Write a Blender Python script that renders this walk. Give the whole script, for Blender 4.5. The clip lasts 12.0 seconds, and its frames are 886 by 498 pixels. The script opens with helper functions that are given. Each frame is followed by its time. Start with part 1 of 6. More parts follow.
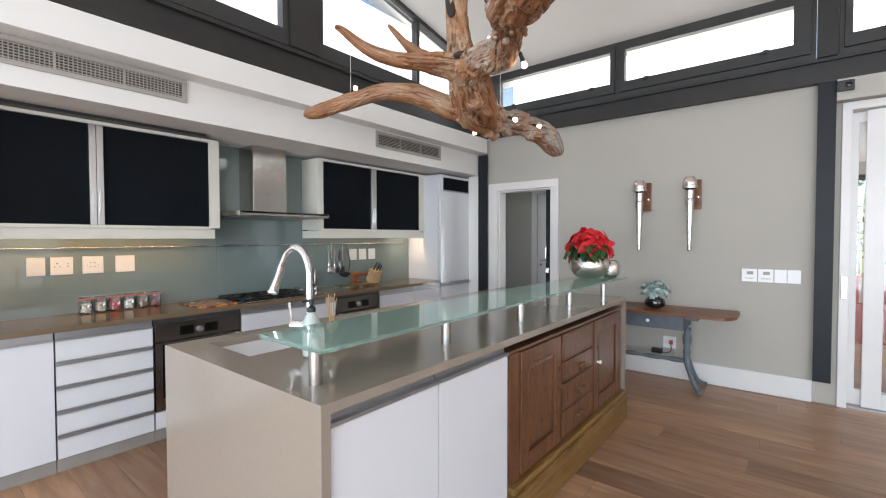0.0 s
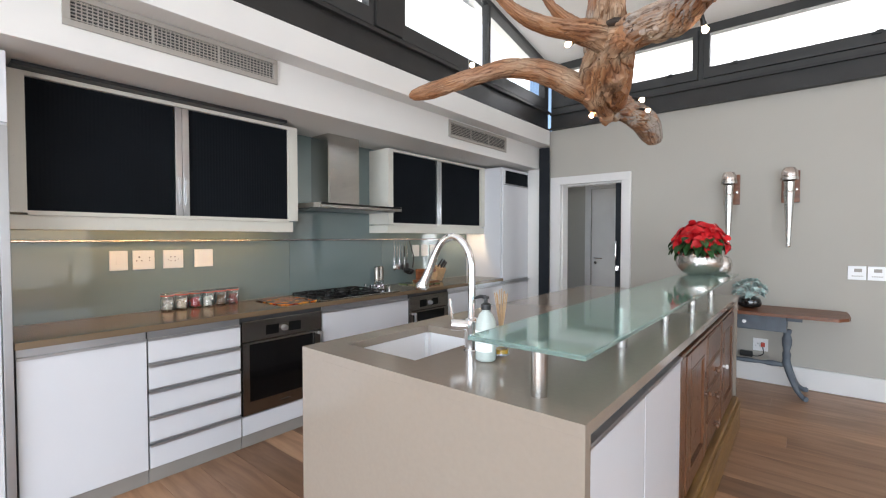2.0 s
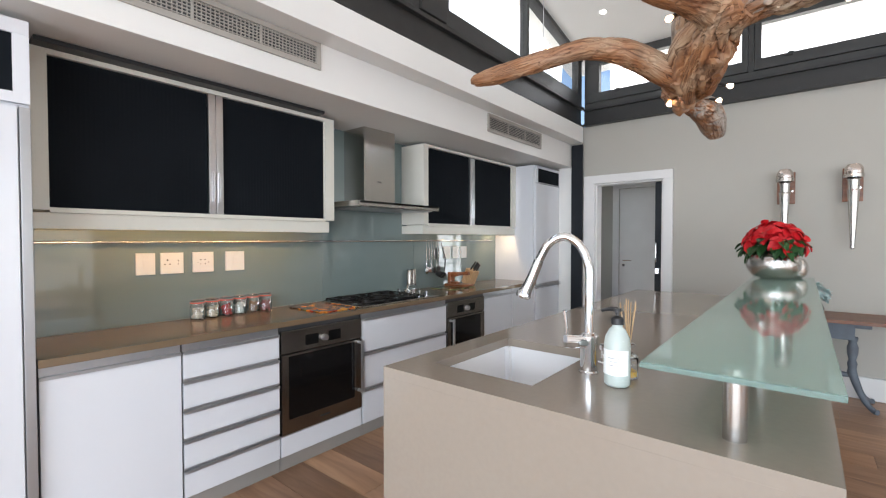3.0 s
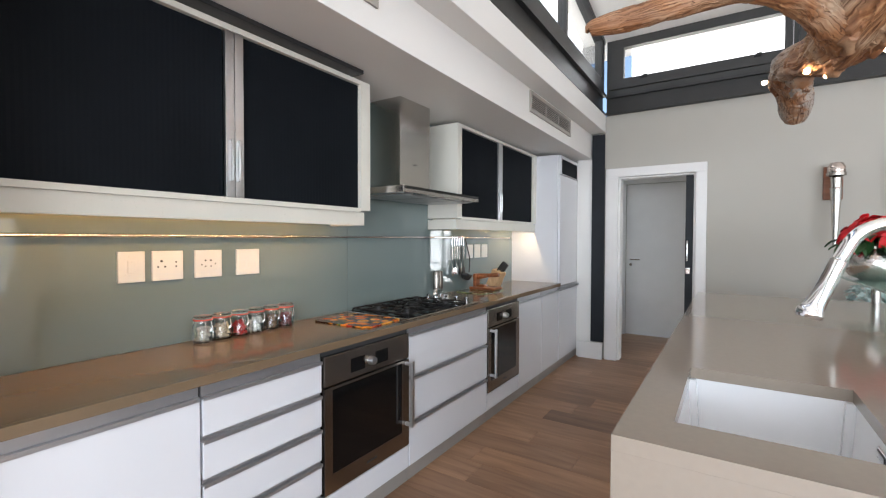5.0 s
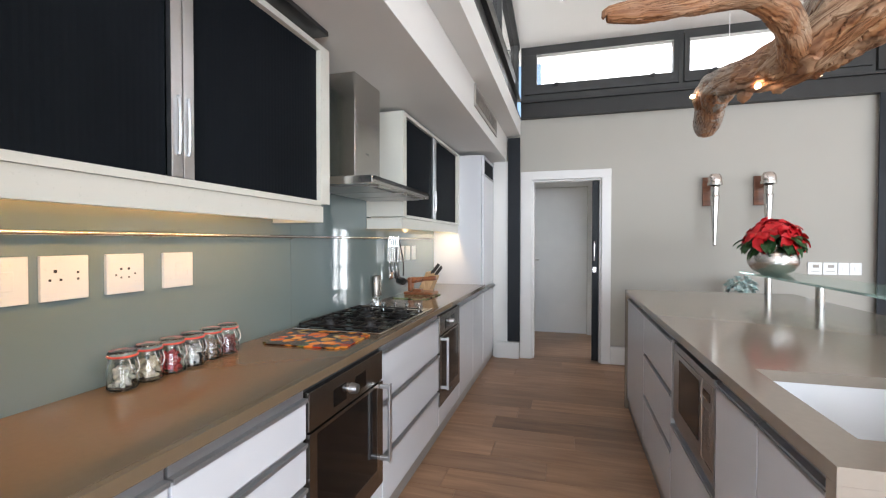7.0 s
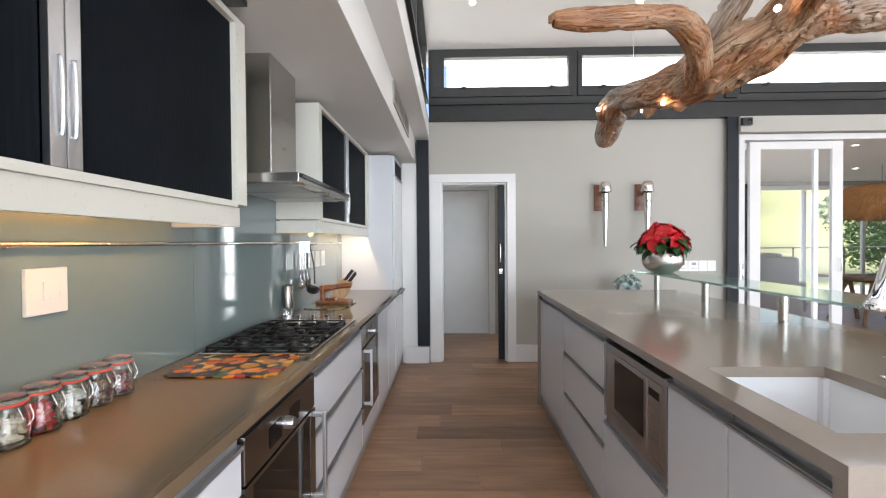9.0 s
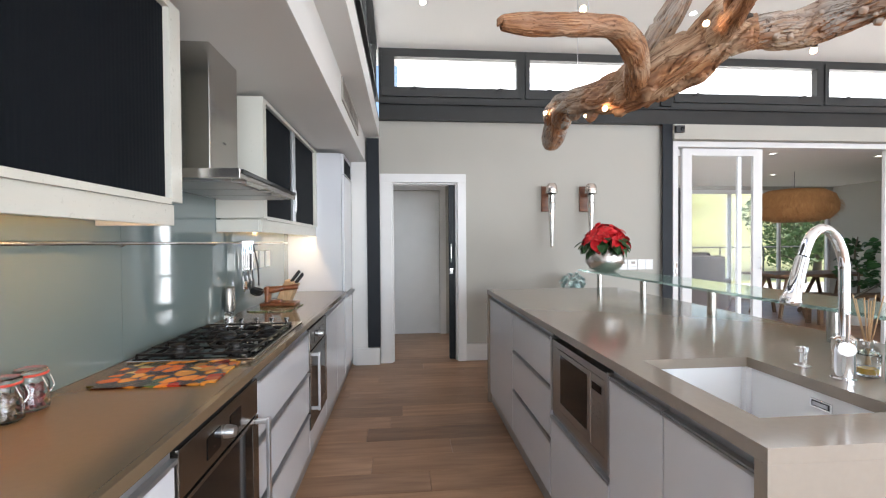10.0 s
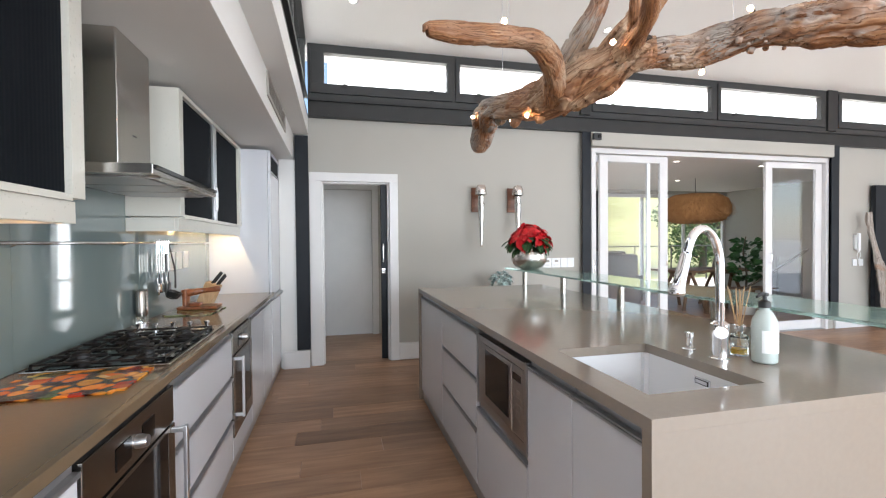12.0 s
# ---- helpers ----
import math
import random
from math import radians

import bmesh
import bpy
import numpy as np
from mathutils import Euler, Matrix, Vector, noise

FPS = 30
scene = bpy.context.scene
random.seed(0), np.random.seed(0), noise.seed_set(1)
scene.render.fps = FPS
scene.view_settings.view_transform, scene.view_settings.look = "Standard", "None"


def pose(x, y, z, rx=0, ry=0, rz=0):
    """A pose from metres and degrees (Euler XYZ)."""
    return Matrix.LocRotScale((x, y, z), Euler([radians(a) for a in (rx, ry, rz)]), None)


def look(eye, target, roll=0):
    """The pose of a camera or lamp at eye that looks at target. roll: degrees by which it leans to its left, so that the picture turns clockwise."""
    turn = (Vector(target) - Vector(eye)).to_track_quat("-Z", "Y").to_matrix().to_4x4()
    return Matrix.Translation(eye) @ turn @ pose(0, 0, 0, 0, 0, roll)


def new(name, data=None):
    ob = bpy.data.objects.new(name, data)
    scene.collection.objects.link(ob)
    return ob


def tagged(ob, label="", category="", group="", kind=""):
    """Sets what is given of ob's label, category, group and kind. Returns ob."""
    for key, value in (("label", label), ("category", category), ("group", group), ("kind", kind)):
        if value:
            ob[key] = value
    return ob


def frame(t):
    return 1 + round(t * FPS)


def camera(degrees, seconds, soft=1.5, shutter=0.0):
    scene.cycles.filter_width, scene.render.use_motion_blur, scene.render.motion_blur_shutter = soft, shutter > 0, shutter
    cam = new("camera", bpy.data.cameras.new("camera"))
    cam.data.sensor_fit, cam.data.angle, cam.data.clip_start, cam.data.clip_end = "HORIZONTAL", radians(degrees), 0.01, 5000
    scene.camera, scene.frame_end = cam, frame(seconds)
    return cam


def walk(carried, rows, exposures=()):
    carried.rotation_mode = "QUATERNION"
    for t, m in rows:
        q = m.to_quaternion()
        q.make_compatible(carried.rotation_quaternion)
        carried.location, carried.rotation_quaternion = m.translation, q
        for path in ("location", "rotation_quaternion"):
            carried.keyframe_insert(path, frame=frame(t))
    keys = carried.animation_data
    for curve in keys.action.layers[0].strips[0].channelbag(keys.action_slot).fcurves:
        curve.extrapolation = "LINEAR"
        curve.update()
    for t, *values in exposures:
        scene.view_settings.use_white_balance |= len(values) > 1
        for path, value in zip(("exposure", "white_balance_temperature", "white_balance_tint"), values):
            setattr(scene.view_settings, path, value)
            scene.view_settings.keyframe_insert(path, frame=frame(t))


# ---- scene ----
cam = camera(90.4, 12.0, soft=1.2)
PATH = [
    (0, (3.354, 0.205, 1.383), (2.106, 1.767, 1.33), -0.1),
    (0.5, (3.261, 0.152, 1.36), (1.993, 1.699, 1.313), -0.2),
    (1, (3.11, 0.082, 1.372), (1.832, 1.62, 1.318), -0.0),
    (1.5, (2.929, 0.012, 1.358), (1.651, 1.55, 1.304), 0.0),
    (2, (2.717, -0.016, 1.338), (1.443, 1.524, 1.284), 0.0),
    (2.5, (2.498, -0.034, 1.346), (1.23, 1.511, 1.289), 0.0),
    (3, (2.284, -0.045, 1.333), (1.017, 1.502, 1.287), -0.0),
    (3.5, (2.051, -0.025, 1.332), (0.789, 1.526, 1.281), 0.1),
    (5.5, (1.246, 0.032, 1.298), (0.277, 1.78, 1.257), -0.0),
    (6, (1.076, 0.039, 1.292), (0.256, 1.863, 1.256), -0.1),
    (6.5, (0.928, 0.035, 1.291), (0.251, 1.916, 1.255), -0.0),
    (8.5, (0.579, 0.162, 1.312), (0.406, 2.155, 1.282), -0.3),
    (9, (0.554, 0.159, 1.313), (0.509, 2.159, 1.283), -0.4),
    (9.5, (0.55, 0.171, 1.311), (0.618, 2.17, 1.279), -0.3),
    (10, (0.561, 0.168, 1.311), (0.736, 2.16, 1.28), -0.4),
    (10.5, (0.567, 0.16, 1.308), (0.832, 2.142, 1.276), -0.4),
    (11, (0.572, 0.145, 1.307), (0.914, 2.115, 1.275), -0.3),
    (11.5, (0.581, 0.129, 1.308), (0.991, 2.087, 1.274), -0.4),
    (12, (0.583, 0.12, 1.307), (1.05, 2.065, 1.274), -0.5),
]
walk(cam, [(t, look(eye, target, roll)) for t, eye, target, roll in PATH],
     ((0, 0.84), (3.5, 0.92), (6, 1.07), (9, 1.15), (12, 1.13)))

# world, sun, window light and added fill light
world = bpy.data.worlds.new("world")
scene.world = world
world.use_nodes = True
SUN_HEIGHT, SUN_ROUND = radians(52), radians(100)
sky = world.node_tree.nodes.new("ShaderNodeTexSky")
sky.sky_type, sky.sun_disc, sky.sun_elevation, sky.sun_rotation = "NISHITA", False, SUN_HEIGHT, SUN_ROUND
world.node_tree.links.new(sky.outputs[0], world.node_tree.nodes["Background"].inputs[0])
world.node_tree.nodes["Background"].inputs[1].default_value = 0.14

sun = new("sun", bpy.data.lights.new("sun", "SUN"))
sun.data.energy, sun.data.angle, sun.data.color = 5.0, radians(0.5), (1, 0.95, 0.88)
sun_from = Vector((math.sin(SUN_ROUND) * math.cos(SUN_HEIGHT), math.cos(SUN_ROUND) * math.cos(SUN_HEIGHT), math.sin(SUN_HEIGHT)))
sun.matrix_world = look((0, 0, 20), Vector((0, 0, 20)) - sun_from)


def fill_lamp(eye, target, w, h, watts, color=(0.9, 0.95, 1)):
    lamp = new("fill_light", bpy.data.lights.new("fill_light", "AREA"))
    lamp.data.shape, lamp.data.size, lamp.data.size_y = "RECTANGLE", w, h
    lamp.data.energy, lamp.data.color = watts, color
    lamp.matrix_world = look(eye, target)
    return lamp


LIGHT = 0.28
fill_lamp((5.0, 5.25, 3.16), (5.0, 0, 3.0), 9.0, 0.42, 85 * LIGHT, (1, 0.97, 0.93))
fill_lamp((0.05, 2.4, 3.35), (5, 2.4, 3.0), 5.0, 0.6, 40 * LIGHT, (1, 0.97, 0.93))
fill_lamp((4.6, -4.1, 1.35), (4.6, 0, 1.35), 8.0, 2.4, 900 * LIGHT, (0.81, 0.895, 1))
fill_lamp((4.6, -4.1, 4.0), (4.6, 0, 3.0), 8.0, 1.2, 60 * LIGHT)
# Cool fill added at an unseen side opening to lift the cabinet fronts.
fill_lamp((9.95, 0.3, 1.35), (0, 0.3, 1.35), 5.0, 2.4, 120 * LIGHT, (0.68, 0.80, 1))
# Added fill to brighten the dining room; the wall behind it has no window.
fill_lamp((3.06, 7.9, 1.35), (9, 7.9, 1.2), 2.4, 2.0, 80 * LIGHT, (0.95, 0.97, 1))
fill_lamp((1.9, 6.56, 1.05), (1.9, 0, 1.05), 0.64, 1.1, 34 * LIGHT)


# ---- building helpers ----
WORLD_OF = {}


def thing(name, at, label, category, group=""):
    ob = new(name)
    ob.empty_display_size = 0.05
    ob.location = at
    WORLD_OF[ob] = Matrix.Translation(at)
    return tagged(ob, label, category, group)


def part(name, bm, material, parent=None, label="", kind="", smooth=False):
    """Links bm as one mesh; its places are world places."""
    me = bpy.data.meshes.new(name)
    bm.to_mesh(me)
    bm.free()
    me.materials.append(material)
    if smooth:
        me.shade_smooth()
        me.set_sharp_from_angle(angle=radians(40))
    ob = new(name, me)
    WORLD_OF[ob] = Matrix.Identity(4)
    if parent is not None:
        ob.parent = parent
        ob.matrix_parent_inverse = WORLD_OF[parent].inverted()
    return tagged(ob, label, "", "", kind)


def solid(name, bm, material, label, category, kind="", smooth=False):
    ob = part(name, bm, material, None, label, kind, smooth)
    return tagged(ob, category=category)


def box(x0, x1, y0, y1, z0, z1, bevel=0.0, bm=None):
    out = bm or bmesh.new()
    made = bmesh.ops.create_cube(out, size=1.0)["verts"]
    for v in made:
        v.co = (x0 + (v.co.x + 0.5) * (x1 - x0), y0 + (v.co.y + 0.5) * (y1 - y0), z0 + (v.co.z + 0.5) * (z1 - z0))
    if bevel:
        edges = list({e for v in made for e in v.link_edges})
        bmesh.ops.bevel(out, geom=edges, offset=bevel, segments=2, affect="EDGES", profile=0.6)
    return out


def boxes(rows, bevel=0.0):
    bm = bmesh.new()
    for r in rows:
        box(*r, bevel=bevel, bm=bm)
    return bm


def lathe(profile, at, seg=24, bm=None, turn=None, caps=True):
    """profile: (radius, height) rows, from the bottom up."""
    out = bm or bmesh.new()
    rings = []
    for r, z in profile:
        ring = []
        for k in range(seg):
            a = 2 * math.pi * k / seg
            v = Vector((r * math.cos(a), r * math.sin(a), z))
            if turn:
                v = turn @ v
            ring.append(out.verts.new(v + Vector(at)))
        rings.append(ring)
    for a, b in zip(rings, rings[1:]):
        for k in range(seg):
            out.faces.new((a[k], a[(k + 1) % seg], b[(k + 1) % seg], b[k]))
    if caps and profile[0][0] > 1e-4:
        out.faces.new(rings[0][::-1])
    if caps and profile[-1][0] > 1e-4:
        out.faces.new(rings[-1])
    return out


def smooth_path(points, steps=6):
    """Catmull-Rom through rows of numbers."""
    pts = [np.array(p, float) for p in points]
    pts = [2 * pts[0] - pts[1]] + pts + [2 * pts[-1] - pts[-2]]
    out = []
    for a, b, c, d in zip(pts, pts[1:], pts[2:], pts[3:]):
        for k in range(steps):
            t = k / steps
            out.append(0.5 * (2 * b + (c - a) * t + (2 * a - 5 * b + 4 * c - d) * t * t + (3 * b - a - 3 * c + d) * t ** 3))
    return out + [pts[-2]]


def tube(rows, seg=10, bm=None, steps=6, rough=0.0, lump=0.0):
    """rows of x, y, z, radius; bent smoothly. rough and lump: uneven surface, as a share of the radius."""
    out = bm or bmesh.new()
    path = smooth_path(rows, steps)
    side = None
    uv = out.loops.layers.uv.get("grain") or out.loops.layers.uv.new("grain")
    rings = []
    for n, p in enumerate(path):
        here = Vector(p[:3])
        ahead = (Vector(path[min(n + 1, len(path) - 1)][:3]) - Vector(path[max(n - 1, 0)][:3])).normalized()
        if side is None:
            side = ahead.orthogonal().normalized()
        side = (side - ahead * side.dot(ahead)).normalized()
        up = ahead.cross(side)
        ring = []
        for k in range(seg):
            a = 2 * math.pi * k / seg
            way = side * math.cos(a) + up * math.sin(a)
            r = float(p[3])
            if rough or lump:
                q = here + way * r
                turn_ = a + n * 0.035
                flute = Vector((math.cos(turn_) * 1.5, math.sin(turn_) * 1.5, n * 0.045)) + here * 0.35
                r *= 1 + lump * noise.noise(q * 6) + lump * 0.22 * noise.noise(q * 16 + Vector((4, 2, 9))) + rough * 0.9 * math.cos(2 * turn_ + 1)
                r *= 1 - rough * 1.9 * max(0.0, 1 - abs(noise.noise(flute * 1.3)) * 7) - rough * 0.8 * max(0.0, 1 - abs(noise.noise(flute * 3.1)) * 6)
                r *= 1 - lump * 1.1 * max(0.0, noise.noise(q * 7 + Vector((7, 1, 3))) - 0.30)
            ring.append(out.verts.new(here + way * r))
        rings.append(ring)
    run = [0.0]
    for p, q in zip(path, path[1:]):
        run.append(run[-1] + float(np.linalg.norm(np.array(q[:3]) - np.array(p[:3]))))
    for n, (a, b) in enumerate(zip(rings, rings[1:])):
        for k in range(seg):
            f = out.faces.new((a[k], a[(k + 1) % seg], b[(k + 1) % seg], b[k]))
            for loop, (i, j) in zip(f.loops, ((k, n), (k + 1, n), (k + 1, n + 1), (k, n + 1))):
                c = abs(i / seg * 2 - 1)
                loop[uv].uv = (c, run[j])
    out.faces.new(rings[0][::-1])
    out.faces.new(rings[-1])
    return out


def ellipsoid(at, size, bm=None, sub=2, lump=0.0, scale=8):
    out = bm or bmesh.new()
    for v in bmesh.ops.create_icosphere(out, subdivisions=sub, radius=1)["verts"]:
        k = 1 + lump * noise.noise(v.co * 1.7 + Vector(at) * scale)
        v.co = Vector((v.co.x * size[0] * k, v.co.y * size[1] * k, v.co.z * size[2] * k)) + Vector(at)
    return out


def slab_with_hole(x0, x1, y0, y1, z0, z1, hx0, hx1, hy0, hy1):
    bm = bmesh.new()
    ring = lambda z, a: [bm.verts.new((x, y, z)) for x, y in a]
    outer = [(x0, y0), (x1, y0), (x1, y1), (x0, y1)]
    inner = [(hx0, hy0), (hx1, hy0), (hx1, hy1), (hx0, hy1)]
    ot, it, ob_, ib = ring(z1, outer), ring(z1, inner), ring(z0, outer), ring(z0, inner)
    for k in range(4):
        m = (k + 1) % 4
        bm.faces.new((ot[k], ot[m], it[m], it[k]))
        bm.faces.new((ob_[m], ob_[k], ib[k], ib[m]))
        bm.faces.new((ob_[k], ob_[m], ot[m], ot[k]))
        bm.faces.new((it[k], it[m], ib[m], ib[k]))
    return bm


def wall_with_holes(axis, at, thick, a0, a1, z0, z1, holes):
    """A wall in the plane axis = at, thick towards +axis, from a0 to a1 along the other axis, with holes of (a, a, z, z)."""
    bm = bmesh.new()
    cuts_a = sorted({a0, a1, *[v for h in holes for v in h[:2]]})
    cuts_z = sorted({z0, z1, *[v for h in holes for v in h[2:]]})
    for p, q in zip(cuts_a, cuts_a[1:]):
        run = None
        for r, s in zip(cuts_z, cuts_z[1:]):
            if any(h[0] <= p and q <= h[1] and h[2] <= r and s <= h[3] for h in holes):
                continue
            if axis == "y":
                box(p, q, at, at + thick, r, s, bm=bm)
            else:
                box(at, at + thick, p, q, r, s, bm=bm)
    bmesh.ops.remove_doubles(bm, verts=bm.verts, dist=1e-5)
    bm.verts.index_update()
    seen = {}
    for f in bm.faces:
        seen.setdefault(tuple(sorted(v.index for v in f.verts)), []).append(f)
    bmesh.ops.delete(bm, geom=[f for fs in seen.values() if len(fs) > 1 for f in fs], context="FACES_ONLY")
    return bm


# ---- materials ----
def nodes_of(name):
    m = bpy.data.materials.new(name)
    m.use_nodes = True
    t = m.node_tree
    return m, t, t.nodes["Principled BSDF"]


def link(t, a, b):
    t.links.new(a, b)


def noise_node(t, scale, detail=4, stretch=(1, 1, 1), vary=False, distort=0.0):
    co = t.nodes.new("ShaderNodeTexCoord")
    mp = t.nodes.new("ShaderNodeMapping")
    mp.inputs["Scale"].default_value = stretch
    link(t, co.outputs["Object"], mp.inputs["Vector"])
    if vary:
        info = t.nodes.new("ShaderNodeObjectInfo")
        mul = t.nodes.new("ShaderNodeVectorMath")
        mul.operation = "SCALE"
        mul.inputs[0].default_value = (13, 37, 7)
        link(t, info.outputs["Random"], mul.inputs["Scale"])
        link(t, mul.outputs[0], mp.inputs["Location"])
    n = t.nodes.new("ShaderNodeTexNoise")
    n.inputs["Scale"].default_value, n.inputs["Detail"].default_value, n.inputs["Distortion"].default_value = scale, detail, distort
    link(t, mp.outputs[0], n.inputs["Vector"])
    return n.outputs["Fac"]


def ramp(t, fac, stops):
    r = t.nodes.new("ShaderNodeValToRGB")
    while len(r.color_ramp.elements) < len(stops):
        r.color_ramp.elements.new(0.5)
    for e, (p, c) in zip(r.color_ramp.elements, stops):
        e.position, e.color = p, (*c, 1)
    link(t, fac, r.inputs[0])
    return r.outputs[0]


def mixed(t, fac, a, b, how="MIX"):
    m = t.nodes.new("ShaderNodeMix")
    m.data_type, m.blend_type = "RGBA", how
    for sock, v in ((m.inputs[0], fac), (m.inputs[6], a), (m.inputs[7], b)):
        if isinstance(v, (int, float)):
            sock.default_value = v
        elif isinstance(v, tuple):
            sock.default_value = (*v, 1)
        else:
            link(t, v, sock)
    return m.outputs[2]


def relief(t, p, fac, strength, distance=0.002):
    b = t.nodes.new("ShaderNodeBump")
    b.inputs["Strength"].default_value, b.inputs["Distance"].default_value = strength, distance
    link(t, fac, b.inputs["Height"])
    link(t, b.outputs[0], p.inputs["Normal"])


def plain(name, color, rough=0.5, metal=0.0, spread=0.06, scale=6, bump=0.08, bump_scale=90, coat=0.0, rough_spread=0.08, stretch=(1, 1, 1), spec=0.5):
    """Paint, metal, plaster: a colour with large faint stains, fine grain in relief and uneven gloss."""
    m, t, p = nodes_of(name)
    big = noise_node(t, scale, 3)
    fine = noise_node(t, bump_scale, 4, stretch)
    lo = tuple(c * (1 - spread) for c in color)
    hi = tuple(min(1, c * (1 + spread)) for c in color)
    c = ramp(t, big, [(0.3, lo), (0.7, hi)])
    link(t, c, p.inputs["Base Color"])
    mr = t.nodes.new("ShaderNodeMapRange")
    mr.inputs["To Min"].default_value, mr.inputs["To Max"].default_value = max(0.0, rough - rough_spread), min(1, rough + rough_spread)
    link(t, fine, mr.inputs["Value"])
    link(t, mr.outputs[0], p.inputs["Roughness"])
    p.inputs["Metallic"].default_value = metal
    p.inputs["Coat Weight"].default_value = coat
    p.inputs["Specular IOR Level"].default_value = spec
    if bump:
        relief(t, p, fine, bump, 0.001)
    return m


def timber(name, dark, light, along="x", rough=0.45, scale=6, vary=False, bump=0.25, streak=14, coat=0.0, knots=False):
    m, t, p = nodes_of(name)
    s = {"x": (1, streak, streak), "y": (streak, 1, streak), "z": (streak, streak, 1)}[along]
    grain = noise_node(t, scale, 8, s, vary, 0.6)
    soft = noise_node(t, scale * 0.35, 3, tuple(1 if v == 1 else 3 for v in s), vary, 1.0)
    fine = noise_node(t, scale * 5, 5, s, vary)
    c = ramp(t, grain, [(0.25, dark), (0.5, tuple((a + b) / 2 for a, b in zip(dark, light))), (0.75, light)])
    c = mixed(t, ramp(t, soft, [(0.35, (0, 0, 0)), (0.7, (1, 1, 1))]), c, mixed(t, 0.5, c, dark), "MIX")
    if vary:
        info = t.nodes.new("ShaderNodeObjectInfo")
        tone = ramp(t, info.outputs["Random"], [(0.0, (0.6, 0.58, 0.56)), (0.18, (0.84, 0.83, 0.83)), (0.6, (1, 1, 1)), (1.0, (1.18, 1.16, 1.1))])
        c = mixed(t, 1.0, c, tone, "MULTIPLY")
    link(t, c, p.inputs["Base Color"])
    mr = t.nodes.new("ShaderNodeMapRange")
    mr.inputs["To Min"].default_value, mr.inputs["To Max"].default_value = rough - 0.08, rough + 0.12
    link(t, fine, mr.inputs["Value"])
    link(t, mr.outputs[0], p.inputs["Roughness"])
    p.inputs["Coat Weight"].default_value = coat
    relief(t, p, fine, bump, 0.001)
    return m


def clear_glass(name, tint=(1, 1, 1), rough=0.0, ior=1.45):
    m, t, p = nodes_of(name)
    p.inputs["Base Color"].default_value = (*tint, 1)
    p.inputs["Roughness"].default_value = rough
    p.inputs["Transmission Weight"].default_value = 1
    p.inputs["IOR"].default_value = ior
    return m


def glowing(name, color, strength):
    m, t, p = nodes_of(name)
    p.inputs["Base Color"].default_value = (*color, 1)
    p.inputs["Emission Color"].default_value = (*color, 1)
    p.inputs["Emission Strength"].default_value = strength
    return m


WALL = plain("wall_paint", (0.425, 0.408, 0.365), 0.75, spread=0.02, scale=1.5, bump=0.15, bump_scale=120)
WHITE = plain("white_paint", (0.76, 0.75, 0.725), 0.6, spread=0.015, scale=2, bump=0.08)
CEILING = plain("ceiling_paint", (0.80, 0.78, 0.74), 0.8, spread=0.015, scale=1)
TRIM = plain("gloss_trim_paint", (0.73, 0.72, 0.71), 0.3, spread=0.02, bump=0.04)
STEEL_BEAM = plain("charcoal_steel_paint", (0.030, 0.029, 0.028), 0.42, spread=0.1, bump=0.1, spec=0.3)
COLUMN = plain("dark_column_paint", (0.012, 0.0145, 0.019), 0.45, spread=0.15, bump=0.1, spec=0.25)
FRAME = plain("charcoal_window_frame", (0.040, 0.040, 0.039), 0.42, spread=0.05, spec=0.3)
FRONT = plain("white_lacquer_front", (0.69, 0.70, 0.735), 0.2, spread=0.012, scale=3, bump=0.02, rough_spread=0.03, coat=0.2)
CREAM = plain("cream_lacquer", (0.68, 0.66, 0.59), 0.3, spread=0.02, bump=0.03)
ALU = plain("brushed_aluminium", (0.62, 0.62, 0.63), 0.32, 1.0, spread=0.05, stretch=(60, 1, 1), bump_scale=20, bump=0.05)
RAIL_ALU = plain("anodised_handle_rail", (0.42, 0.42, 0.43), 0.35, 0.8, spread=0.04, bump=0.03)
STAINLESS = plain("brushed_stainless_steel", (0.52, 0.50, 0.47), 0.25, 1.0, spread=0.03, stretch=(1, 1, 40), bump_scale=20, bump=0.015, rough_spread=0.05)
OVEN_STEEL = plain("dark_brushed_steel", (0.27, 0.245, 0.22), 0.24, 1.0, spread=0.03, stretch=(1, 1, 40), bump_scale=20, bump=0.015, rough_spread=0.05)
VENT = plain("grey_vent_paint", (0.36, 0.335, 0.30), 0.5, spread=0.04)
CHROME = plain("chrome", (0.86, 0.86, 0.87), 0.06, 1.0, spread=0.01, bump=0.0, rough_spread=0.02)
MID_STEEL = plain("mid_brushed_steel", (0.40, 0.375, 0.355), 0.3, 1.0, spread=0.03, stretch=(1, 1, 40), bump_scale=20, bump=0.015, rough_spread=0.05)
BLACK_GLASS = plain("black_oven_glass", (0.005, 0.0045, 0.0045), 0.08, spread=0.1, bump=0.0, rough_spread=0.02, spec=0.28)
BLACK = plain("black_plastic", (0.018, 0.018, 0.019), 0.4, spread=0.1)
GAP = plain("shadow_gap_board", (0.05, 0.05, 0.05), 0.7)
PLINTH = plain("taupe_plinth", (0.27, 0.25, 0.23), 0.4)
IRON = plain("cast_iron", (0.010, 0.009, 0.009), 0.5, spread=0.2, bump=0.3, spec=0.3)
STONE = plain("taupe_engineered_stone", (0.30, 0.25, 0.205), 0.12, spread=0.02, scale=60, bump=0.015, bump_scale=300, rough_spread=0.03)
STONE_WALL = plain("brown_engineered_stone", (0.170, 0.118, 0.072), 0.12, spread=0.02, scale=60, bump=0.015, bump_scale=300, rough_spread=0.03)
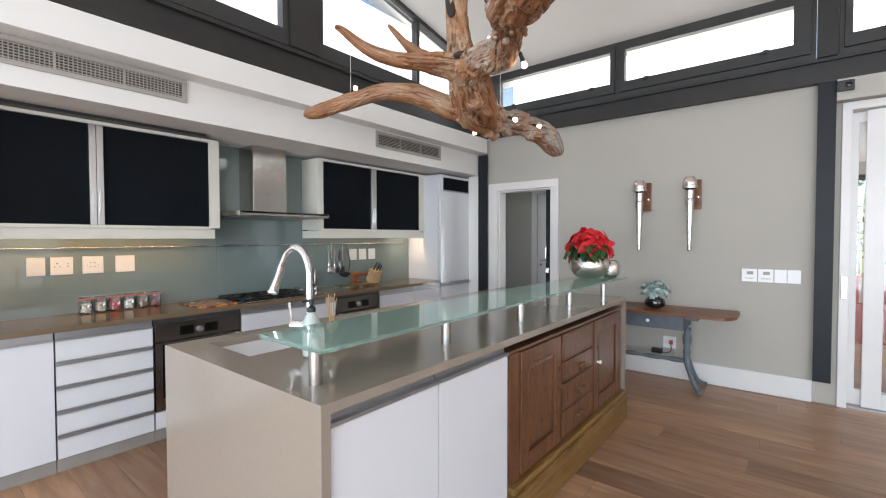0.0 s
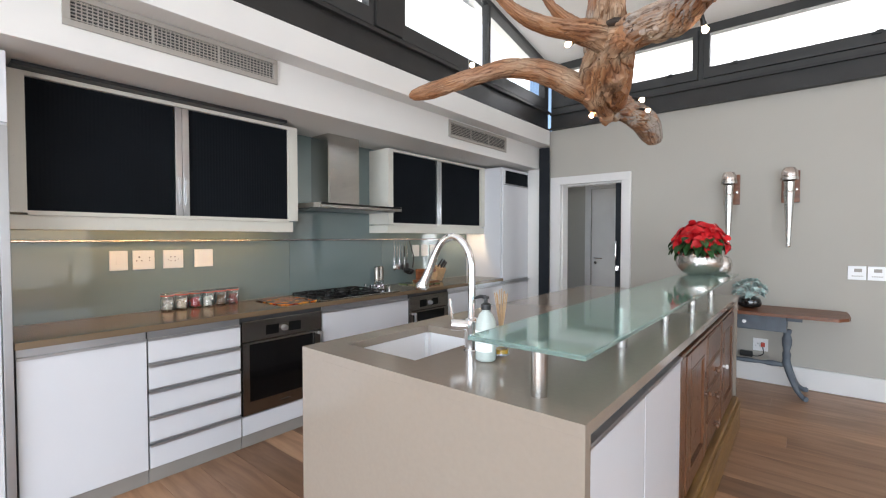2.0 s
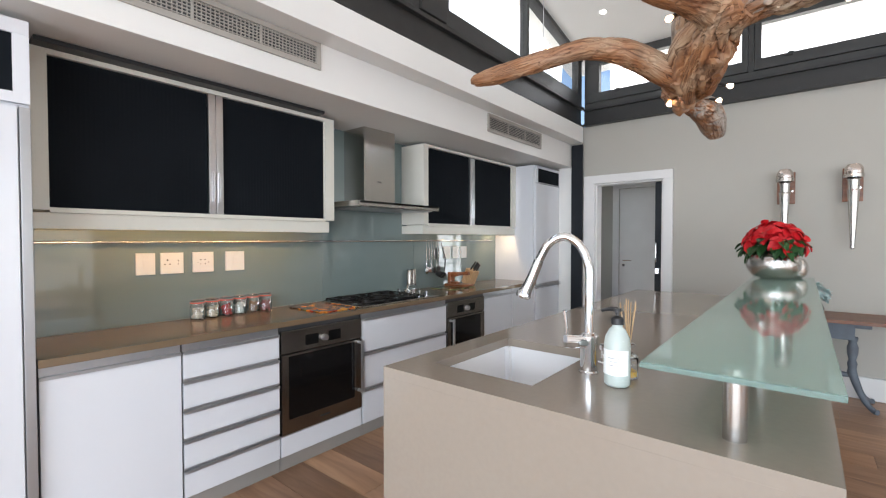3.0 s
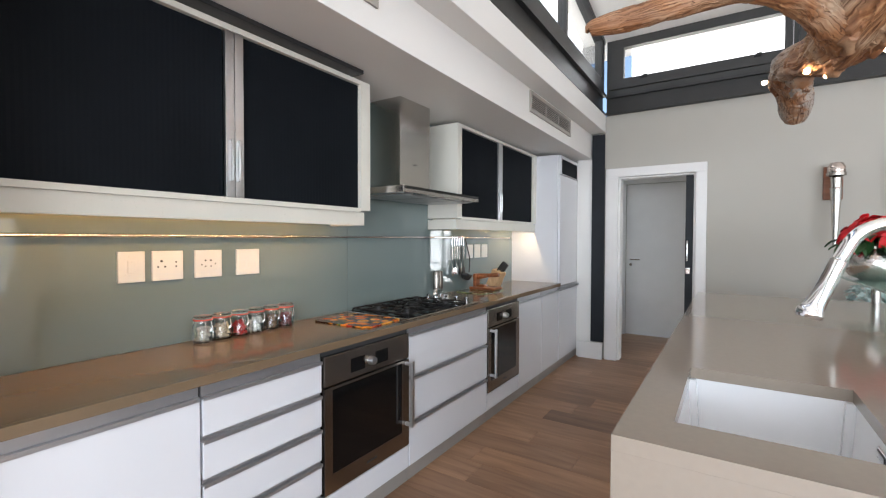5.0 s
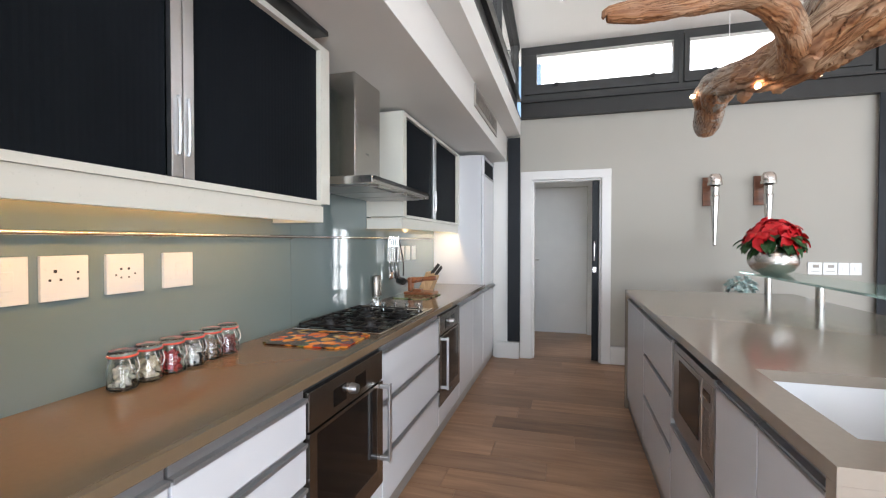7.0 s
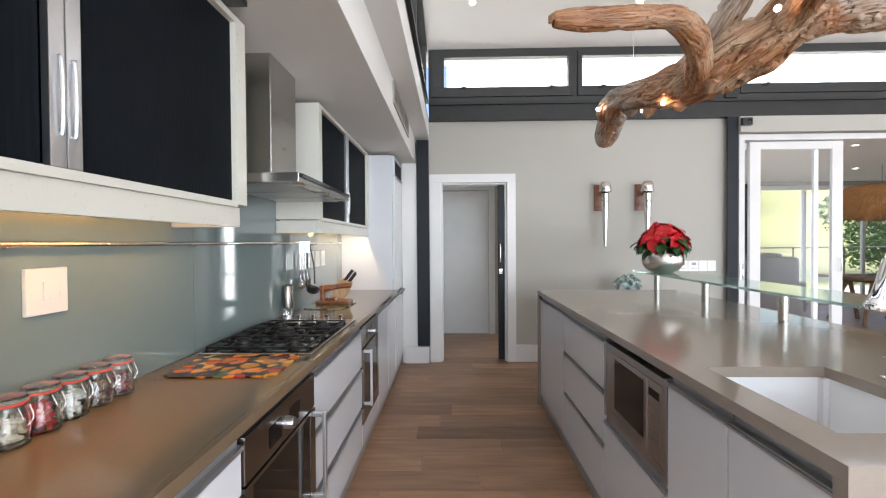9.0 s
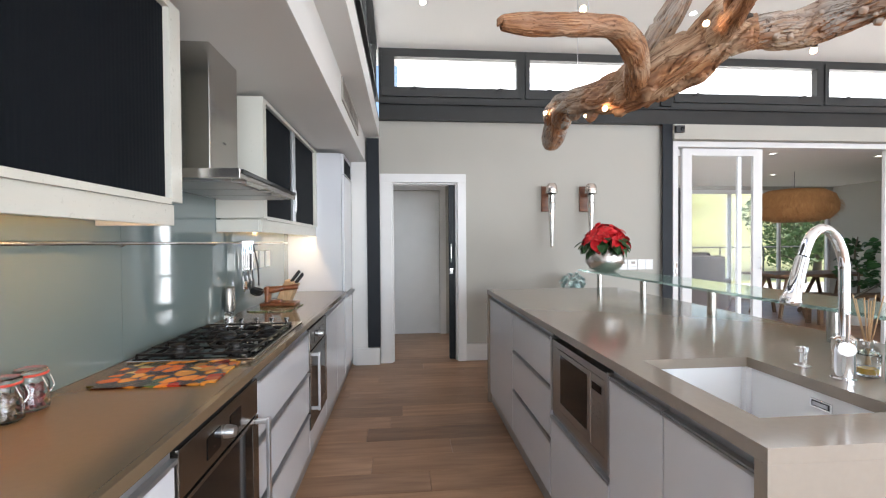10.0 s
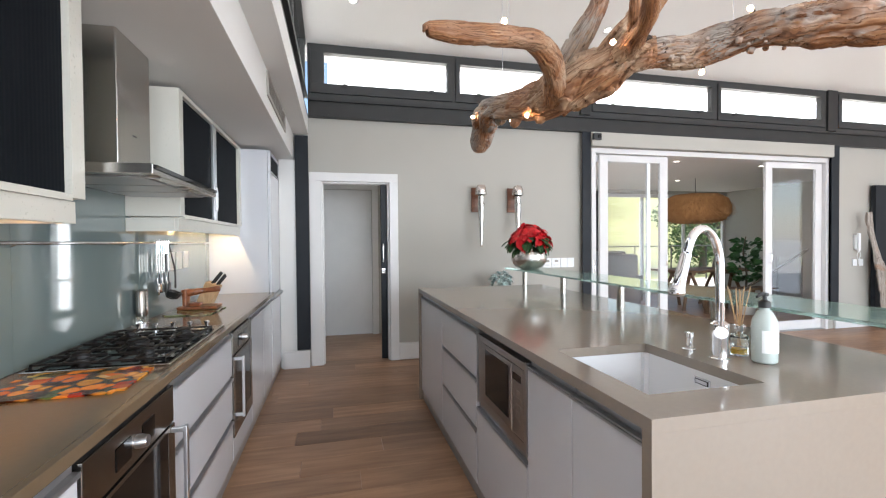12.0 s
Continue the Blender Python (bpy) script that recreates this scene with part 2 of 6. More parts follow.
SPLASH = plain("green_grey_back_painted_glass", (0.165, 0.215, 0.212), 0.055, spread=0.03, scale=1.2, bump=0.0, rough_spread=0.02, coat=0.6)
CERAMIC = plain("white_ceramic", (0.85, 0.85, 0.86), 0.12, spread=0.01, bump=0.0)
PLATE = plain("cream_switch_plastic", (0.62, 0.65, 0.65), 0.3, spread=0.01, bump=0.0)
PLATE_WHITE = plain("white_switch_plastic", (0.84, 0.85, 0.86), 0.3, spread=0.01, bump=0.0)
GREY_PAINT = plain("slate_grey_chalk_paint", (0.11, 0.13, 0.155), 0.6, spread=0.15, scale=12, bump=0.3)
FLOOR_WOOD = timber("oak_floor_plank", (0.235, 0.125, 0.070), (0.50, 0.298, 0.178), "x", 0.38, 2.2, vary=True, streak=9)
FLOOR_PLAIN = timber("oak_floor", (0.235, 0.125, 0.070), (0.50, 0.298, 0.178), "x", 0.38, 2.2, streak=9)
OLD_WOOD = timber("dark_polished_wood", (0.070, 0.027, 0.012), (0.225, 0.095, 0.042), "z", 0.28, 4, streak=10, coat=0.25)
OLD_PLINTH = timber("worn_golden_wood", (0.12, 0.055, 0.012), (0.30, 0.17, 0.05), "y", 0.35, 4, streak=8, coat=0.2)
RED_WOOD = timber("red_brown_table_wood", (0.10, 0.03, 0.012), (0.25, 0.09, 0.035), "x", 0.35, 4, streak=10)
BROWN_WOOD = timber("reddish_turned_wood", (0.13, 0.035, 0.012), (0.34, 0.12, 0.045), "y", 0.3, 9, streak=5, coat=0.3)
PALE_WOOD = timber("pale_beech", (0.45, 0.28, 0.14), (0.66, 0.46, 0.27), "z", 0.5, 12, streak=6)
WINDOW_GLASS = clear_glass("window_glass")
JAR_GLASS = clear_glass("jar_glass", (0.97, 0.99, 0.98))


def shelf_glass_material():
    m, t, p = nodes_of("green_frosted_shelf_glass")
    p.inputs["Base Color"].default_value = (0.62, 0.86, 0.80, 1)
    p.inputs["Roughness"].default_value = 0.05
    p.inputs["Transmission Weight"].default_value = 0.8
    p.inputs["IOR"].default_value = 1.5
    return m


def tambour_material():
    m, t, p = nodes_of("black_ribbed_tambour")
    co = t.nodes.new("ShaderNodeTexCoord")
    w = t.nodes.new("ShaderNodeTexWave")
    w.bands_direction, w.inputs["Scale"].default_value = "Y", 18
    link(t, co.outputs["Object"], w.inputs["Vector"])
    c = ramp(t, noise_node(t, 3, 3), [(0.3, (0.0075, 0.0092, 0.0115)), (0.7, (0.0095, 0.0115, 0.0145))])
    link(t, c, p.inputs["Base Color"])
    p.inputs["Roughness"].default_value = 0.6
    p.inputs["Specular IOR Level"].default_value = 0.04
    relief(t, p, w.outputs["Fac"], 0.02, 0.001)
    return m


def driftwood_material(name="weathered_driftwood", weathering=0.12):
    m, t, p = nodes_of(name)
    uvn = t.nodes.new("ShaderNodeUVMap")
    uvn.uv_map = "grain"
    mp = t.nodes.new("ShaderNodeMapping")
    mp.inputs["Scale"].default_value = (10, 2.6, 1)
    link(t, uvn.outputs[0], mp.inputs["Vector"])
    warp = noise_node(t, 7, 4, distort=1.0)
    add = t.nodes.new("ShaderNodeVectorMath")
    add.operation = "MULTIPLY_ADD"
    add.inputs[1].default_value = (2.2, 0.5, 0)
    link(t, warp, add.inputs[0])
    link(t, mp.outputs[0], add.inputs[2])
    g = t.nodes.new("ShaderNodeTexNoise")
    g.inputs["Scale"].default_value, g.inputs["Detail"].default_value = 1.6, 9
    link(t, add.outputs[0], g.inputs["Vector"])
    grain = g.outputs["Fac"]
    big = noise_node(t, 3.2, 3, distort=0.6)
    fine = noise_node(t, 140, 5)
    brown = ramp(t, grain, [(0.24, (0.07, 0.025, 0.012)), (0.40, (0.24, 0.095, 0.038)), (0.58, (0.38, 0.175, 0.075)), (0.76, (0.54, 0.31, 0.155))])
    pale = ramp(t, grain, [(0.22, (0.14, 0.09, 0.058)), (0.36, (0.36, 0.25, 0.16)), (0.58, (0.52, 0.41, 0.29)), (0.75, (0.62, 0.52, 0.40))])
    c = mixed(t, ramp(t, big, [(0.48, (0, 0, 0)), (0.68, (0.8, 0.8, 0.8))]), brown, pale)
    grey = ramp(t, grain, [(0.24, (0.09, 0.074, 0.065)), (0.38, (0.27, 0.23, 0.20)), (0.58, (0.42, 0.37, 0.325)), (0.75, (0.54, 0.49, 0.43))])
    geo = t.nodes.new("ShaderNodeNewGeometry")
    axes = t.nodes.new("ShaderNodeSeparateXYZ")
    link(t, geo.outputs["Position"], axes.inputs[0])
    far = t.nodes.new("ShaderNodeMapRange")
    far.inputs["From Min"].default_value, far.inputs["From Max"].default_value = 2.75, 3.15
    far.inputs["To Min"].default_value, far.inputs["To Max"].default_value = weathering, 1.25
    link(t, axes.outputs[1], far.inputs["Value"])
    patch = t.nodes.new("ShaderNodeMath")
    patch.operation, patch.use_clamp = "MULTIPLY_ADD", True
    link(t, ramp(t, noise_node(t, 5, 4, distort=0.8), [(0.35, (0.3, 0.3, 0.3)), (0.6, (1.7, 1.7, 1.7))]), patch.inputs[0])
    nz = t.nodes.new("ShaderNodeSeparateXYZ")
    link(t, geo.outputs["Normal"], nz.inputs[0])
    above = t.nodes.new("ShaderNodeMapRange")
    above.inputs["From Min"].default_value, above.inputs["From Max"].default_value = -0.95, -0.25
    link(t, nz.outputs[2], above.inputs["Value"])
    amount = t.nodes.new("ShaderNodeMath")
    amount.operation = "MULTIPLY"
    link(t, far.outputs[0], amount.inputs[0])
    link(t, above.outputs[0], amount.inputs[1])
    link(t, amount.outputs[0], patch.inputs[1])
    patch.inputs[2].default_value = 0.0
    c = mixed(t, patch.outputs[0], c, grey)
    cr = t.nodes.new("ShaderNodeTexNoise")
    cr.inputs["Scale"].default_value, cr.inputs["Detail"].default_value = 0.7, 5
    link(t, add.outputs[0], cr.inputs["Vector"])
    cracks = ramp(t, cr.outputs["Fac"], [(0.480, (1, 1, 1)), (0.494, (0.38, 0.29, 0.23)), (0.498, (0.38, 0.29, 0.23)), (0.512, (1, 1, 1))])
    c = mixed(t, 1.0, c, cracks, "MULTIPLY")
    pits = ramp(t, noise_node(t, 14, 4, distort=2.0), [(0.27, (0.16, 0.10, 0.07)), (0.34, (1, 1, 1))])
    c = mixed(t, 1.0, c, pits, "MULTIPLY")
    link(t, c, p.inputs["Base Color"])
    p.inputs["Roughness"].default_value = 0.6
    p.inputs["Specular IOR Level"].default_value = 0.3
    h = mixed(t, 0.15, grain, fine)
    h = mixed(t, 0.35, h, pits)
    h = mixed(t, 0.2, h, cracks)
    b = t.nodes.new("ShaderNodeBump")
    b.inputs["Strength"].default_value, b.inputs["Distance"].default_value = 0.9, 0.010
    link(t, h, b.inputs["Height"])
    link(t, b.outputs[0], p.inputs["Normal"])
    return m


def fruit_material(name, stops, scale):
    m, t, p = nodes_of(name)
    co = t.nodes.new("ShaderNodeTexCoord")
    v = t.nodes.new("ShaderNodeTexVoronoi")
    v.inputs["Scale"].default_value = scale
    wob = t.nodes.new("ShaderNodeVectorMath")
    wob.operation = "MULTIPLY_ADD"
    wob.inputs[1].default_value = (0.05, 0.05, 0.0)
    link(t, noise_node(t, 18, 3), wob.inputs[0])
    link(t, co.outputs["Object"], wob.inputs[2])
    link(t, wob.outputs[0], v.inputs["Vector"])
    sep = t.nodes.new("ShaderNodeSeparateColor")
    link(t, v.outputs["Color"], sep.inputs[0])
    fruit = ramp(t, sep.outputs[0], stops)
    edge = ramp(t, v.outputs["Distance"], [(0.50, (1, 1, 1)), (0.78, (0.06, 0.03, 0.03))])
    c = mixed(t, 1.0, fruit, edge, "MULTIPLY")
    link(t, c, p.inputs["Base Color"])
    p.inputs["Roughness"].default_value = 0.14
    p.inputs["Coat Weight"].default_value = 0.1
    return m


def leaf_material(name, a, b, rough=0.45):
    m, t, p = nodes_of(name)
    geo = t.nodes.new("ShaderNodeNewGeometry")
    c = ramp(t, geo.outputs["Random Per Island"], [(0.0, a), (1.0, b)])
    c = mixed(t, 0.25, c, ramp(t, noise_node(t, 60, 3), [(0.3, a), (0.7, b)]))
    link(t, c, p.inputs["Base Color"])
    p.inputs["Roughness"].default_value = rough
    return m


def hammered_material():
    m, t, p = nodes_of("hammered_silver")
    p.inputs["Base Color"].default_value = (0.70, 0.66, 0.62, 1)
    p.inputs["Metallic"].default_value, p.inputs["Roughness"].default_value = 1, 0.2
    relief(t, p, noise_node(t, 45, 3, (1, 1, 2.2)), 0.6, 0.006)
    return m


SHELF_GLASS = shelf_glass_material()
TAMBOUR = tambour_material()
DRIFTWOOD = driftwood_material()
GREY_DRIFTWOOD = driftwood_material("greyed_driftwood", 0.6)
HOLLOW_SHADE = plain("hollow_shade_wood", (0.03, 0.02, 0.014), 0.8, spread=0.3, bump=0.4)
FRUIT = fruit_material("citrus_print_glass", [(0.0, (0.34, 0.03, 0.015)), (0.25, (0.62, 0.17, 0.02)), (0.58, (0.74, 0.36, 0.05)), (0.78, (0.10, 0.06, 0.02)), (0.86, (0.08, 0.15, 0.04)), (1.0, (0.72, 0.48, 0.16))], 21)
GREEN_PRINT = fruit_material("green_print_glass", [(0.0, (0.08, 0.14, 0.05)), (0.5, (0.20, 0.26, 0.12)), (1.0, (0.35, 0.30, 0.18))], 24)
RED_LEAF = leaf_material("red_bracts", (0.42, 0.003, 0.008), (0.68, 0.012, 0.02), 0.5)
GREEN_LEAF = leaf_material("dark_green_leaves", (0.012, 0.045, 0.012), (0.03, 0.10, 0.025))
SILVER_LEAF = leaf_material("silver_green_succulent", (0.36, 0.50, 0.48), (0.55, 0.66, 0.64), 0.6)
TREE_LEAF = leaf_material("sunlit_foliage", (0.03, 0.075, 0.018), (0.11, 0.19, 0.055), 0.6)
HAMMERED = hammered_material()
BULB = glowing("warm_bulb", (1.0, 0.60, 0.34), 26)
DOWNLIGHT = glowing("downlight_lens", (1.0, 0.93, 0.82), 4)
THATCH = timber("thatch_grass", (0.24, 0.10, 0.03), (0.55, 0.28, 0.10), "z", 0.9, 10, streak=12, bump=0.9)
FABRIC = plain("dark_grey_fabric", (0.10, 0.105, 0.115), 0.9, spread=0.1, bump=0.5, bump_scale=200)
HILL = plain("dry_grass_hill", (0.25, 0.26, 0.11), 0.95, spread=0.35, scale=0.06, bump=0.4, bump_scale=0.7)
PATIO = plain("pale_paving", (0.45, 0.43, 0.40), 0.8, spread=0.1)

# ---- structure ----
S = "structure"


def roof_z(y):
    return 3.41 + 0.19 * (4.95 - y)


solid("floor", box(-0.75, 10.2, -4.3, 5.13, -0.10, -0.012), FLOOR_PLAIN, "grey-brown oak plank floor of the kitchen", "floor", S)
solid("floor", box(-1.7, 13.0, 5.13, 9.6, -0.10, 0.0), FLOOR_PLAIN, "grey-brown oak floor beyond the end wall", "floor", S)
solid("wall_end", wall_with_holes("y", 5.0, 0.13, -0.75, 10.2, 0, 2.63, [(0.43, 1.14, 0, 1.963), (3.64, 7.45, 0, 2.453)]), WALL,
      "warm light grey painted end wall with doorway and sliding door opening", "wall", S)
solid("wall_kitchen", box(-0.75, -0.515, -4.3, 5.0, 0, 2.63), WHITE, "white wall behind the kitchen units", "wall", S)
solid("wall_back", wall_with_holes("y", -4.3, 0.2, -0.75, 10.2, 0, 5.3, [(0.6, 8.6, 0.05, 2.55), (0.6, 8.6, 3.4, 4.6)]), WHITE,
      "white rear wall with wide openings", "wall", S)
# Out of view; the opening is invented to hold the side lamp.
solid("wall_side", wall_with_holes("x", 10.0, 0.2, -4.1, 5.0, 0, 5.3, [(-2.2, 2.8, 0.05, 2.55)]), WHITE, "unseen white side wall with a wide opening added for fill light", "wall", S)
solid("bulkhead", boxes([(-0.515, 0.15, -4.1, 5.0, 2.177, 2.44), (-0.515, 0.30, -4.1, 4.93, 2.44, 2.62)], 0.003), WHITE,
      "white boxed-in bulkhead with a stepped upper edge above the kitchen units", "bulkhead", S)


def sloping_ceiling():
    bm = bmesh.new()
    corners = []
    for y in (5.3, -4.3):
        for x in (0.0, 10.2):
            for dz in (0, 0.15):
                corners.append(bm.verts.new((x, y, roof_z(y) + dz)))
    a, b, c, d, e, f, g, h = corners
    for q in ((a, c, g, e), (b, f, h, d), (a, b, d, c), (e, g, h, f), (a, e, f, b), (c, d, h, g)):
        bm.faces.new(q)
    return bm


solid("ceiling", sloping_ceiling(), CEILING, "white ceiling that slopes down to the end wall", "ceiling", S)

# steel ring beam under the high windows
solid("beam_end", boxes([(0.30, 10.0, 4.93, 5.13, 2.63, 2.655), (0.30, 10.0, 4.96, 5.08, 2.655, 2.80), (0.30, 10.0, 4.93, 5.13, 2.80, 2.825)], 0.002), STEEL_BEAM,
      "charcoal painted steel beam along the end wall", "beam", S)
solid("beam_side", boxes([(0.14, 0.30, -4.1, 4.96, 2.622, 2.645), (0.14, 0.262, -4.1, 4.96, 2.645, 2.82), (0.14, 0.30, -4.1, 4.96, 2.82, 2.85)], 0.002), STEEL_BEAM,
      "charcoal painted steel beam above the bulkhead", "beam", S)
for x0, x1, z0, z1 in ((0.165, 0.298, 0.19, 2.425), (3.485, 3.60, 0.19, 2.628), (7.435, 7.575, 0.19, 2.628)):
    solid("column", boxes([(x0, x1, 4.925, 4.937, z0, z1), (x0 + 0.055, x1 - 0.055, 4.938, 4.999, z0, z1)]), COLUMN, "near-black painted steel column against the grey end wall", "column", S)


def high_window(name, x0, x1, glass):
    w = thing(name, (x0, 5.0, 2.825), "charcoal framed high awning window with clear panes", "window")
    tagged(w, kind=S)
    y0, y1 = 4.965, 5.06
    z0, z1 = 2.825, roof_z(5.0) + 0.01
    rows = [(x0, x1, y0, y1, z0, 2.885), (x0, x1, y0, y1, 3.375, z1)]
    rows += [(x0, x0 + 0.03, y0, y1, 2.885, 3.375), (x1 - 0.03, x1, y0, y1, 2.885, 3.375)]
    edges = [x0 + 0.03] + [v for g in glass for v in g] + [x1 - 0.03]
    for a, b in zip(edges[2:-2:2], edges[3:-1:2]):
        rows.append(((a + b) / 2 - 0.022, (a + b) / 2 + 0.022, y0, y1, 2.885, 3.375))
    part("window_frame", boxes(rows, 0.002), FRAME, w, "charcoal aluminium frame")
    for a, b in glass:
        la = a - 0.05 if a > x0 + 0.2 else x0 + 0.031
        lb = b + 0.05 if b < x1 - 0.2 else x1 - 0.031
        part("sash", boxes([(la, lb, 4.95, 5.03, 2.89, 2.99), (la, lb, 4.95, 5.03, 3.312, 3.37), (la, a, 4.95, 5.03, 2.99, 3.312), (b, lb, 4.95, 5.03, 2.99, 3.312)], 0.003), FRAME, w, "charcoal opening sash")
        pane = part("pane", box(a, b, 4.995, 5.001, 2.99, 3.312), WINDOW_GLASS, w, "clear pane")
        pane.visible_shadow = False
        for x in (a + 0.2, b - 0.2):
            part("catch", boxes([(x - 0.03, x + 0.03, 4.925, 4.95, 2.963, 2.979), (x - 0.008, x + 0.035, 4.91, 4.925, 2.977, 2.987)], 0.002), FRAME, w, "small black window catch")
    return w


high_window("window_1", 0.30, 3.47, [(0.47, 1.81), (1.96, 3.32)])
high_window("window_2", 3.61, 7.38, [(3.69, 5.40), (5.555, 7.272)])
high_window("window_3", 7.565, 10.0, [(7.66, 9.75)])
for x0, x1 in ((3.475, 3.605), (7.385, 7.56)):
    solid("window_post", box(x0, x1, 4.94, 5.10, 2.84, 3.45, 0.002), STEEL_BEAM, "charcoal steel post between the high windows", "post", S)


def gable_window(name, y0, y1, glass):
    """Panes whose head follows the slope of the roof."""
    w = thing(name, (0.2, y0, 2.865), "charcoal framed high window with a sloping head above the bulkhead", "window")
    tagged(w, kind=S)
    bm = bmesh.new()
    box(0.20, 0.28, y0, y1, 2.866, 2.985, bm=bm)
    for a, b in [(y0, glass[0][0])] + [(p[1], q[0]) for p, q in zip(glass, glass[1:])] + [(glass[-1][1], y1)]:
        vs = [bm.verts.new((x, y, z)) for x in (0.20, 0.28) for y, z in ((a, 2.985), (b, 2.985), (b, roof_z(b)), (a, roof_z(a)))]
        for q in ((0, 1, 2, 3), (7, 6, 5, 4), (0, 4, 5, 1), (1, 5, 6, 2), (2, 6, 7, 3), (3, 7, 4, 0)):
            bm.faces.new([vs[k] for k in q])
    vs = [bm.verts.new((x, y, roof_z(y) + dz)) for x in (0.19, 0.29) for y, dz in ((y0, -0.045), (y1, -0.045), (y1, 0.02), (y0, 0.02))]
    for q in ((0, 1, 2, 3), (7, 6, 5, 4), (0, 4, 5, 1), (1, 5, 6, 2), (2, 6, 7, 3), (3, 7, 4, 0)):
        bm.faces.new([vs[k] for k in q])
    bmesh.ops.recalc_face_normals(bm, faces=bm.faces)
    part("window_frame", bm, FRAME, w, "charcoal aluminium frame")
    for a, b in glass:
        bm = bmesh.new()
        vs = [bm.verts.new((x, y, z)) for x in (0.236, 0.242) for y, z in ((a, 2.985), (b, 2.985), (b, roof_z(b) - 0.045), (a, roof_z(a) - 0.045))]
        for q in ((0, 1, 2, 3), (7, 6, 5, 4), (0, 4, 5, 1), (1, 5, 6, 2), (2, 6, 7, 3), (3, 7, 4, 0)):
            bm.faces.new([vs[k] for k in q])
        bmesh.ops.recalc_face_normals(bm, faces=bm.faces)
        pane = part("pane", bm, WINDOW_GLASS, w, "clear pane")
        pane.visible_shadow = False


gable_window("window_4", 2.43, 4.93, [(2.47, 3.63), (3.67, 4.83)])
gable_window("window_5", -0.6, 2.15, [(-0.5, 0.9), (0.95, 2.10)])
solid("window_post", box(0.15, 0.30, 2.155, 2.425, 2.866, roof_z(2.3) + 0.02, 0.002), STEEL_BEAM, "wide charcoal steel post between the high windows", "post", S)
solid("wall_gable", box(0.15, 0.28, -4.1, -0.605, 2.866, 5.2), WHITE, "white wall above the bulkhead", "wall", S)

# skirting, architrave
solid("baseboard", box(1.24, 3.484, 4.965, 4.998, 0.001, 0.185, 0.004), TRIM, "white skirting board along the grey end wall", "skirting board", S)
solid("baseboard", box(0.03, 0.292, 4.905, 4.924, 0.001, 0.18, 0.004), TRIM, "white skirting block below the dark column", "skirting board", S)
solid("baseboard", box(7.58, 9.99, 4.965, 4.998, 0.001, 0.185, 0.004), TRIM, "white skirting board along the grey end wall", "skirting board", S)
solid("wall_nib", box(0.003, 0.165, 4.945, 4.998, 0.0, 2.175), WHITE, "narrow white wall strip beside the tall unit", "wall", S)
solid("trim", boxes([(0.300, 0.425, 4.955, 4.998, 0.001, 1.963), (1.145, 1.238, 4.955, 4.998, 0.001, 1.963), (0.300, 1.238, 4.955, 4.998, 1.963, 2.054)], 0.004), TRIM,
      "white moulded architrave round the doorway", "architrave", S)
solid("trim", boxes([(0.425, 0.445, 4.998, 5.14, 0.001, 1.944), (0.425, 1.125, 4.998, 5.14, 1.945, 1.962), (1.125, 1.143, 4.998, 5.14, 0.001, 1.962)], 0.002), TRIM,
      "white lining of the doorway", "door lining", S)

pocket = thing("door_1", (1.09, 5.05, 0), "near-black sliding door tucked in its wall pocket", "door")
tagged(pocket, kind=S)
part("door_leaf", box(1.055, 1.122, 5.03, 5.075, 0.01, 1.942, 0.003), COLUMN, pocket, "dark sliding door edge")
part("handle", tube([(1.075, 5.03, 1.09, 0.008), (1.075, 4.99, 1.10, 0.008), (1.075, 4.985, 1.19, 0.008), (1.075, 4.99, 1.28, 0.008), (1.075, 5.03, 1.29, 0.008)], 10), CHROME, pocket, "chrome pull handle", smooth=True)
part("lock", box(1.06, 1.10, 5.02, 5.03, 0.96, 1.02, 0.003), CHROME, pocket, "chrome lock plate")

# hall behind the doorway
HALL = 6.45
solid("wall_hall", wall_with_holes("y", HALL, 0.12, -1.7, 2.9, 0, 2.45, [(0.235, 1.065, 0, 2.05), (1.55, 2.25, 0.45, 1.62)]), WALL, "light grey painted wall at the back of the hall", "wall", S)
solid("wall_hall", box(-1.7, -1.6, 5.13, 6.45, 0, 2.45), WALL, "light grey end wall of the hall", "wall", S)
solid("wall_hall", box(2.9, 3.0, 5.13, 9.6, 0, 2.45), WALL, "light grey wall between the hall and the dining room", "wall", S)
solid("hall_ceiling", box(-1.7, 3.0, 5.13, 6.57, 2.45, 2.55), CEILING, "white hall ceiling", "ceiling", S)
solid("trim", boxes([(0.15, 0.235, 6.425, 6.449, 0, 2.05), (1.065, 1.15, 6.425, 6.449, 0, 2.05), (0.15, 1.15, 6.425, 6.449, 2.05, 2.135)], 0.003), TRIM, "white architrave round the hall door", "architrave", S)
hall_door = thing("door_2", (0.65, 6.45, 0), "plain white closed hall door with lever handle", "door")
tagged(hall_door, kind=S)
part("door_leaf", box(0.24, 1.06, 6.455, 6.495, 0.008, 2.045, 0.002), TRIM, hall_door, "plain white door leaf")
part("handle", tube([(0.30, 6.455, 1.03, 0.008), (0.30, 6.41, 1.03, 0.008), (0.33, 6.405, 1.03, 0.008), (0.42, 6.405, 1.03, 0.007)], 8), CHROME, hall_door, "chrome lever handle", smooth=True)
part("escutcheon", lathe([(0.02, 0), (0.02, 0.008)], (0.30, 6.455, 0.96), 16, turn=Matrix.Rotation(radians(90), 3, "X")), CHROME, hall_door, "round chrome escutcheon")
hall_glass = thing("window_6", (1.9, HALL, 0.35), "white framed hall window onto the garden", "window")
tagged(hall_glass, kind=S)
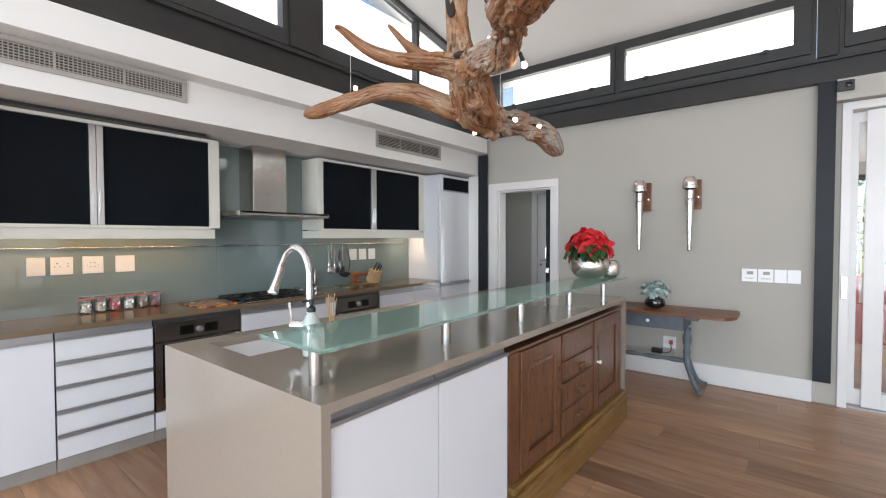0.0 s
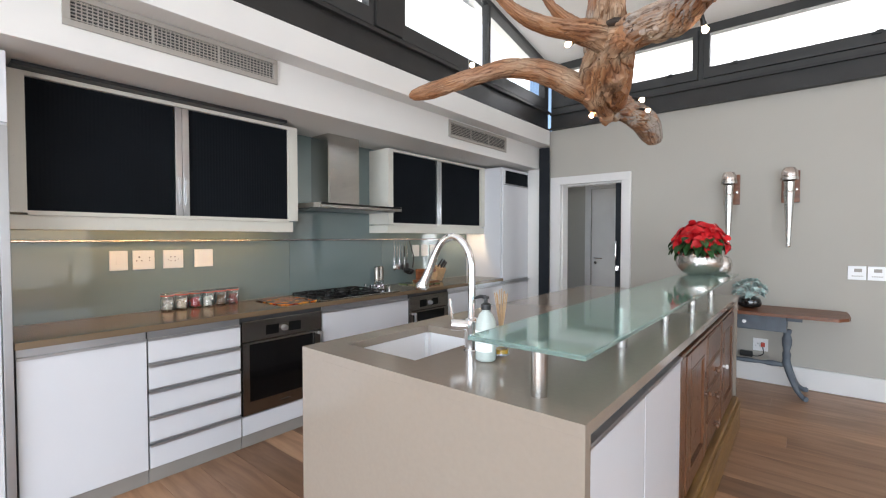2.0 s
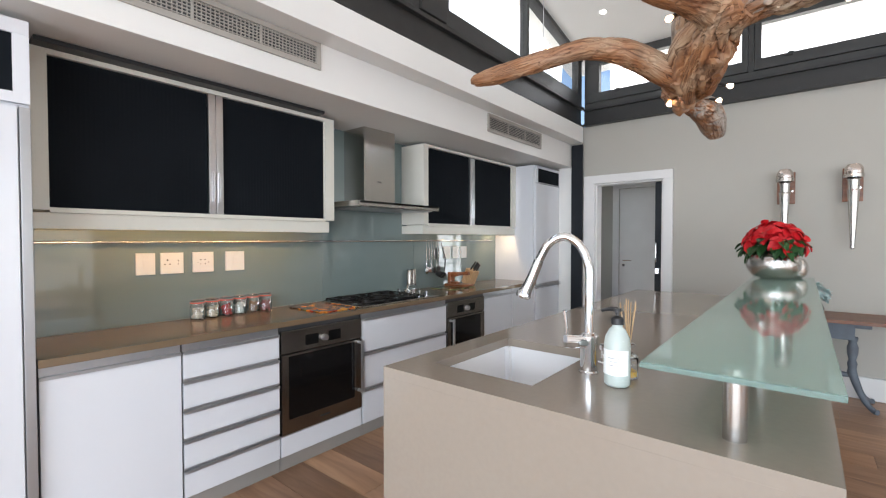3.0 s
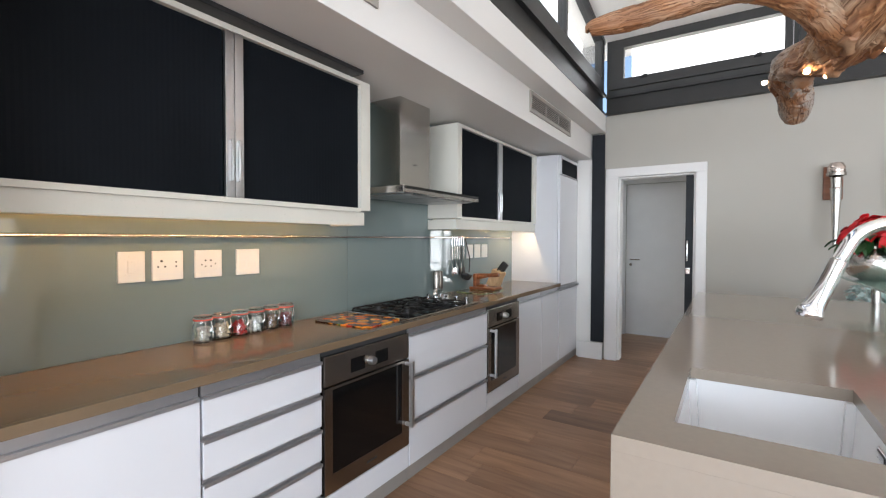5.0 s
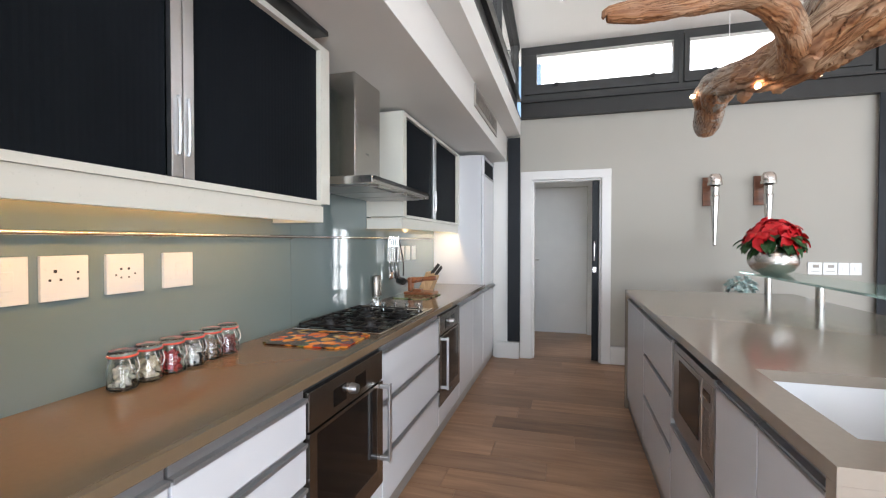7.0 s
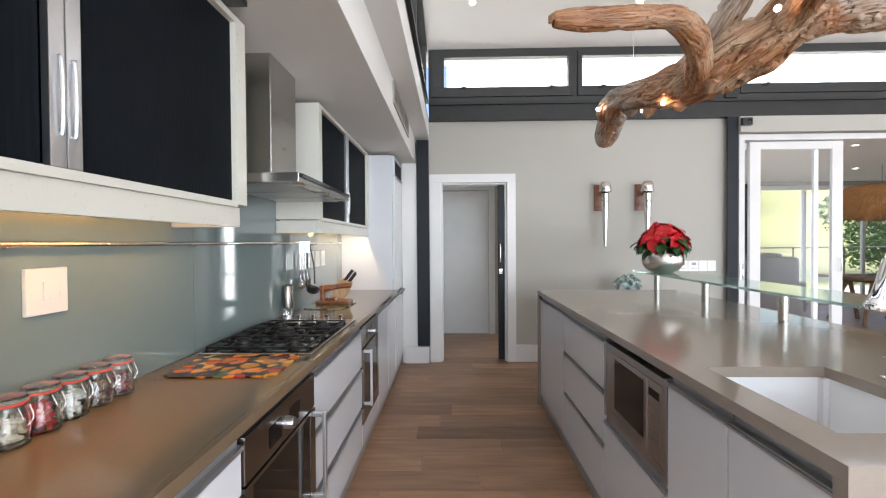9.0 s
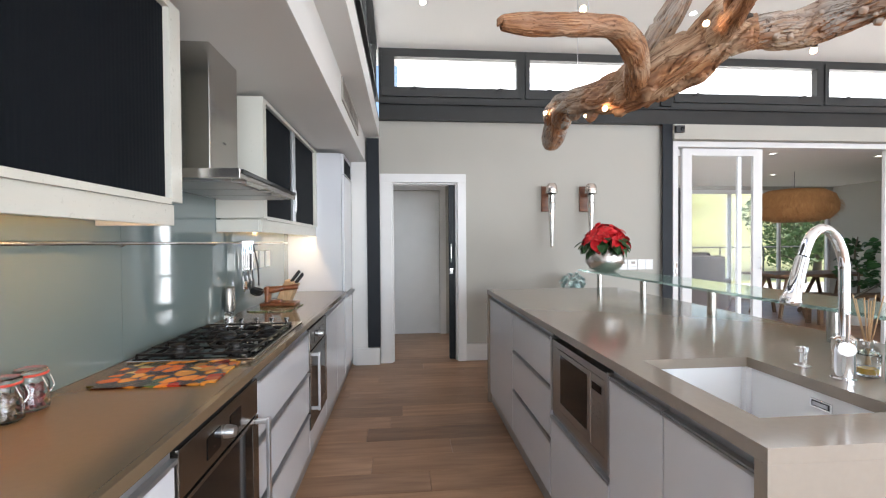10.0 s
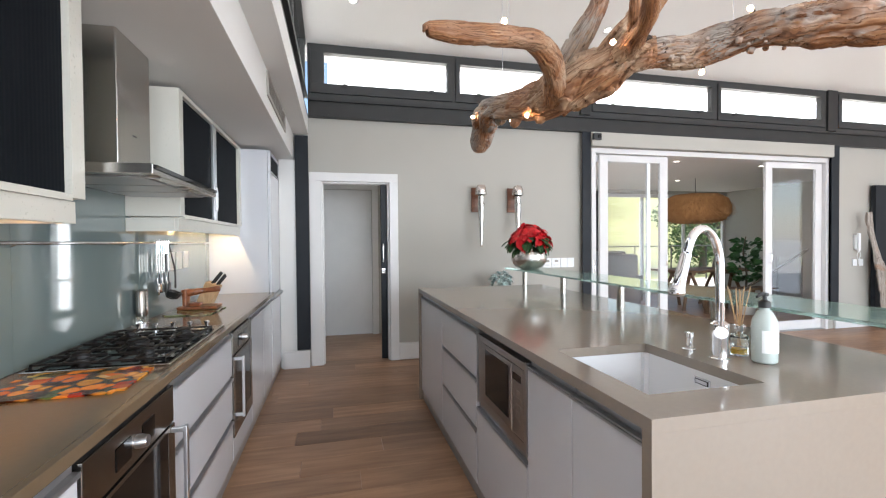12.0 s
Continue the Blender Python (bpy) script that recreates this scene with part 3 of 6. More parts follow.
part("window_frame", boxes([(1.55, 1.61, 6.46, 6.52, 0.45, 1.62), (2.19, 2.25, 6.46, 6.52, 0.45, 1.62), (1.61, 2.19, 6.46, 6.52, 0.45, 0.50), (1.61, 2.19, 6.46, 6.52, 1.57, 1.62), (1.76, 1.79, 6.46, 6.52, 0.50, 1.57), (1.61, 2.19, 6.46, 6.52, 0.86, 0.885)], 0.002), TRIM, hall_glass)
pane = part("pane", box(1.61, 2.19, 6.522, 6.527, 0.50, 1.57), WINDOW_GLASS, hall_glass)
pane.visible_shadow = False

# sliding doors to the dining room
solid("trim", boxes([(3.64, 7.45, 4.975, 5.13, 2.39, 2.452), (3.64, 3.70, 4.975, 5.13, 0.0, 2.39), (7.40, 7.45, 4.975, 5.13, 0, 2.39)], 0.003), TRIM,
      "white painted frame and head track of the sliding doors", "door frame", S)
solid("trim", box(3.70, 7.40, 5.0, 5.13, 0.0, 0.012), RAIL_ALU, "aluminium floor track of the sliding doors", "floor track", S)
solid("blind_box", box(3.60, 7.43, 4.89, 4.997, 2.456, 2.624, 0.004), WALL, "beige boxed blind casing above the sliding doors", "blind box")
sensor = thing("motion_sensor", (3.68, 4.87, 2.56), "small black motion sensor on the blind box corner", "sensor")
part("housing", box(3.595, 3.70, 4.845, 4.889, 2.52, 2.60, 0.01), BLACK, sensor)
part("lens", lathe([(0.022, 0), (0.018, 0.01), (0.0, 0.014)], (3.665, 4.845, 2.56), 16, turn=Matrix.Rotation(radians(90), 3, "X")), BLACK_GLASS, sensor, "dark round lens", smooth=True)


def glass_door(name, x0, x1, y, label, w=0.115):
    d = thing(name, ((x0 + x1) / 2, y, 0), label, "door")
    tagged(d, kind=S)
    part("door_frame", boxes([(x0, x0 + w, y, y + 0.04, 0.015, 2.383), (x1 - w, x1, y, y + 0.04, 0.015, 2.383), (x0 + w, x1 - w, y, y + 0.04, 0.015, 0.14), (x0 + w, x1 - w, y, y + 0.04, 2.30, 2.383)], 0.003), TRIM, d, "white painted door frame")
    g = part("pane", box(x0 + w, x1 - w, y + 0.017, y + 0.023, 0.14, 2.30), WINDOW_GLASS, d, "clear glass pane")
    g.visible_shadow = False
    return d


d = glass_door("door_3", 3.79, 4.785, 5.03, "white framed sliding glass door, slid open")
part("handle", tube([(4.735, 5.03, 0.98, 0.007), (4.735, 4.99, 0.98, 0.007), (4.735, 4.99, 1.10, 0.007), (4.735, 5.03, 1.10, 0.007)], 8, steps=3), CHROME, d, "chrome pull handle", smooth=True)
glass_door("door_4", 3.705, 4.56, 5.08, "white framed sliding glass door stacked behind another", 0.045)
d = glass_door("door_5", 6.385, 7.395, 5.03, "white framed sliding glass door, slid open")
part("handle", tube([(6.445, 5.03, 0.98, 0.007), (6.445, 4.99, 0.98, 0.007), (6.445, 4.99, 1.10, 0.007), (6.445, 5.03, 1.10, 0.007)], 8, steps=3), CHROME, d, "chrome pull handle", smooth=True)
lock = solid("door_lock", boxes([(3.652, 3.688, 4.962, 4.974, 0.88, 1.06), (3.664, 3.676, 4.945, 4.962, 0.93, 1.0)], 0.003), CHROME, "tall chrome lock plate on the white sliding door frame", "lock")

# dining room
solid("column", box(6.36, 6.54, 9.20, 9.298, 0.0, 2.45, 0.002), COLUMN, "dark steel column between the dining room windows", "column", S)
solid("wall_dining", wall_with_holes("y", 9.3, 0.2, 2.9, 10.4, 0, 2.5, [(3.3, 6.35, 0.05, 2.32), (6.55, 10.2, 0.05, 2.42)]), WALL, "light grey far wall with wide windows", "wall", S)
solid("wall_dining", box(10.2, 10.4, 5.13, 9.3, 0, 2.5), WALL, "light grey side wall of the dining room", "wall", S)
solid("dining_ceiling", box(2.9, 10.4, 5.13, 9.6, 2.5, 2.62), CEILING, "white dining room ceiling", "ceiling", S)
for nm, x0, x1, top in (("window_7", 3.3, 6.35, 2.32), ("window_8", 6.55, 10.2, 2.42)):
    w = thing(nm, ((x0 + x1) / 2, 9.35, 0.05), "wide window wall with slim dark frames", "window")
    tagged(w, kind=S)
    n = 2 if x1 - x0 < 3.3 else 3
    rows = [(x0, x1, 9.36, 9.42, 0.05, 0.12), (x0, x1, 9.36, 9.42, top - 0.08, top)]
    rows += [(x0 + k * (x1 - x0 - 0.06) / n, x0 + k * (x1 - x0 - 0.06) / n + 0.06, 9.36, 9.42, 0.12, top - 0.08) for k in range(n + 1)]
    part("window_frame", boxes(rows, 0.002), FRAME if nm == "window_7" else TRIM, w)
    for k in range(n):
        a = x0 + k * (x1 - x0 - 0.06) / n + 0.06
        b = x0 + (k + 1) * (x1 - x0 - 0.06) / n
        g = part("pane", box(a, b, 9.387, 9.393, 0.12, top - 0.08), WINDOW_GLASS, w)
        g.visible_shadow = False
for x, y in ((5.62, 5.82), (7.33, 5.91), (7.27, 7.66), (5.0, 7.7)):
    dl = thing("ceiling_downlight", (x, y, 2.5), "small round white recessed downlight in the dining room ceiling", "downlight", "downlights of the dining room ceiling")
    part("rim", lathe([(0.055, -0.006), (0.05, 0.0), (0.035, 0.0), (0.035, -0.004)], (x, y, 2.4995), 24, caps=False), TRIM, dl, "white rim")
    part("lens", lathe([(0.034, 0), (0.034, 0.003)], (x, y, 2.4965), 20), DOWNLIGHT, dl, "lit lens")
for x, y in ((0.75, 4.28), (3.4, 4.28)):
    z = roof_z(y)
    tilt = Matrix.Rotation(-math.atan(0.19), 3, "X")
    dl = thing("ceiling_downlight", (x, y, z), "small round white downlight in the sloping kitchen ceiling", "downlight", "downlights of the sloping ceiling")
    part("rim", lathe([(0.048, -0.006), (0.045, 0.0), (0.03, 0.0), (0.03, -0.004)], (x, y, z - 0.001), 24, turn=tilt, caps=False), TRIM, dl, "white rim")
    part("lens", lathe([(0.03, -0.004), (0.03, 0.0)], (x, y, z - 0.001), 20, turn=tilt), DOWNLIGHT, dl, "lit lens")

# outdoors
solid("ground", box(-400, 400, 9.6, 900, -1.2, -0.12), HILL, "dry grass ground reaching the hills", "ground", S)
solid("ground", box(-400, 400, -900, -4.4, -1.2, -0.12), PATIO, "pale paved ground", "ground", S)
solid("patio", box(2.0, 14, 9.52, 13.0, -0.119, -0.03), PATIO, "sunlit pale paved terrace outside the dining room", "terrace", S)


def hill_mesh(cx, cy, rx, ry, h, seed):
    bm = bmesh.new()
    n = 40
    grid = []
    for i in range(n + 1):
        row = []
        for j in range(n + 1):
            u, v = i / n * 2 - 1, j / n * 2 - 1
            r = min(1, math.hypot(u, v))
            z = h * (math.cos(r * math.pi) * 0.5 + 0.5) * (1 + 0.35 * noise.noise(Vector((u * 2.5, v * 2.5, seed)))) - 0.5
            row.append(bm.verts.new((cx + u * rx, cy + v * ry, z)))
        grid.append(row)
    for i in range(n):
        for j in range(n):
            bm.faces.new((grid[i][j], grid[i + 1][j], grid[i + 1][j + 1], grid[i][j + 1]))
    return bm


solid("hill", hill_mesh(88, 100, 80, 52, 15, 1.0), HILL, "yellow-green grassy hill beyond the terrace", "hill", S, True)
solid("hill", hill_mesh(-60, 160, 110, 80, 30, 5.0), HILL, "distant yellow-green grassy hill", "hill", S, True)
BARK = timber("tree_bark", (0.06, 0.045, 0.03), (0.17, 0.13, 0.10), "z", 0.9, 5, bump=0.8)


def tree(x, y, height, width, seed, leaves=2600):
    rnd = random.Random(seed)
    t = thing("tree", (x, y, -0.12), "leafy sunlit green garden tree beyond the terrace", "tree", "garden trees beyond the terrace")
    bm = tube([(x, y, -0.3, 0.16), (x + 0.1, y, height * 0.3, 0.12), (x - 0.1, y + 0.1, height * 0.6, 0.07), (x, y, height * 0.9, 0.02)], 10)
    clumps = []
    for k in range(16):
        a, h = rnd.uniform(0, 6.28), rnd.uniform(0.12, 0.95)
        reach = width * (0.35 + 0.65 * math.sin(min(1, h * 1.1) * 2.6)) * rnd.uniform(0.5, 1)
        c = Vector((x + math.cos(a) * reach, y + math.sin(a) * reach, height * h))
        clumps.append((c, width * rnd.uniform(0.3, 0.5)))
        tube([(x, y, height * h * 0.6, 0.05), ((x + c.x) / 2, (y + c.y) / 2, height * h * 0.85, 0.03), (c.x, c.y, c.z, 0.012)], 6, bm=bm, steps=3)
    part("trunk", bm, BARK, t, "brown trunk and limbs", smooth=True)
    verts, faces = [], []
    for k in range(leaves):
        c, r = rnd.choice(clumps)
        d = Vector((rnd.gauss(0, 1), rnd.gauss(0, 1), rnd.gauss(0, 0.8))).normalized() * r * rnd.uniform(0.5, 1.05)
        p = c + d
        s = rnd.uniform(0.05, 0.11)
        e = Euler((rnd.uniform(0, 6), rnd.uniform(0, 6), rnd.uniform(0, 6))).to_matrix()
        n = len(verts)
        for q in ((-s * 0.5, 0, 0), (0, -s, 0.01), (s * 0.5, 0, 0), (0, s, 0.01)):
            verts.append(p + e @ Vector(q))
        faces.append((n, n + 1, n + 2, n + 3))
    me = bpy.data.meshes.new("crown")
    me.from_pydata(verts, [], faces)
    me.materials.append(TREE_LEAF)
    ob = new("crown", me)
    ob.parent = t
    ob.matrix_parent_inverse = WORLD_OF[t].inverted()
    tagged(ob, "crown of small sunlit leaves", kind="stuff")


for k, (x, y, h, w) in enumerate(((15.3, 15.4, 3.8, 1.6), (17.6, 17.0, 4.4, 1.9), (20.4, 18.6, 5.0, 2.2), (3.6, 15.0, 4.6, 1.9), (2.6, 13.6, 3.6, 1.4))):
    tree(x, y, h, w, 20 + k)

# ---- wall run of kitchen units ----
BACK, TOP = -0.512, 0.865
UNIT_FIT = 0.962  # base units are this much lower than the sizes they are drawn with


def carcass(name, y0, y1, label, z1=0.862):
    u = thing(name, (-0.26, (y0 + y1) / 2, 0), label, "kitchen unit")
    part("body", box(BACK, -0.022, y0 + 0.001, y1 - 0.001, 0.08, z1), GAP, u, "dark carcass behind the fronts")
    part("plinth", box(-0.50, -0.012, y0 + 0.001, y1 - 0.001, 0.001, 0.079), PLINTH, u, "recessed taupe plinth")
    u.scale.z = UNIT_FIT
    return u


def grip(u, y0, y1, z, tall=0.03):
    """Aluminium grip rail whose lower lip stands on the front below it."""
    part("handle_rail", boxes([(-0.020, -0.010, y0, y1, z, z + tall), (-0.010, 0.008, y0, y1, z, z + 0.006), (0.003, 0.008, y0, y1, z - 0.008, z)], 0.001), RAIL_ALU, u, "brushed aluminium grip rail")


u = carcass("base_cabinet", 0.268, 0.779, "white lacquered base cabinet with one plain door and grip rail")
part("door", box(-0.020, 0.0, 0.272, 0.776, 0.085, 0.815, 0.0015), FRONT, u)
grip(u, 0.272, 0.776, 0.818, 0.044)
u = carcass("drawer_unit", 0.781, 1.286, "white lacquered unit of five shallow drawers")
for k in range(5):
    z = 0.085 + 0.1502 * k
    part("drawer_front", box(-0.020, 0.0, 0.785, 1.282, z, z + 0.127, 0.0015), FRONT, u)
    grip(u, 0.785, 1.282, z + 0.130, 0.0195 if k < 4 else 0.046)
u = carcass("drawer_unit", 1.884, 2.790, "white lacquered unit of three deep drawers below the hob")
for z, h in ((0.085, 0.228), (0.338, 0.228), (0.591, 0.224)):
    part("drawer_front", box(-0.020, 0.0, 1.889, 2.786, z, z + h, 0.0015), FRONT, u)
    grip(u, 1.889, 2.786, z + h + 0.003, 0.024 if z < 0.5 else 0.044)
for y0, y1 in ((3.350, 3.862), (3.864, 4.335)):
    u = carcass("base_cabinet", y0, y1, "narrow white lacquered base cabinet with one plain door beside the oven")
    part("door", box(-0.020, 0.0, y0 + 0.003, y1 - 0.003, 0.085, 0.812, 0.0015), FRONT, u)
    grip(u, y0 + 0.003, y1 - 0.003, 0.815, 0.046)


def oven(y0, y1, side, label):
    u = thing("oven", (-0.26, (y0 + y1) / 2, 0), label, "oven")
    part("body", box(BACK, -0.022, y0 + 0.003, y1 - 0.003, 0.08, 0.862), GAP, u, "dark oven body")
    part("plinth", box(-0.50, -0.012, y0 + 0.001, y1 - 0.001, 0.001, 0.079), PLINTH, u)
    part("lower_front", box(-0.020, 0.0, y0 + 0.004, y1 - 0.004, 0.085, 0.205, 0.0015), FRONT, u, "white lacquered filler front")
    part("control_panel", box(-0.020, 0.004, y0 + 0.006, y1 - 0.006, 0.700, 0.835, 0.003), OVEN_STEEL, u, "brushed stainless control panel")
    c = (y0 + y1) / 2
    for a in (-0.09, 0.075):
        part("display", box(0.0042, 0.006, c + a - 0.045, c + a + 0.045, 0.728, 0.792), BLACK_GLASS, u, "black control display")
    part("knob", lathe([(0.021, 0), (0.021, 0.012), (0.017, 0.03), (0.0, 0.031)], (0.004, c - 0.008, 0.758), 24, turn=Matrix.Rotation(radians(90), 3, "Y")), ALU, u, "metal rotary knob", smooth=True)
    d = part("oven_door", boxes([(-0.020, 0.006, y0 + 0.006, y0 + 0.050, 0.215, 0.693), (-0.020, 0.006, y1 - 0.066, y1 - 0.006, 0.215, 0.693),
                                 (-0.020, 0.006, y0 + 0.050, y1 - 0.066, 0.215, 0.30), (-0.020, 0.006, y0 + 0.050, y1 - 0.066, 0.680, 0.693)], 0.001), OVEN_STEEL, u, "stainless steel door frame")
    part("oven_window", box(-0.018, 0.0045, y0 + 0.051, y1 - 0.067, 0.301, 0.679), BLACK_GLASS, d, "black glass oven window")
    hy = y1 - 0.035 if side > 0 else y0 + 0.035
    part("handle", boxes([(0.045, 0.058, hy - 0.011, hy + 0.011, 0.33, 0.69), (0.006, 0.046, hy - 0.008, hy + 0.008, 0.335, 0.353), (0.006, 0.046, hy - 0.008, hy + 0.008, 0.667, 0.685)], 0.003), ALU, d, "upright bar handle")
    part("badge", box(0.0062, 0.007, c - 0.035, c + 0.035, 0.252, 0.262), BLACK, d, "small plain maker's badge")
    u.scale.z = UNIT_FIT


oven(1.288, 1.882, 1, "built-in stainless oven with black glass door and upright bar handle")
oven(2.792, 3.348, -1, "built-in stainless oven with bar handle beside the narrow cabinets")

wt = thing("kitchen_worktop", (-0.25, 2.3, 0.833), "long brown engineered-stone worktop with a soft sheen along the wall", "worktop")
part("top", box(-0.510, 0.0, 0.267, 4.335, 0.845, TOP, 0.001), STONE_WALL, wt, "polished brown stone top")
part("front_edge", box(0.0002, 0.022, 0.267, 4.335, 0.833, TOP, 0.002), STONE_WALL, wt, "thick square front edge")
sp = thing("splashback", (-0.51, 2.3, TOP), "glossy grey-green back-painted glass splashback in three panels", "splashback")
for y0, y1 in ((0.267, 1.93), (1.932, 2.93), (2.932, 4.328)):
    part("glass_panel", box(-0.5145, -0.506, y0, y1, TOP + 0.001, 2.175), SPLASH, sp)

# tall units
t = thing("tall_fridge_unit", (-0.25, 4.66, 0), "tall white built-in fridge unit with black head grille beside the doorway", "fridge cabinet")
part("body", box(BACK, -0.022, 4.338, 4.998, 0.08, 2.185, 0.001), FRONT, t)
part("plinth", box(-0.50, -0.012, 4.338, 4.998, 0.001, 0.079), PLINTH, t)
part("door", box(-0.020, 0.0, 4.36, 4.995, 0.085, 0.795, 0.0015), FRONT, t, "lower door")
part("door", box(-0.020, 0.0, 4.36, 4.995, 0.85, 1.985, 0.0015), FRONT, t, "upper door")
part("handle_rail", boxes([(-0.020, 0.004, 4.36, 4.995, 0.802, 0.818), (0.004, 0.03, 4.36, 4.995, 0.812, 0.818), (-0.020, 0.004, 4.36, 4.995, 0.828, 0.844), (0.004, 0.03, 4.36, 4.995, 0.828, 0.834)], 0.001), RAIL_ALU, t, "paired aluminium grip rails")
part("head_panel", boxes([(-0.020, 0.0, 4.36, 4.995, 2.155, 2.185), (-0.020, 0.0, 4.36, 4.41, 1.99, 2.155), (-0.020, 0.0, 4.95, 4.995, 1.99, 2.155)], 0.001), FRONT, t)
t.scale.z = 0.982
g = part("grille", box(-0.019, -0.006, 4.41, 4.95, 1.99, 2.155), TAMBOUR, t, "black ventilation grille")
part("grille_lip", box(-0.006, 0.006, 4.41, 4.95, 1.99, 2.0, 0.001), RAIL_ALU, g, "aluminium lip")

t = thing("tall_fridge_unit", (-0.25, -0.1, 0), "tall white built-in unit with black head grille beside the long worktop", "fridge cabinet")
part("body", box(BACK, -0.002, -0.42, 0.262, 0.08, 2.195, 0.001), FRONT, t)
part("plinth", box(-0.50, -0.012, -0.42, 0.262, 0.001, 0.079), PLINTH, t)
part("door", box(0.0, 0.022, -0.41, 0.225, 0.105, 1.865, 0.0015), FRONT, t, "tall plain door")
part("edge_rail", box(0.0, 0.026, 0.230, 0.262, 0.105, 1.865, 0.002), RAIL_ALU, t, "upright aluminium grip rail")
part("head_panel", boxes([(0.0, 0.022, -0.41, 0.262, 2.14, 2.195), (0.0, 0.022, 0.215, 0.262, 1.88, 2.14), (0.0, 0.022, -0.41, -0.36, 1.88, 2.14), (0.0, 0.022, -0.36, 0.215, 1.88, 1.92)], 0.001), FRONT, t)
t.scale.z = 0.978
part("grille", box(0.001, 0.012, -0.36, 0.215, 1.92, 2.14), TAMBOUR, t, "black ventilation grille")


def wall_cabinet(y0, y1, b0, b1, mid, label):
    """Tambour fronted wall cabinet; b0, b1: the black opening; mid: where the two shutters meet."""
    u = thing("wall_cabinet", (-0.38, (y0 + y1) / 2, 1.40), label, "wall cabinet")
    F = -0.24
    for row in ((-0.505, F, y0, b0, 1.47, 2.19), (-0.505, F, b1, y1, 1.47, 2.19)):
        part("side_panel", box(*row, 0.001), CREAM, u)
    part("top_panel", box(-0.505, F, b0, b1, 2.166, 2.19), CREAM, u)
    part("bottom_panel", box(-0.505, F, b0, b1, 1.46, 1.482), CREAM, u)
    v0, v1 = (y0 + 0.004 if y0 < 1 else y0), (y1 - 0.035 if y1 < 2 else y1)
    part("valance", boxes([(F - 0.030, F - 0.012, v0, v1, 1.385, 1.4595), (-0.505, F - 0.0305, v1 - 0.018, v1, 1.385, 1.4595), (-0.505, F - 0.0305, v0, v0 + 0.018, 1.385, 1.4595)], 0.002), CREAM, u, "cream lower valance")
    part("light_strip", box(-0.312, -0.275, v0 + 0.03, v1 - 0.03, 1.452, 1.4595), ALU, u, "slim aluminium light strip")
    for a, b in ((b0, mid - 0.04), (mid + 0.04, b1)):
        verts_y = np.linspace(a + 0.001, b - 0.001, max(4, int((b - a) / 0.018)) * 2)
        bm = bmesh.new()
        rows = []
        for n, y in enumerate(verts_y):
            x = F - 0.022 + (0.0005 if n % 2 else 0.0)
            rows.append((bm.verts.new((x, y, 1.483)), bm.verts.new((x, y, 2.165))))
        for (p, q), (r, s) in zip(rows, rows[1:]):
            bm.faces.new((p, r, s, q))
        part("shutter", bm, TAMBOUR, u, "black ribbed tambour shutter")
    for sgn in (-1, 1):
        yc = mid + sgn * 0.02
        st = part("stile", box(F - 0.02, F - 0.002, yc - 0.0185, yc + 0.0185, 1.483, 2.165, 0.002), ALU, u, "upright aluminium stile")
        part("handle", tube([(F - 0.002, yc - sgn * 0.004, 1.555, 0.0045), (F + 0.004, yc - sgn * 0.004, 1.558, 0.0045), (F + 0.007, yc - sgn * 0.004, 1.635, 0.0045), (F + 0.004, yc - sgn * 0.004, 1.712, 0.0045), (F - 0.002, yc - sgn * 0.004, 1.715, 0.0045)], 8), ALU, st, "small bow handle", smooth=True)
    u.location.z, u.scale.z = 1.391, 0.963
    return u


wall_cabinet(0.268, 1.845, 0.352, 1.772, 1.055, "long cream wall cabinet with black tambour shutters beside the hood")
wall_cabinet(2.775, 4.336, 2.838, 4.255, 3.50, "cream wall cabinet with black tambour shutters beside the tall fridge unit")
# Black strip filling the space between the cabinet top and the bulkhead.
solid("curtain_track", boxes([(-0.40, -0.17, 0.3, 1.72, 2.154, 2.174)], 0.002), BLACK, "black strip between the wall cabinet top and the bulkhead", "light strip")


def strip_lamp(y0, y1, watts, tone):
    lamp = new("under_cabinet_lamp", bpy.data.lights.new("under_cabinet_lamp", "AREA"))
    lamp.data.shape, lamp.data.size, lamp.data.size_y, lamp.data.energy, lamp.data.color = "RECTANGLE", y1 - y0, 0.01, watts, tone
    lamp.matrix_world = look((-0.293, (y0 + y1) / 2, 1.438), (-0.33, (y0 + y1) / 2, 0.9))


strip_lamp(0.35, 1.72, 2.0, (1, 0.53, 0.20))
strip_lamp(2.95, 4.05, 0.5, (1, 0.60, 0.28))
strip_lamp(4.10, 4.20, 0.7, (1, 0.72, 0.42))

# hood
h = thing("cooker_hood", (-0.3, 2.34, 1.56), "flat brushed stainless cooker hood with square chimney", "cooker hood")
part("canopy", boxes([(-0.504, -0.062, 1.915, 2.768, 1.562, 1.60)], 0.003), STAINLESS, h, "thin flat stainless canopy")
part("chimney", box(-0.504, -0.264, 2.138, 2.455, 1.601, 2.175, 0.004), STAINLESS, h, "square stainless chimney")
part("front_strip", box(-0.0615, -0.055, 1.93, 2.755, 1.583, 1.598), BLACK_GLASS, h, "black glass front strip")
f = part("filter", boxes([(-0.46, -0.12, 1.98 + k * 0.26, 2.22 + k * 0.26, 1.556, 1.5615) for k in range(3)], 0.002), RAIL_ALU, h, "aluminium grease filters")
for y in (2.0, 2.34, 2.68):
    part("hood_light", lathe([(0.024, -0.004), (0.028, 0)], (-0.095, y, 1.5615), 20), ALU, h, "round hood light")
part("badge", box(-0.2638, -0.2632, 2.27, 2.31, 1.77, 1.776), BLACK, h, "tiny plain badge")


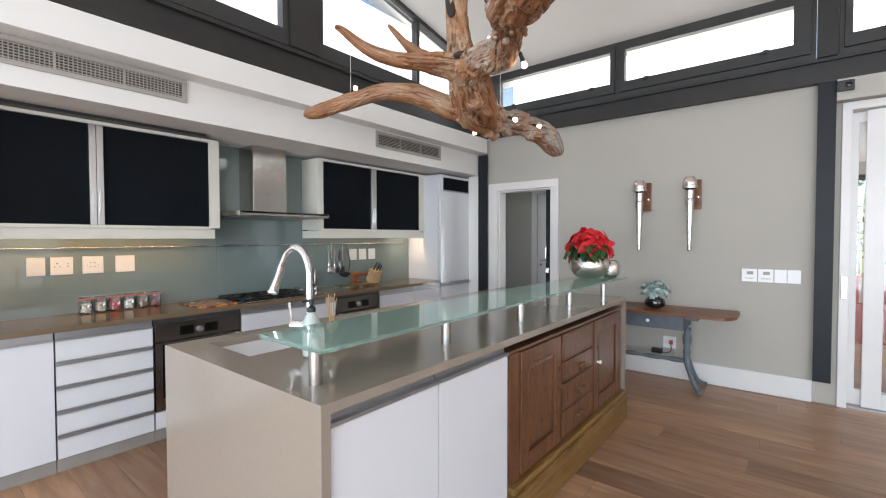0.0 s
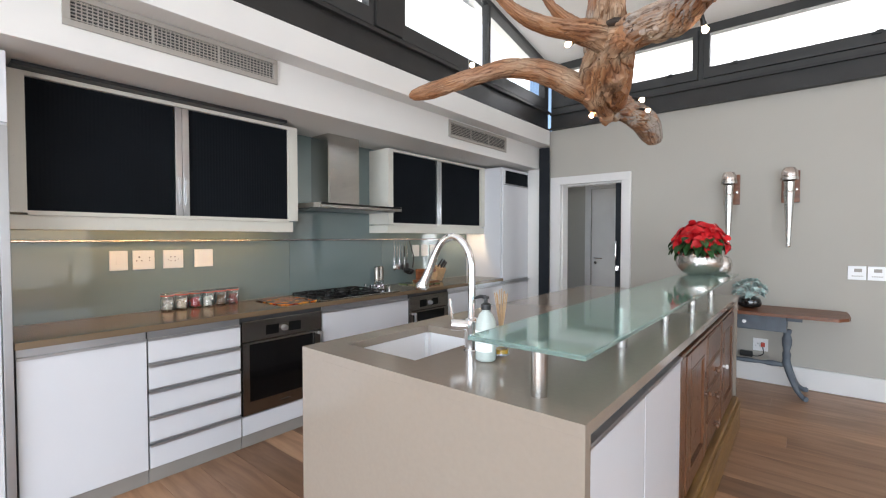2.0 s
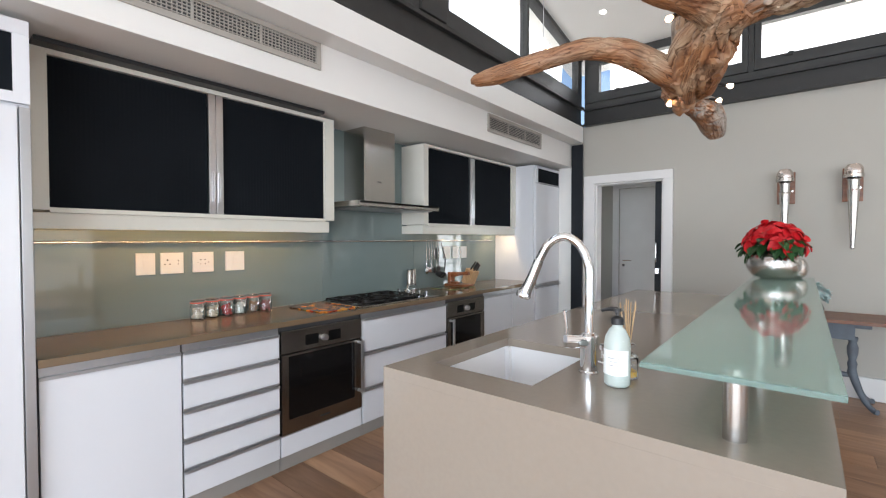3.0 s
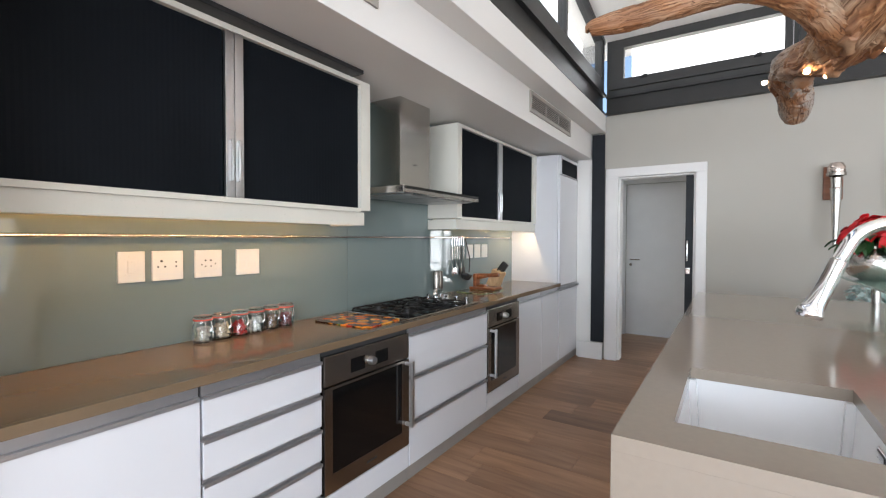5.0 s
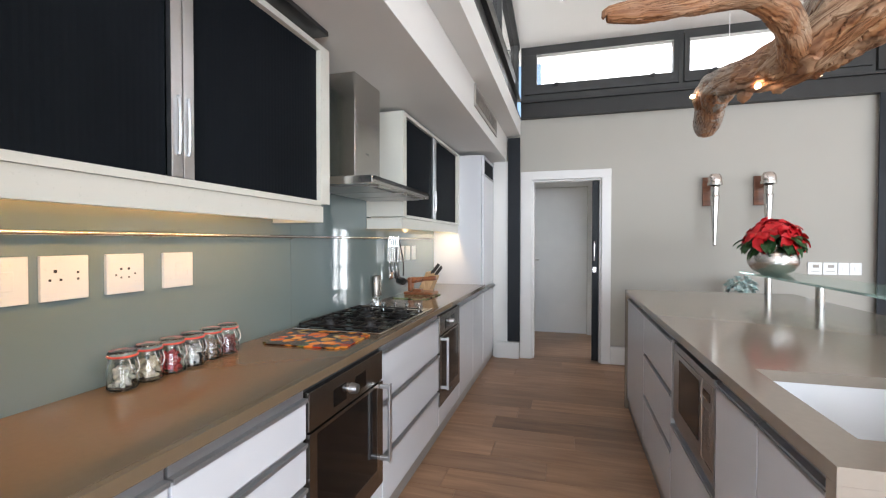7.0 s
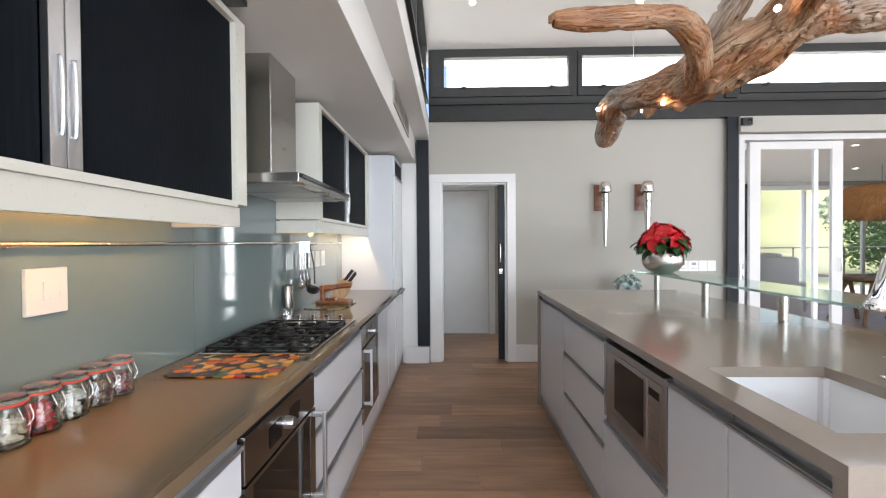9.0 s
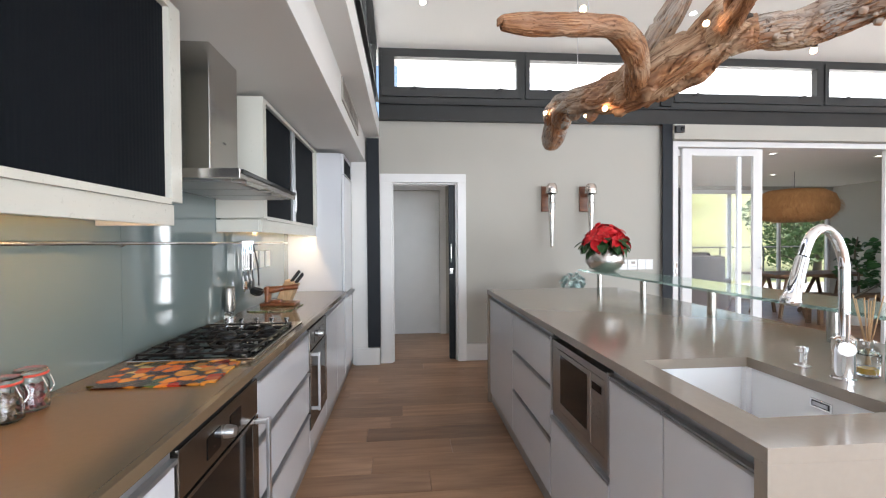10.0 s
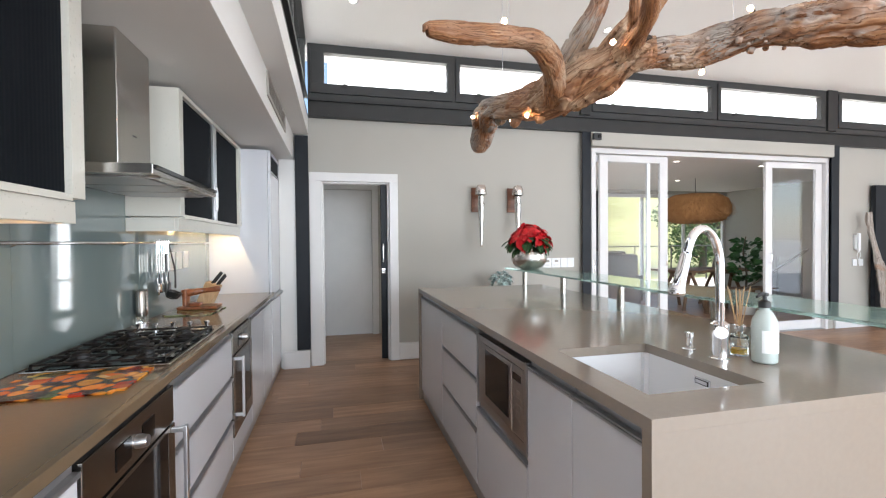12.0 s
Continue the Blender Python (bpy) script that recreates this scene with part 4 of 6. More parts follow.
def vent(y0, y1, z0, z1, panels, kind):
    v = thing("air_vent", (0.15, (y0 + y1) / 2, z0), "grey metal air-conditioning grille in the white bulkhead", "air vent")
    part("vent_frame", boxes([(0.1505, 0.162, y0, y1, z0, z0 + 0.028), (0.1505, 0.162, y0, y1, z1 - 0.028, z1), (0.1505, 0.162, y0, y0 + 0.03, z0 + 0.028, z1 - 0.028), (0.1505, 0.162, y1 - 0.03, y1, z0 + 0.028, z1 - 0.028)], 0.002), VENT, v, "grey metal frame")
    # The bulkhead is solid here; a dark sheet paints the shaded depth.
    part("backing", box(0.1503, 0.1508, y0 + 0.03, y1 - 0.03, z0 + 0.028, z1 - 0.028), GAP, v, "black sheet giving the shade of the void behind the blades")
    w = (y1 - y0 - 0.06) / panels
    for k in range(1, panels):
        part("mullion", box(0.1509, 0.160, y0 + 0.03 + k * w - 0.006, y0 + 0.03 + k * w + 0.006, z0 + 0.028, z1 - 0.028), VENT, v)
    n = 7 if kind == "slats" else 6
    for k in range(n):
        z = z0 + 0.028 + (k + 0.5) * (z1 - z0 - 0.056) / n
        part("slat", box(0.1512, 0.158, y0 + 0.031, y1 - 0.031, z - 0.0022, z + 0.0022), VENT, v)
    if kind == "grid":
        rows = []
        m = int((y1 - y0 - 0.06) / 0.02)
        for k in range(1, m):
            y = y0 + 0.03 + k * (y1 - y0 - 0.06) / m
            rows.append((0.1509, 0.1565, y - 0.0022, y + 0.0022, z0 + 0.028, z1 - 0.028))
        part("upright_blade", boxes(rows), VENT, v, "close-set upright blades", "stuff")


vent(0.43, 1.46, 2.285, 2.435, 3, "grid")
vent(3.165, 4.165, 2.265, 2.425, 3, "slats")

# splashback rail and its utensils
r = thing("utensil_rail", (-0.47, 2.25, 1.335), "thin chrome utensil rail along the glass splashback", "rail")
part("rod", tube([(-0.475, 0.285, 1.335, 0.007), (-0.475, 1.5, 1.335, 0.007), (-0.475, 3.0, 1.335, 0.007), (-0.475, 4.20, 1.335, 0.007)], 10, steps=2), CHROME, r, smooth=True)
for y in (0.40, 1.15, 1.9, 2.7, 3.45, 4.15):
    part("bracket", tube([(-0.506, y, 1.325, 0.006), (-0.490, y, 1.325, 0.006), (-0.475, y, 1.335, 0.0085)], 8, steps=2), CHROME, r, smooth=True)
HEADS = ("spoon", "turner", "fork", "spoon", "ladle", "turner")
for k, kind in enumerate(HEADS):
    y = 3.06 + 0.036 * k
    x = -0.462
    n = {"spoon": "serving_spoon", "turner": "spatula", "fork": "meat_fork", "ladle": "ladle"}[kind]
    u = thing(n, (x, y, 1.05), f"hanging kitchen {n.replace('_', ' ')} with broad steel handle and dark head" if kind != "ladle" else "hanging black nylon ladle on the utensil rail", "utensil")
    part("hook", tube([(-0.470, y, 1.345, 0.002), (-0.458, y, 1.348, 0.002), (x, y, 1.31, 0.002), (x, y, 1.262, 0.002)], 6, steps=3), CHROME, u, smooth=True)
    part("handle", box(x - 0.005, x + 0.005, y - 0.006, y + 0.006, 1.155, 1.268, 0.0025), STAINLESS if k != 4 else BLACK, u)
    part("neck", tube([(x, y, 1.15, 0.004), (x, y, 1.11, 0.003), (x + 0.006, y, 1.08, 0.004)], 6, steps=3), BLACK if k % 2 else CHROME, u)
    if kind == "ladle":
        part("bowl", lathe([(0.0, -0.045), (0.03, -0.035), (0.046, 0.0), (0.043, 0.0), (0.028, -0.030), (0.0, -0.040)], (x + 0.035, y + 0.01, 1.03), 20, turn=Matrix.Rotation(radians(20), 3, "Y")), BLACK, u, smooth=True)
    elif kind == "spoon":
        part("bowl", ellipsoid((x + 0.008, y, 1.055), (0.007, 0.022, 0.032)), BLACK if k else CHROME, u, smooth=True)
    elif kind == "turner":
        part("blade", box(x + 0.002, x + 0.006, y - 0.022, y + 0.022, 1.035, 1.09, 0.002), BLACK if k > 3 else CHROME, u)
    else:
        part("tines", boxes([(x, x + 0.004, y + a - 0.003, y + a + 0.003, 1.03, 1.09) for a in (-0.014, 0, 0.014)]), CHROME, u)
u = thing("ladle", (-0.455, 3.29, 1.02), "large black nylon ladle hanging with curved handle", "utensil")
part("bowl", lathe([(0.0, -0.05), (0.035, -0.038), (0.052, 0.0), (0.048, 0.0), (0.033, -0.033), (0.0, -0.045)], (-0.44, 3.26, 1.02), 22, turn=Matrix.Rotation(radians(15), 3, "Y")), BLACK, u, smooth=True)
part("handle", tube([(-0.470, 3.285, 1.325, 0.003), (-0.462, 3.31, 1.24, 0.005), (-0.455, 3.335, 1.15, 0.006), (-0.445, 3.31, 1.04, 0.006)], 8), BLACK, u, smooth=True)


for ob in list(WORLD_OF):
    if ob.parent is None and ob.name.split(".")[0] in ("utensil_rail", "serving_spoon", "spatula", "meat_fork", "ladle"):
        ob.location.z -= 0.02


def wall_plate(name, at_y, w, z0, z1, holes, label, mat=PLATE):
    p = thing(name, (-0.505, at_y + w / 2, z0), label, "socket" if holes else "switch")
    part("plate", box(-0.5055, -0.495, at_y, at_y + w, z0, z1, 0.002), mat, p)
    if holes:
        for y, z, s in holes:
            part("pin_hole", box(-0.4948, -0.4943, at_y + y - s, at_y + y + s, z0 + z - s, z0 + z + s), BLACK, p, "dark pin hole")
    else:
        part("rocker", box(-0.4952, -0.4925, at_y + w / 2 - 0.014, at_y + w / 2 + 0.014, z0 + 0.035, z1 - 0.035, 0.0015), mat, p)


wall_plate("light_switch", 0.738, 0.092, 1.135, 1.254, None, "square cream switch plate on the glass splashback")
three = lambda a, s=0.0032: [(a - 0.013, 0.055, s), (a + 0.013, 0.055, s), (a, 0.078, s * 1.3)]
wall_plate("double_socket", 0.856, 0.118, 1.135, 1.254, three(0.034) + [(0.09, 0.055, 0.003), (0.09, 0.073, 0.003)], "cream double socket plate with switch on the glass splashback")
wall_plate("double_socket", 1.024, 0.118, 1.135, 1.254, [(0.028, 0.056, 0.0026), (0.044, 0.048, 0.0026), (0.044, 0.074, 0.0034), (0.068, 0.074, 0.0034), (0.068, 0.048, 0.0026), (0.088, 0.058, 0.0026)], "cream socket plate with two outlets on the glass splashback")
wall_plate("light_switch", 1.214, 0.118, 1.135, 1.254, None, "wide cream switch plate above the glass jars")
for y in (3.365, 3.505, 3.645):
    wall_plate("light_switch", y, 0.10, 1.133, 1.254, None, "narrow cream switch plate beside the utensils")

# ---- hob ----
hob = thing("gas_hob", (-0.25, 2.35, TOP), "wide five-burner gas hob with black iron grates and steel rim", "hob")
part("tray", box(-0.475, -0.035, 1.90, 2.785, TOP + 0.0008, TOP + 0.008, 0.003), STAINLESS, hob, "stainless steel rim tray")
part("deck", box(-0.462, -0.050, 1.915, 2.63, TOP + 0.0085, TOP + 0.011), BLACK_GLASS, hob, "glossy black deck")
BURNERS = [(-0.36, 2.05, 0.032), (-0.15, 2.05, 0.024), (-0.255, 2.275, 0.042), (-0.36, 2.50, 0.024), (-0.15, 2.50, 0.032)]
for x, y, rr in BURNERS:
    b = part("burner", lathe([(rr * 1.3, 0), (rr * 1.3, 0.006), (rr, 0.008), (rr, 0.018), (rr * 0.9, 0.020)], (x, y, TOP + 0.0112), 24), BLACK, hob, "dark burner ring", smooth=True)
    part("burner_cap", lathe([(rr * 0.85, 0), (rr * 0.85, 0.006), (rr * 0.7, 0.009), (0, 0.0095)], (x, y, TOP + 0.0315), 24), IRON, b, "black enamel cap", smooth=True)
for y0, y1 in ((1.925, 2.165), (2.17, 2.385), (2.39, 2.625)):
    rows = []
    z0, z1 = TOP + 0.021, TOP + 0.028
    rows += [(-0.455, -0.057, y0, y0 + 0.007, z0, z1), (-0.455, -0.057, y1 - 0.007, y1, z0, z1), (-0.455, -0.446, y0, y1, z0, z1), (-0.066, -0.057, y0, y1, z0, z1)]
    for x in (-0.36, -0.255, -0.15):
        rows.append((x - 0.003, x + 0.003, y0, y0 + 0.085, z0, z1 + 0.003))
        rows.append((x - 0.003, x + 0.003, y1 - 0.085, y1, z0, z1 + 0.003))
    for x0, x1 in ((-0.455, -0.385), (-0.335, -0.275), (-0.235, -0.175), (-0.125, -0.057)):
        rows.append((x0, x1, (y0 + y1) / 2 - 0.003, (y0 + y1) / 2 + 0.003, z0, z1 + 0.003))
    for x in (-0.452, -0.062):
        for y in (y0 + 0.004, y1 - 0.004):
            rows.append((x - 0.005, x + 0.005, y - 0.004, y + 0.004, TOP + 0.0112, z0))
    part("grate", boxes(rows), IRON, hob, "cast iron pan grate")
for k in range(5):
    x = -0.40 + 0.075 * k
    part("knob", lathe([(0.015, 0), (0.015, 0.004), (0.008, 0.008), (0.008, 0.020), (0.013, 0.023), (0.013, 0.034), (0.0, 0.036)], (x, 2.71, TOP + 0.0085), 18), CHROME, hob, "metal control knob", smooth=True)


hob.scale = (1.057, 0.895, 1)
hob.location = (-0.242, 2.308, TOP)


def board(y0, y1, x0, x1, turn, mat, label):
    bm = box(x0, x1, y0, y1, 0, 0.006)
    es = [e for e in bm.edges if abs(e.verts[0].co.z - e.verts[1].co.z) > 0.004]
    bmesh.ops.bevel(bm, geom=es, offset=0.025, segments=4, affect="EDGES")
    c = Vector(((x0 + x1) / 2, (y0 + y1) / 2, 0))
    bmesh.ops.rotate(bm, verts=bm.verts, cent=c, matrix=Matrix.Rotation(radians(turn), 3, "Z"))
    bmesh.ops.translate(bm, verts=bm.verts, vec=(0, 0, TOP + 0.001))
    solid("glass_chopping_board", bm, mat, label, "chopping board")


board(1.598, 1.890, -0.43, -0.050, 2, FRUIT, "glass chopping board printed with oranges and peaches, before the hob")
board(3.10, 3.46, -0.46, -0.18, -3, GREEN_PRINT, "green printed glass chopping board under the knife stand")

# pepper mills
for x, y in ((-0.460, 2.83), (-0.478, 2.895)):
    m = thing("pepper_mill", (x, y, TOP), "tall brushed steel pepper mill behind the hob", "pepper mill", "pepper mills")
    part("body", lathe([(0.026, 0.001), (0.026, 0.035), (0.025, 0.036), (0.025, 0.05)], (x, y, TOP), 24), JAR_GLASS, m, "clear lower chamber", smooth=True)
    part("cap", lathe([(0.0265, 0.051), (0.0265, 0.183), (0.024, 0.190), (0.0, 0.191)], (x, y, TOP), 24), OVEN_STEEL, m, "brushed steel sleeve", smooth=True)
    part("base", lathe([(0.0275, 0.0008), (0.0275, 0.012)], (x, y, TOP), 24), CHROME, m)

# glass jars
PASTA = [((0.72, 0.68, 0.60), "pale shells"), ((0.70, 0.58, 0.42), "beige sticks"), ((0.60, 0.02, 0.02), "red chillies"), ((0.70, 0.70, 0.66), "white sweets"), ((0.22, 0.12, 0.06), "brown spices"), ((0.25, 0.05, 0.05), "dark tea")]
RUBBER = plain("red_rubber_seal", (0.5, 0.06, 0.04), 0.5)
for k, (col, what) in enumerate(PASTA):
    x, y = -0.435 - 0.003 * k, 1.022 + 0.0850 * k
    j = thing("storage_jar", (x, y, TOP), f"small clip-top glass jar with red seal holding {what}", "jar", "row of six clip-top jars")
    part("glass", lathe([(0.030, 0.001), (0.036, 0.006), (0.036, 0.068), (0.031, 0.078), (0.031, 0.088), (0.028, 0.088), (0.028, 0.076), (0.033, 0.066), (0.033, 0.008), (0.0, 0.006)], (x, y, TOP), 24), JAR_GLASS, j, "clear glass body", smooth=True)
    mat = plain("jar_filling", col, 0.6, spread=0.3, scale=80)
    rnd = random.Random(k)
    bm = bmesh.new()
    for n in range(75):
        a, rr, z = rnd.uniform(0, 6.28), rnd.uniform(0, 0.024), rnd.uniform(0.010, 0.060)
        p = Vector((x + rr * math.cos(a), y + rr * math.sin(a), TOP + z))
        d = Vector((rnd.uniform(-1, 1), rnd.uniform(-1, 1), rnd.uniform(-1, 1))).normalized() * 0.008
        tube([(*(p - d), 0.004), (*p, 0.006), (*(p + d), 0.004)], 5, bm=bm, steps=1)
    part("filling", bm, mat, j, f"filling of {what}", "stuff")
    part("seal", lathe([(0.0345, 0.0885), (0.0355, 0.091), (0.0345, 0.0935)], (x, y, TOP), 20), RUBBER, j, "red rubber seal", smooth=True)
    part("lid", lathe([(0.033, 0.094), (0.034, 0.100), (0.030, 0.105), (0.0, 0.106)], (x, y, TOP), 20), JAR_GLASS, j, "glass lid", smooth=True)
    part("wire_clip", tube([(x + 0.036, y + 0.012, TOP + 0.085, 0.0013), (x + 0.046, y + 0.01, TOP + 0.06, 0.0013), (x + 0.042, y, TOP + 0.045, 0.0013), (x + 0.046, y - 0.01, TOP + 0.06, 0.0013), (x + 0.036, y - 0.012, TOP + 0.085, 0.0013)], 5, steps=4), CHROME, j, "wire clip", smooth=True)
    j.scale = (1.1, 1.1, 1.08)

# wooden knife stand
k = thing("wooden_slicer_stand", (-0.33, 3.36, TOP), "reddish brown wooden slicer stand with turned handle on the green board", "kitchen stand")
z = TOP + 0.008
part("base", box(-0.44, -0.20, 3.30, 3.46, z, z + 0.022, 0.008), BROWN_WOOD, k)
part("side", box(-0.41, -0.385, 3.315, 3.40, z + 0.0222, z + 0.135, 0.008), BROWN_WOOD, k)
part("beam", tube([(-0.42, 3.355, z + 0.105, 0.026), (-0.36, 3.36, z + 0.112, 0.024), (-0.28, 3.37, z + 0.122, 0.017), (-0.22, 3.375, z + 0.128, 0.020), (-0.195, 3.378, z + 0.130, 0.017)], 12), BROWN_WOOD, k, "turned beam with rounded end", smooth=True)
part("rivet", boxes([(-0.35, -0.342, 3.334, 3.34, z + 0.105, z + 0.113), (-0.30, -0.292, 3.345, 3.351, z + 0.115, z + 0.123)]), CHROME, k)
part("cradle", box(-0.37, -0.30, 3.31, 3.37, z + 0.0222, z + 0.045, 0.006), BROWN_WOOD, k)
kb = thing("knife_block", (-0.31, 3.55, TOP), "pale beech knife block holding black-handled knives", "knife block")
bm = box(-0.045, 0.045, -0.07, 0.05, 0, 0.15, 0.006)
bmesh.ops.rotate(bm, verts=bm.verts, cent=(0, 0, 0), matrix=Matrix.Rotation(radians(24), 3, "Y"))
bmesh.ops.translate(bm, verts=bm.verts, vec=(-0.335, 3.56, TOP + 0.022))
for v in bm.verts:
    v.co.z = max(v.co.z, TOP + 0.001)
part("block", bm, PALE_WOOD, kb)
for a, b, c in ((-0.02, -0.03, 0.11), (0.008, -0.01, 0.10), (0.012, 0.022, 0.085), (-0.018, 0.015, 0.10)):
    p = Vector((-0.268 + a, 3.555 + b, TOP + 0.148 - a * 0.4))
    d = Matrix.Rotation(radians(38), 3, "Y") @ Vector((0, 0, 1))
    q = p + d * c
    part("knife_handle", tube([(*(p - d * 0.01), 0.006), (*p, 0.007), (*(p + d * c * 0.5), 0.009), (*q, 0.008)], 8, steps=3), BLACK, kb, "black knife handle", smooth=True)

# ---- island ----
ITOP = 0.92
IX0, IX1, IY0, IY1 = 1.236, 2.345, 0.93, 3.733
w = thing("island_worktop", (1.79, 2.33, 0), "taupe engineered-stone island top with waterfall ends down to the floor", "worktop")
part("top", slab_with_hole(IX0, IX1, IY0, IY1, 0.888, ITOP, 1.335, 1.700, 1.065, 1.540), STONE, w, "polished top with sink cut-out")
part("end_panel", box(IX0, IX1, IY0, IY0 + 0.032, 0.001, 0.8878), STONE, w, "waterfall end")
part("end_panel", box(IX0, IX1, IY1 - 0.032, IY1, 0.001, 0.8878), STONE, w, "waterfall end")

s = thing("sink", (1.52, 1.30, 0.70), "white ceramic undermounted sink set in the island", "sink")
bm = bmesh.new()
X0, X1, Y0, Y1, Z0, Z1 = 1.330, 1.705, 1.060, 1.545, 0.715, 0.8870
o = [(X0 - 0.012, Y0 - 0.012), (X1 + 0.012, Y0 - 0.012), (X1 + 0.012, Y1 + 0.012), (X0 - 0.012, Y1 + 0.012)]
i = [(X0, Y0), (X1, Y0), (X1, Y1), (X0, Y1)]
f_ = [(X0 + 0.012, Y0 + 0.012), (X1 - 0.012, Y0 + 0.012), (X1 - 0.012, Y1 - 0.012), (X0 + 0.012, Y1 - 0.012)]
ro, ri = [bm.verts.new((*p, Z1)) for p in o], [bm.verts.new((*p, Z1)) for p in i]
rf, rb = [bm.verts.new((*p, Z0)) for p in f_], [bm.verts.new((*p, Z0 - 0.015)) for p in o]
for k in range(4):
    m = (k + 1) % 4
    bm.faces.new((ro[k], ro[m], ri[m], ri[k]))
    bm.faces.new((ri[k], ri[m], rf[m], rf[k]))
    bm.faces.new((ro[m], ro[k], rb[k], rb[m]))
bm.faces.new(rf)
bm.faces.new(rb[::-1])
bmesh.ops.bevel(bm, geom=[e for e in bm.edges if all(v in rf for v in e.verts)] + [e for e in bm.edges if (e.verts[0] in ri) != (e.verts[1] in ri) and (e.verts[0] in rf or e.verts[1] in rf)], offset=0.02, segments=4, affect="EDGES")
part("basin", bm, CERAMIC, s, smooth=True)
v = part("overflow", box(1.6985, 1.7038, 1.245, 1.309, 0.842, 0.868, 0.002), CHROME, s, "chrome overflow surround")
part("slot", box(1.6975, 1.6984, 1.251, 1.303, 0.847, 0.863), BLACK, v, "dark overflow slot")
part("cover", box(1.6962, 1.6974, 1.255, 1.299, 0.850, 0.860), ALU, v, "pale overflow cover")
part("strainer", lathe([(0.045, 0.0), (0.045, 0.004), (0.03, 0.002), (0.0, 0.006)], (1.52, 1.30, Z0 + 0.0005), 24), CHROME, s, "round steel strainer", smooth=True)


def island_unit(name, x0, x1, y0, y1, label, front_side):
    u = thing(name, ((x0 + x1) / 2, (y0 + y1) / 2, 0), label, "kitchen unit")
    return u


def i_grip(u, y0, y1, z, side, tall=0.026):
    if side < 0:
        rows = [(1.268, 1.278, y0, y1, z, z + tall), (1.250, 1.268, y0, y1, z, z + 0.005), (1.246, 1.251, y0, y1, z - 0.008, z)]
    else:
        rows = [(2.304, 2.314, y0, y1, z, z + tall), (2.314, 2.338, y0, y1, z, z + 0.005), (2.334, 2.339, y0, y1, z - 0.008, z)]
    part("handle_rail", boxes(rows, 0.001), RAIL_ALU, u, "brushed aluminium grip rail")


FA0, FA1 = 1.252, 1.270
for y0, y1, n, lab in ((2.955, 3.695, "base_cabinet", "white lacquered island cabinet with one plain door"), (0.966, 1.290, "base_cabinet", "white lacquered island cabinet below the sink"), (1.292, 1.605, "base_cabinet", "white lacquered island cabinet below the sink")):
    u = island_unit(n, 1.27, 1.77, y0, y1, lab, -1)
    part("body", box(1.272, 1.77, y0, y1, 0.08, 0.66 if y1 < 2 else 0.885), GAP, u)
    part("plinth", box(1.264, 1.76, y0, y1, 0.001, 0.079), PLINTH, u)
    part("door", box(FA0, FA1, y0 + 0.002, y1 - 0.002, 0.085, 0.845, 0.0015), FRONT, u)
    i_grip(u, y0 + 0.002, y1 - 0.002, 0.848, -1)
u = island_unit("drawer_unit", 1.27, 1.77, 2.214, 2.953, "white lacquered island unit of three drawers", -1)
part("body", box(1.272, 1.77, 2.214, 2.953, 0.08, 0.885), GAP, u)
part("plinth", box(1.264, 1.76, 2.214, 2.953, 0.001, 0.079), PLINTH, u)
for z, h in ((0.085, 0.263), (0.371, 0.230), (0.624, 0.221)):
    part("drawer_front", box(FA0, FA1, 2.219, 2.949, z, z + h, 0.0015), FRONT, u)
    i_grip(u, 2.219, 2.949, z + h + 0.003, -1, 0.02)
u = island_unit("appliance_unit", 1.27, 1.77, 1.607, 2.212, "white island unit with flap below the built-in microwave", -1)
part("body", box(1.30, 1.77, 1.607, 2.212, 0.08, 0.885), GAP, u)
part("plinth", box(1.264, 1.76, 1.607, 2.212, 0.001, 0.079), PLINTH, u)
for ya in (1.609, 2.197):
    part("side_filler", box(FA0, 1.30, ya, ya + 0.013, 0.51, 0.86), RAIL_ALU, u, "grey side filler")
part("drawer_front", box(FA0, FA1, 1.61, 2.209, 0.085, 0.475, 0.0015), FRONT, u)
i_grip(u, 1.61, 2.209, 0.478, -1, 0.022)
m = thing("microwave", (1.5, 1.9, 0.51), "built-in stainless microwave with dark window and keypad", "microwave")
part("case", boxes([(1.256, 1.299, 1.628, 2.190, 0.512, 0.545), (1.256, 1.299, 1.628, 2.190, 0.822, 0.85), (1.256, 1.299, 1.628, 1.65, 0.545, 0.822), (1.256, 1.299, 2.115, 2.190, 0.545, 0.822)], 0.002), MID_STEEL, m, "stainless trim surround")
d = part("microwave_door", box(1.254, 1.299, 1.765, 2.113, 0.547, 0.820, 0.003), MID_STEEL, m, "stainless door")
part("microwave_window", box(1.2525, 1.2538, 1.792, 2.080, 0.585, 0.800), BLACK_GLASS, d, "dark glass window")
c = part("control_panel", box(1.256, 1.299, 1.652, 1.762, 0.547, 0.820, 0.002), MID_STEEL, m)
part("display", box(1.2545, 1.2558, 1.672, 1.752, 0.762, 0.79), BLACK_GLASS, c)
for a in range(3):
    for b in range(5):
        part("button", box(1.2545, 1.2558, 1.674 + a * 0.028, 1.694 + a * 0.028, 0.60 + b * 0.028, 0.616 + b * 0.028), MID_STEEL, c)

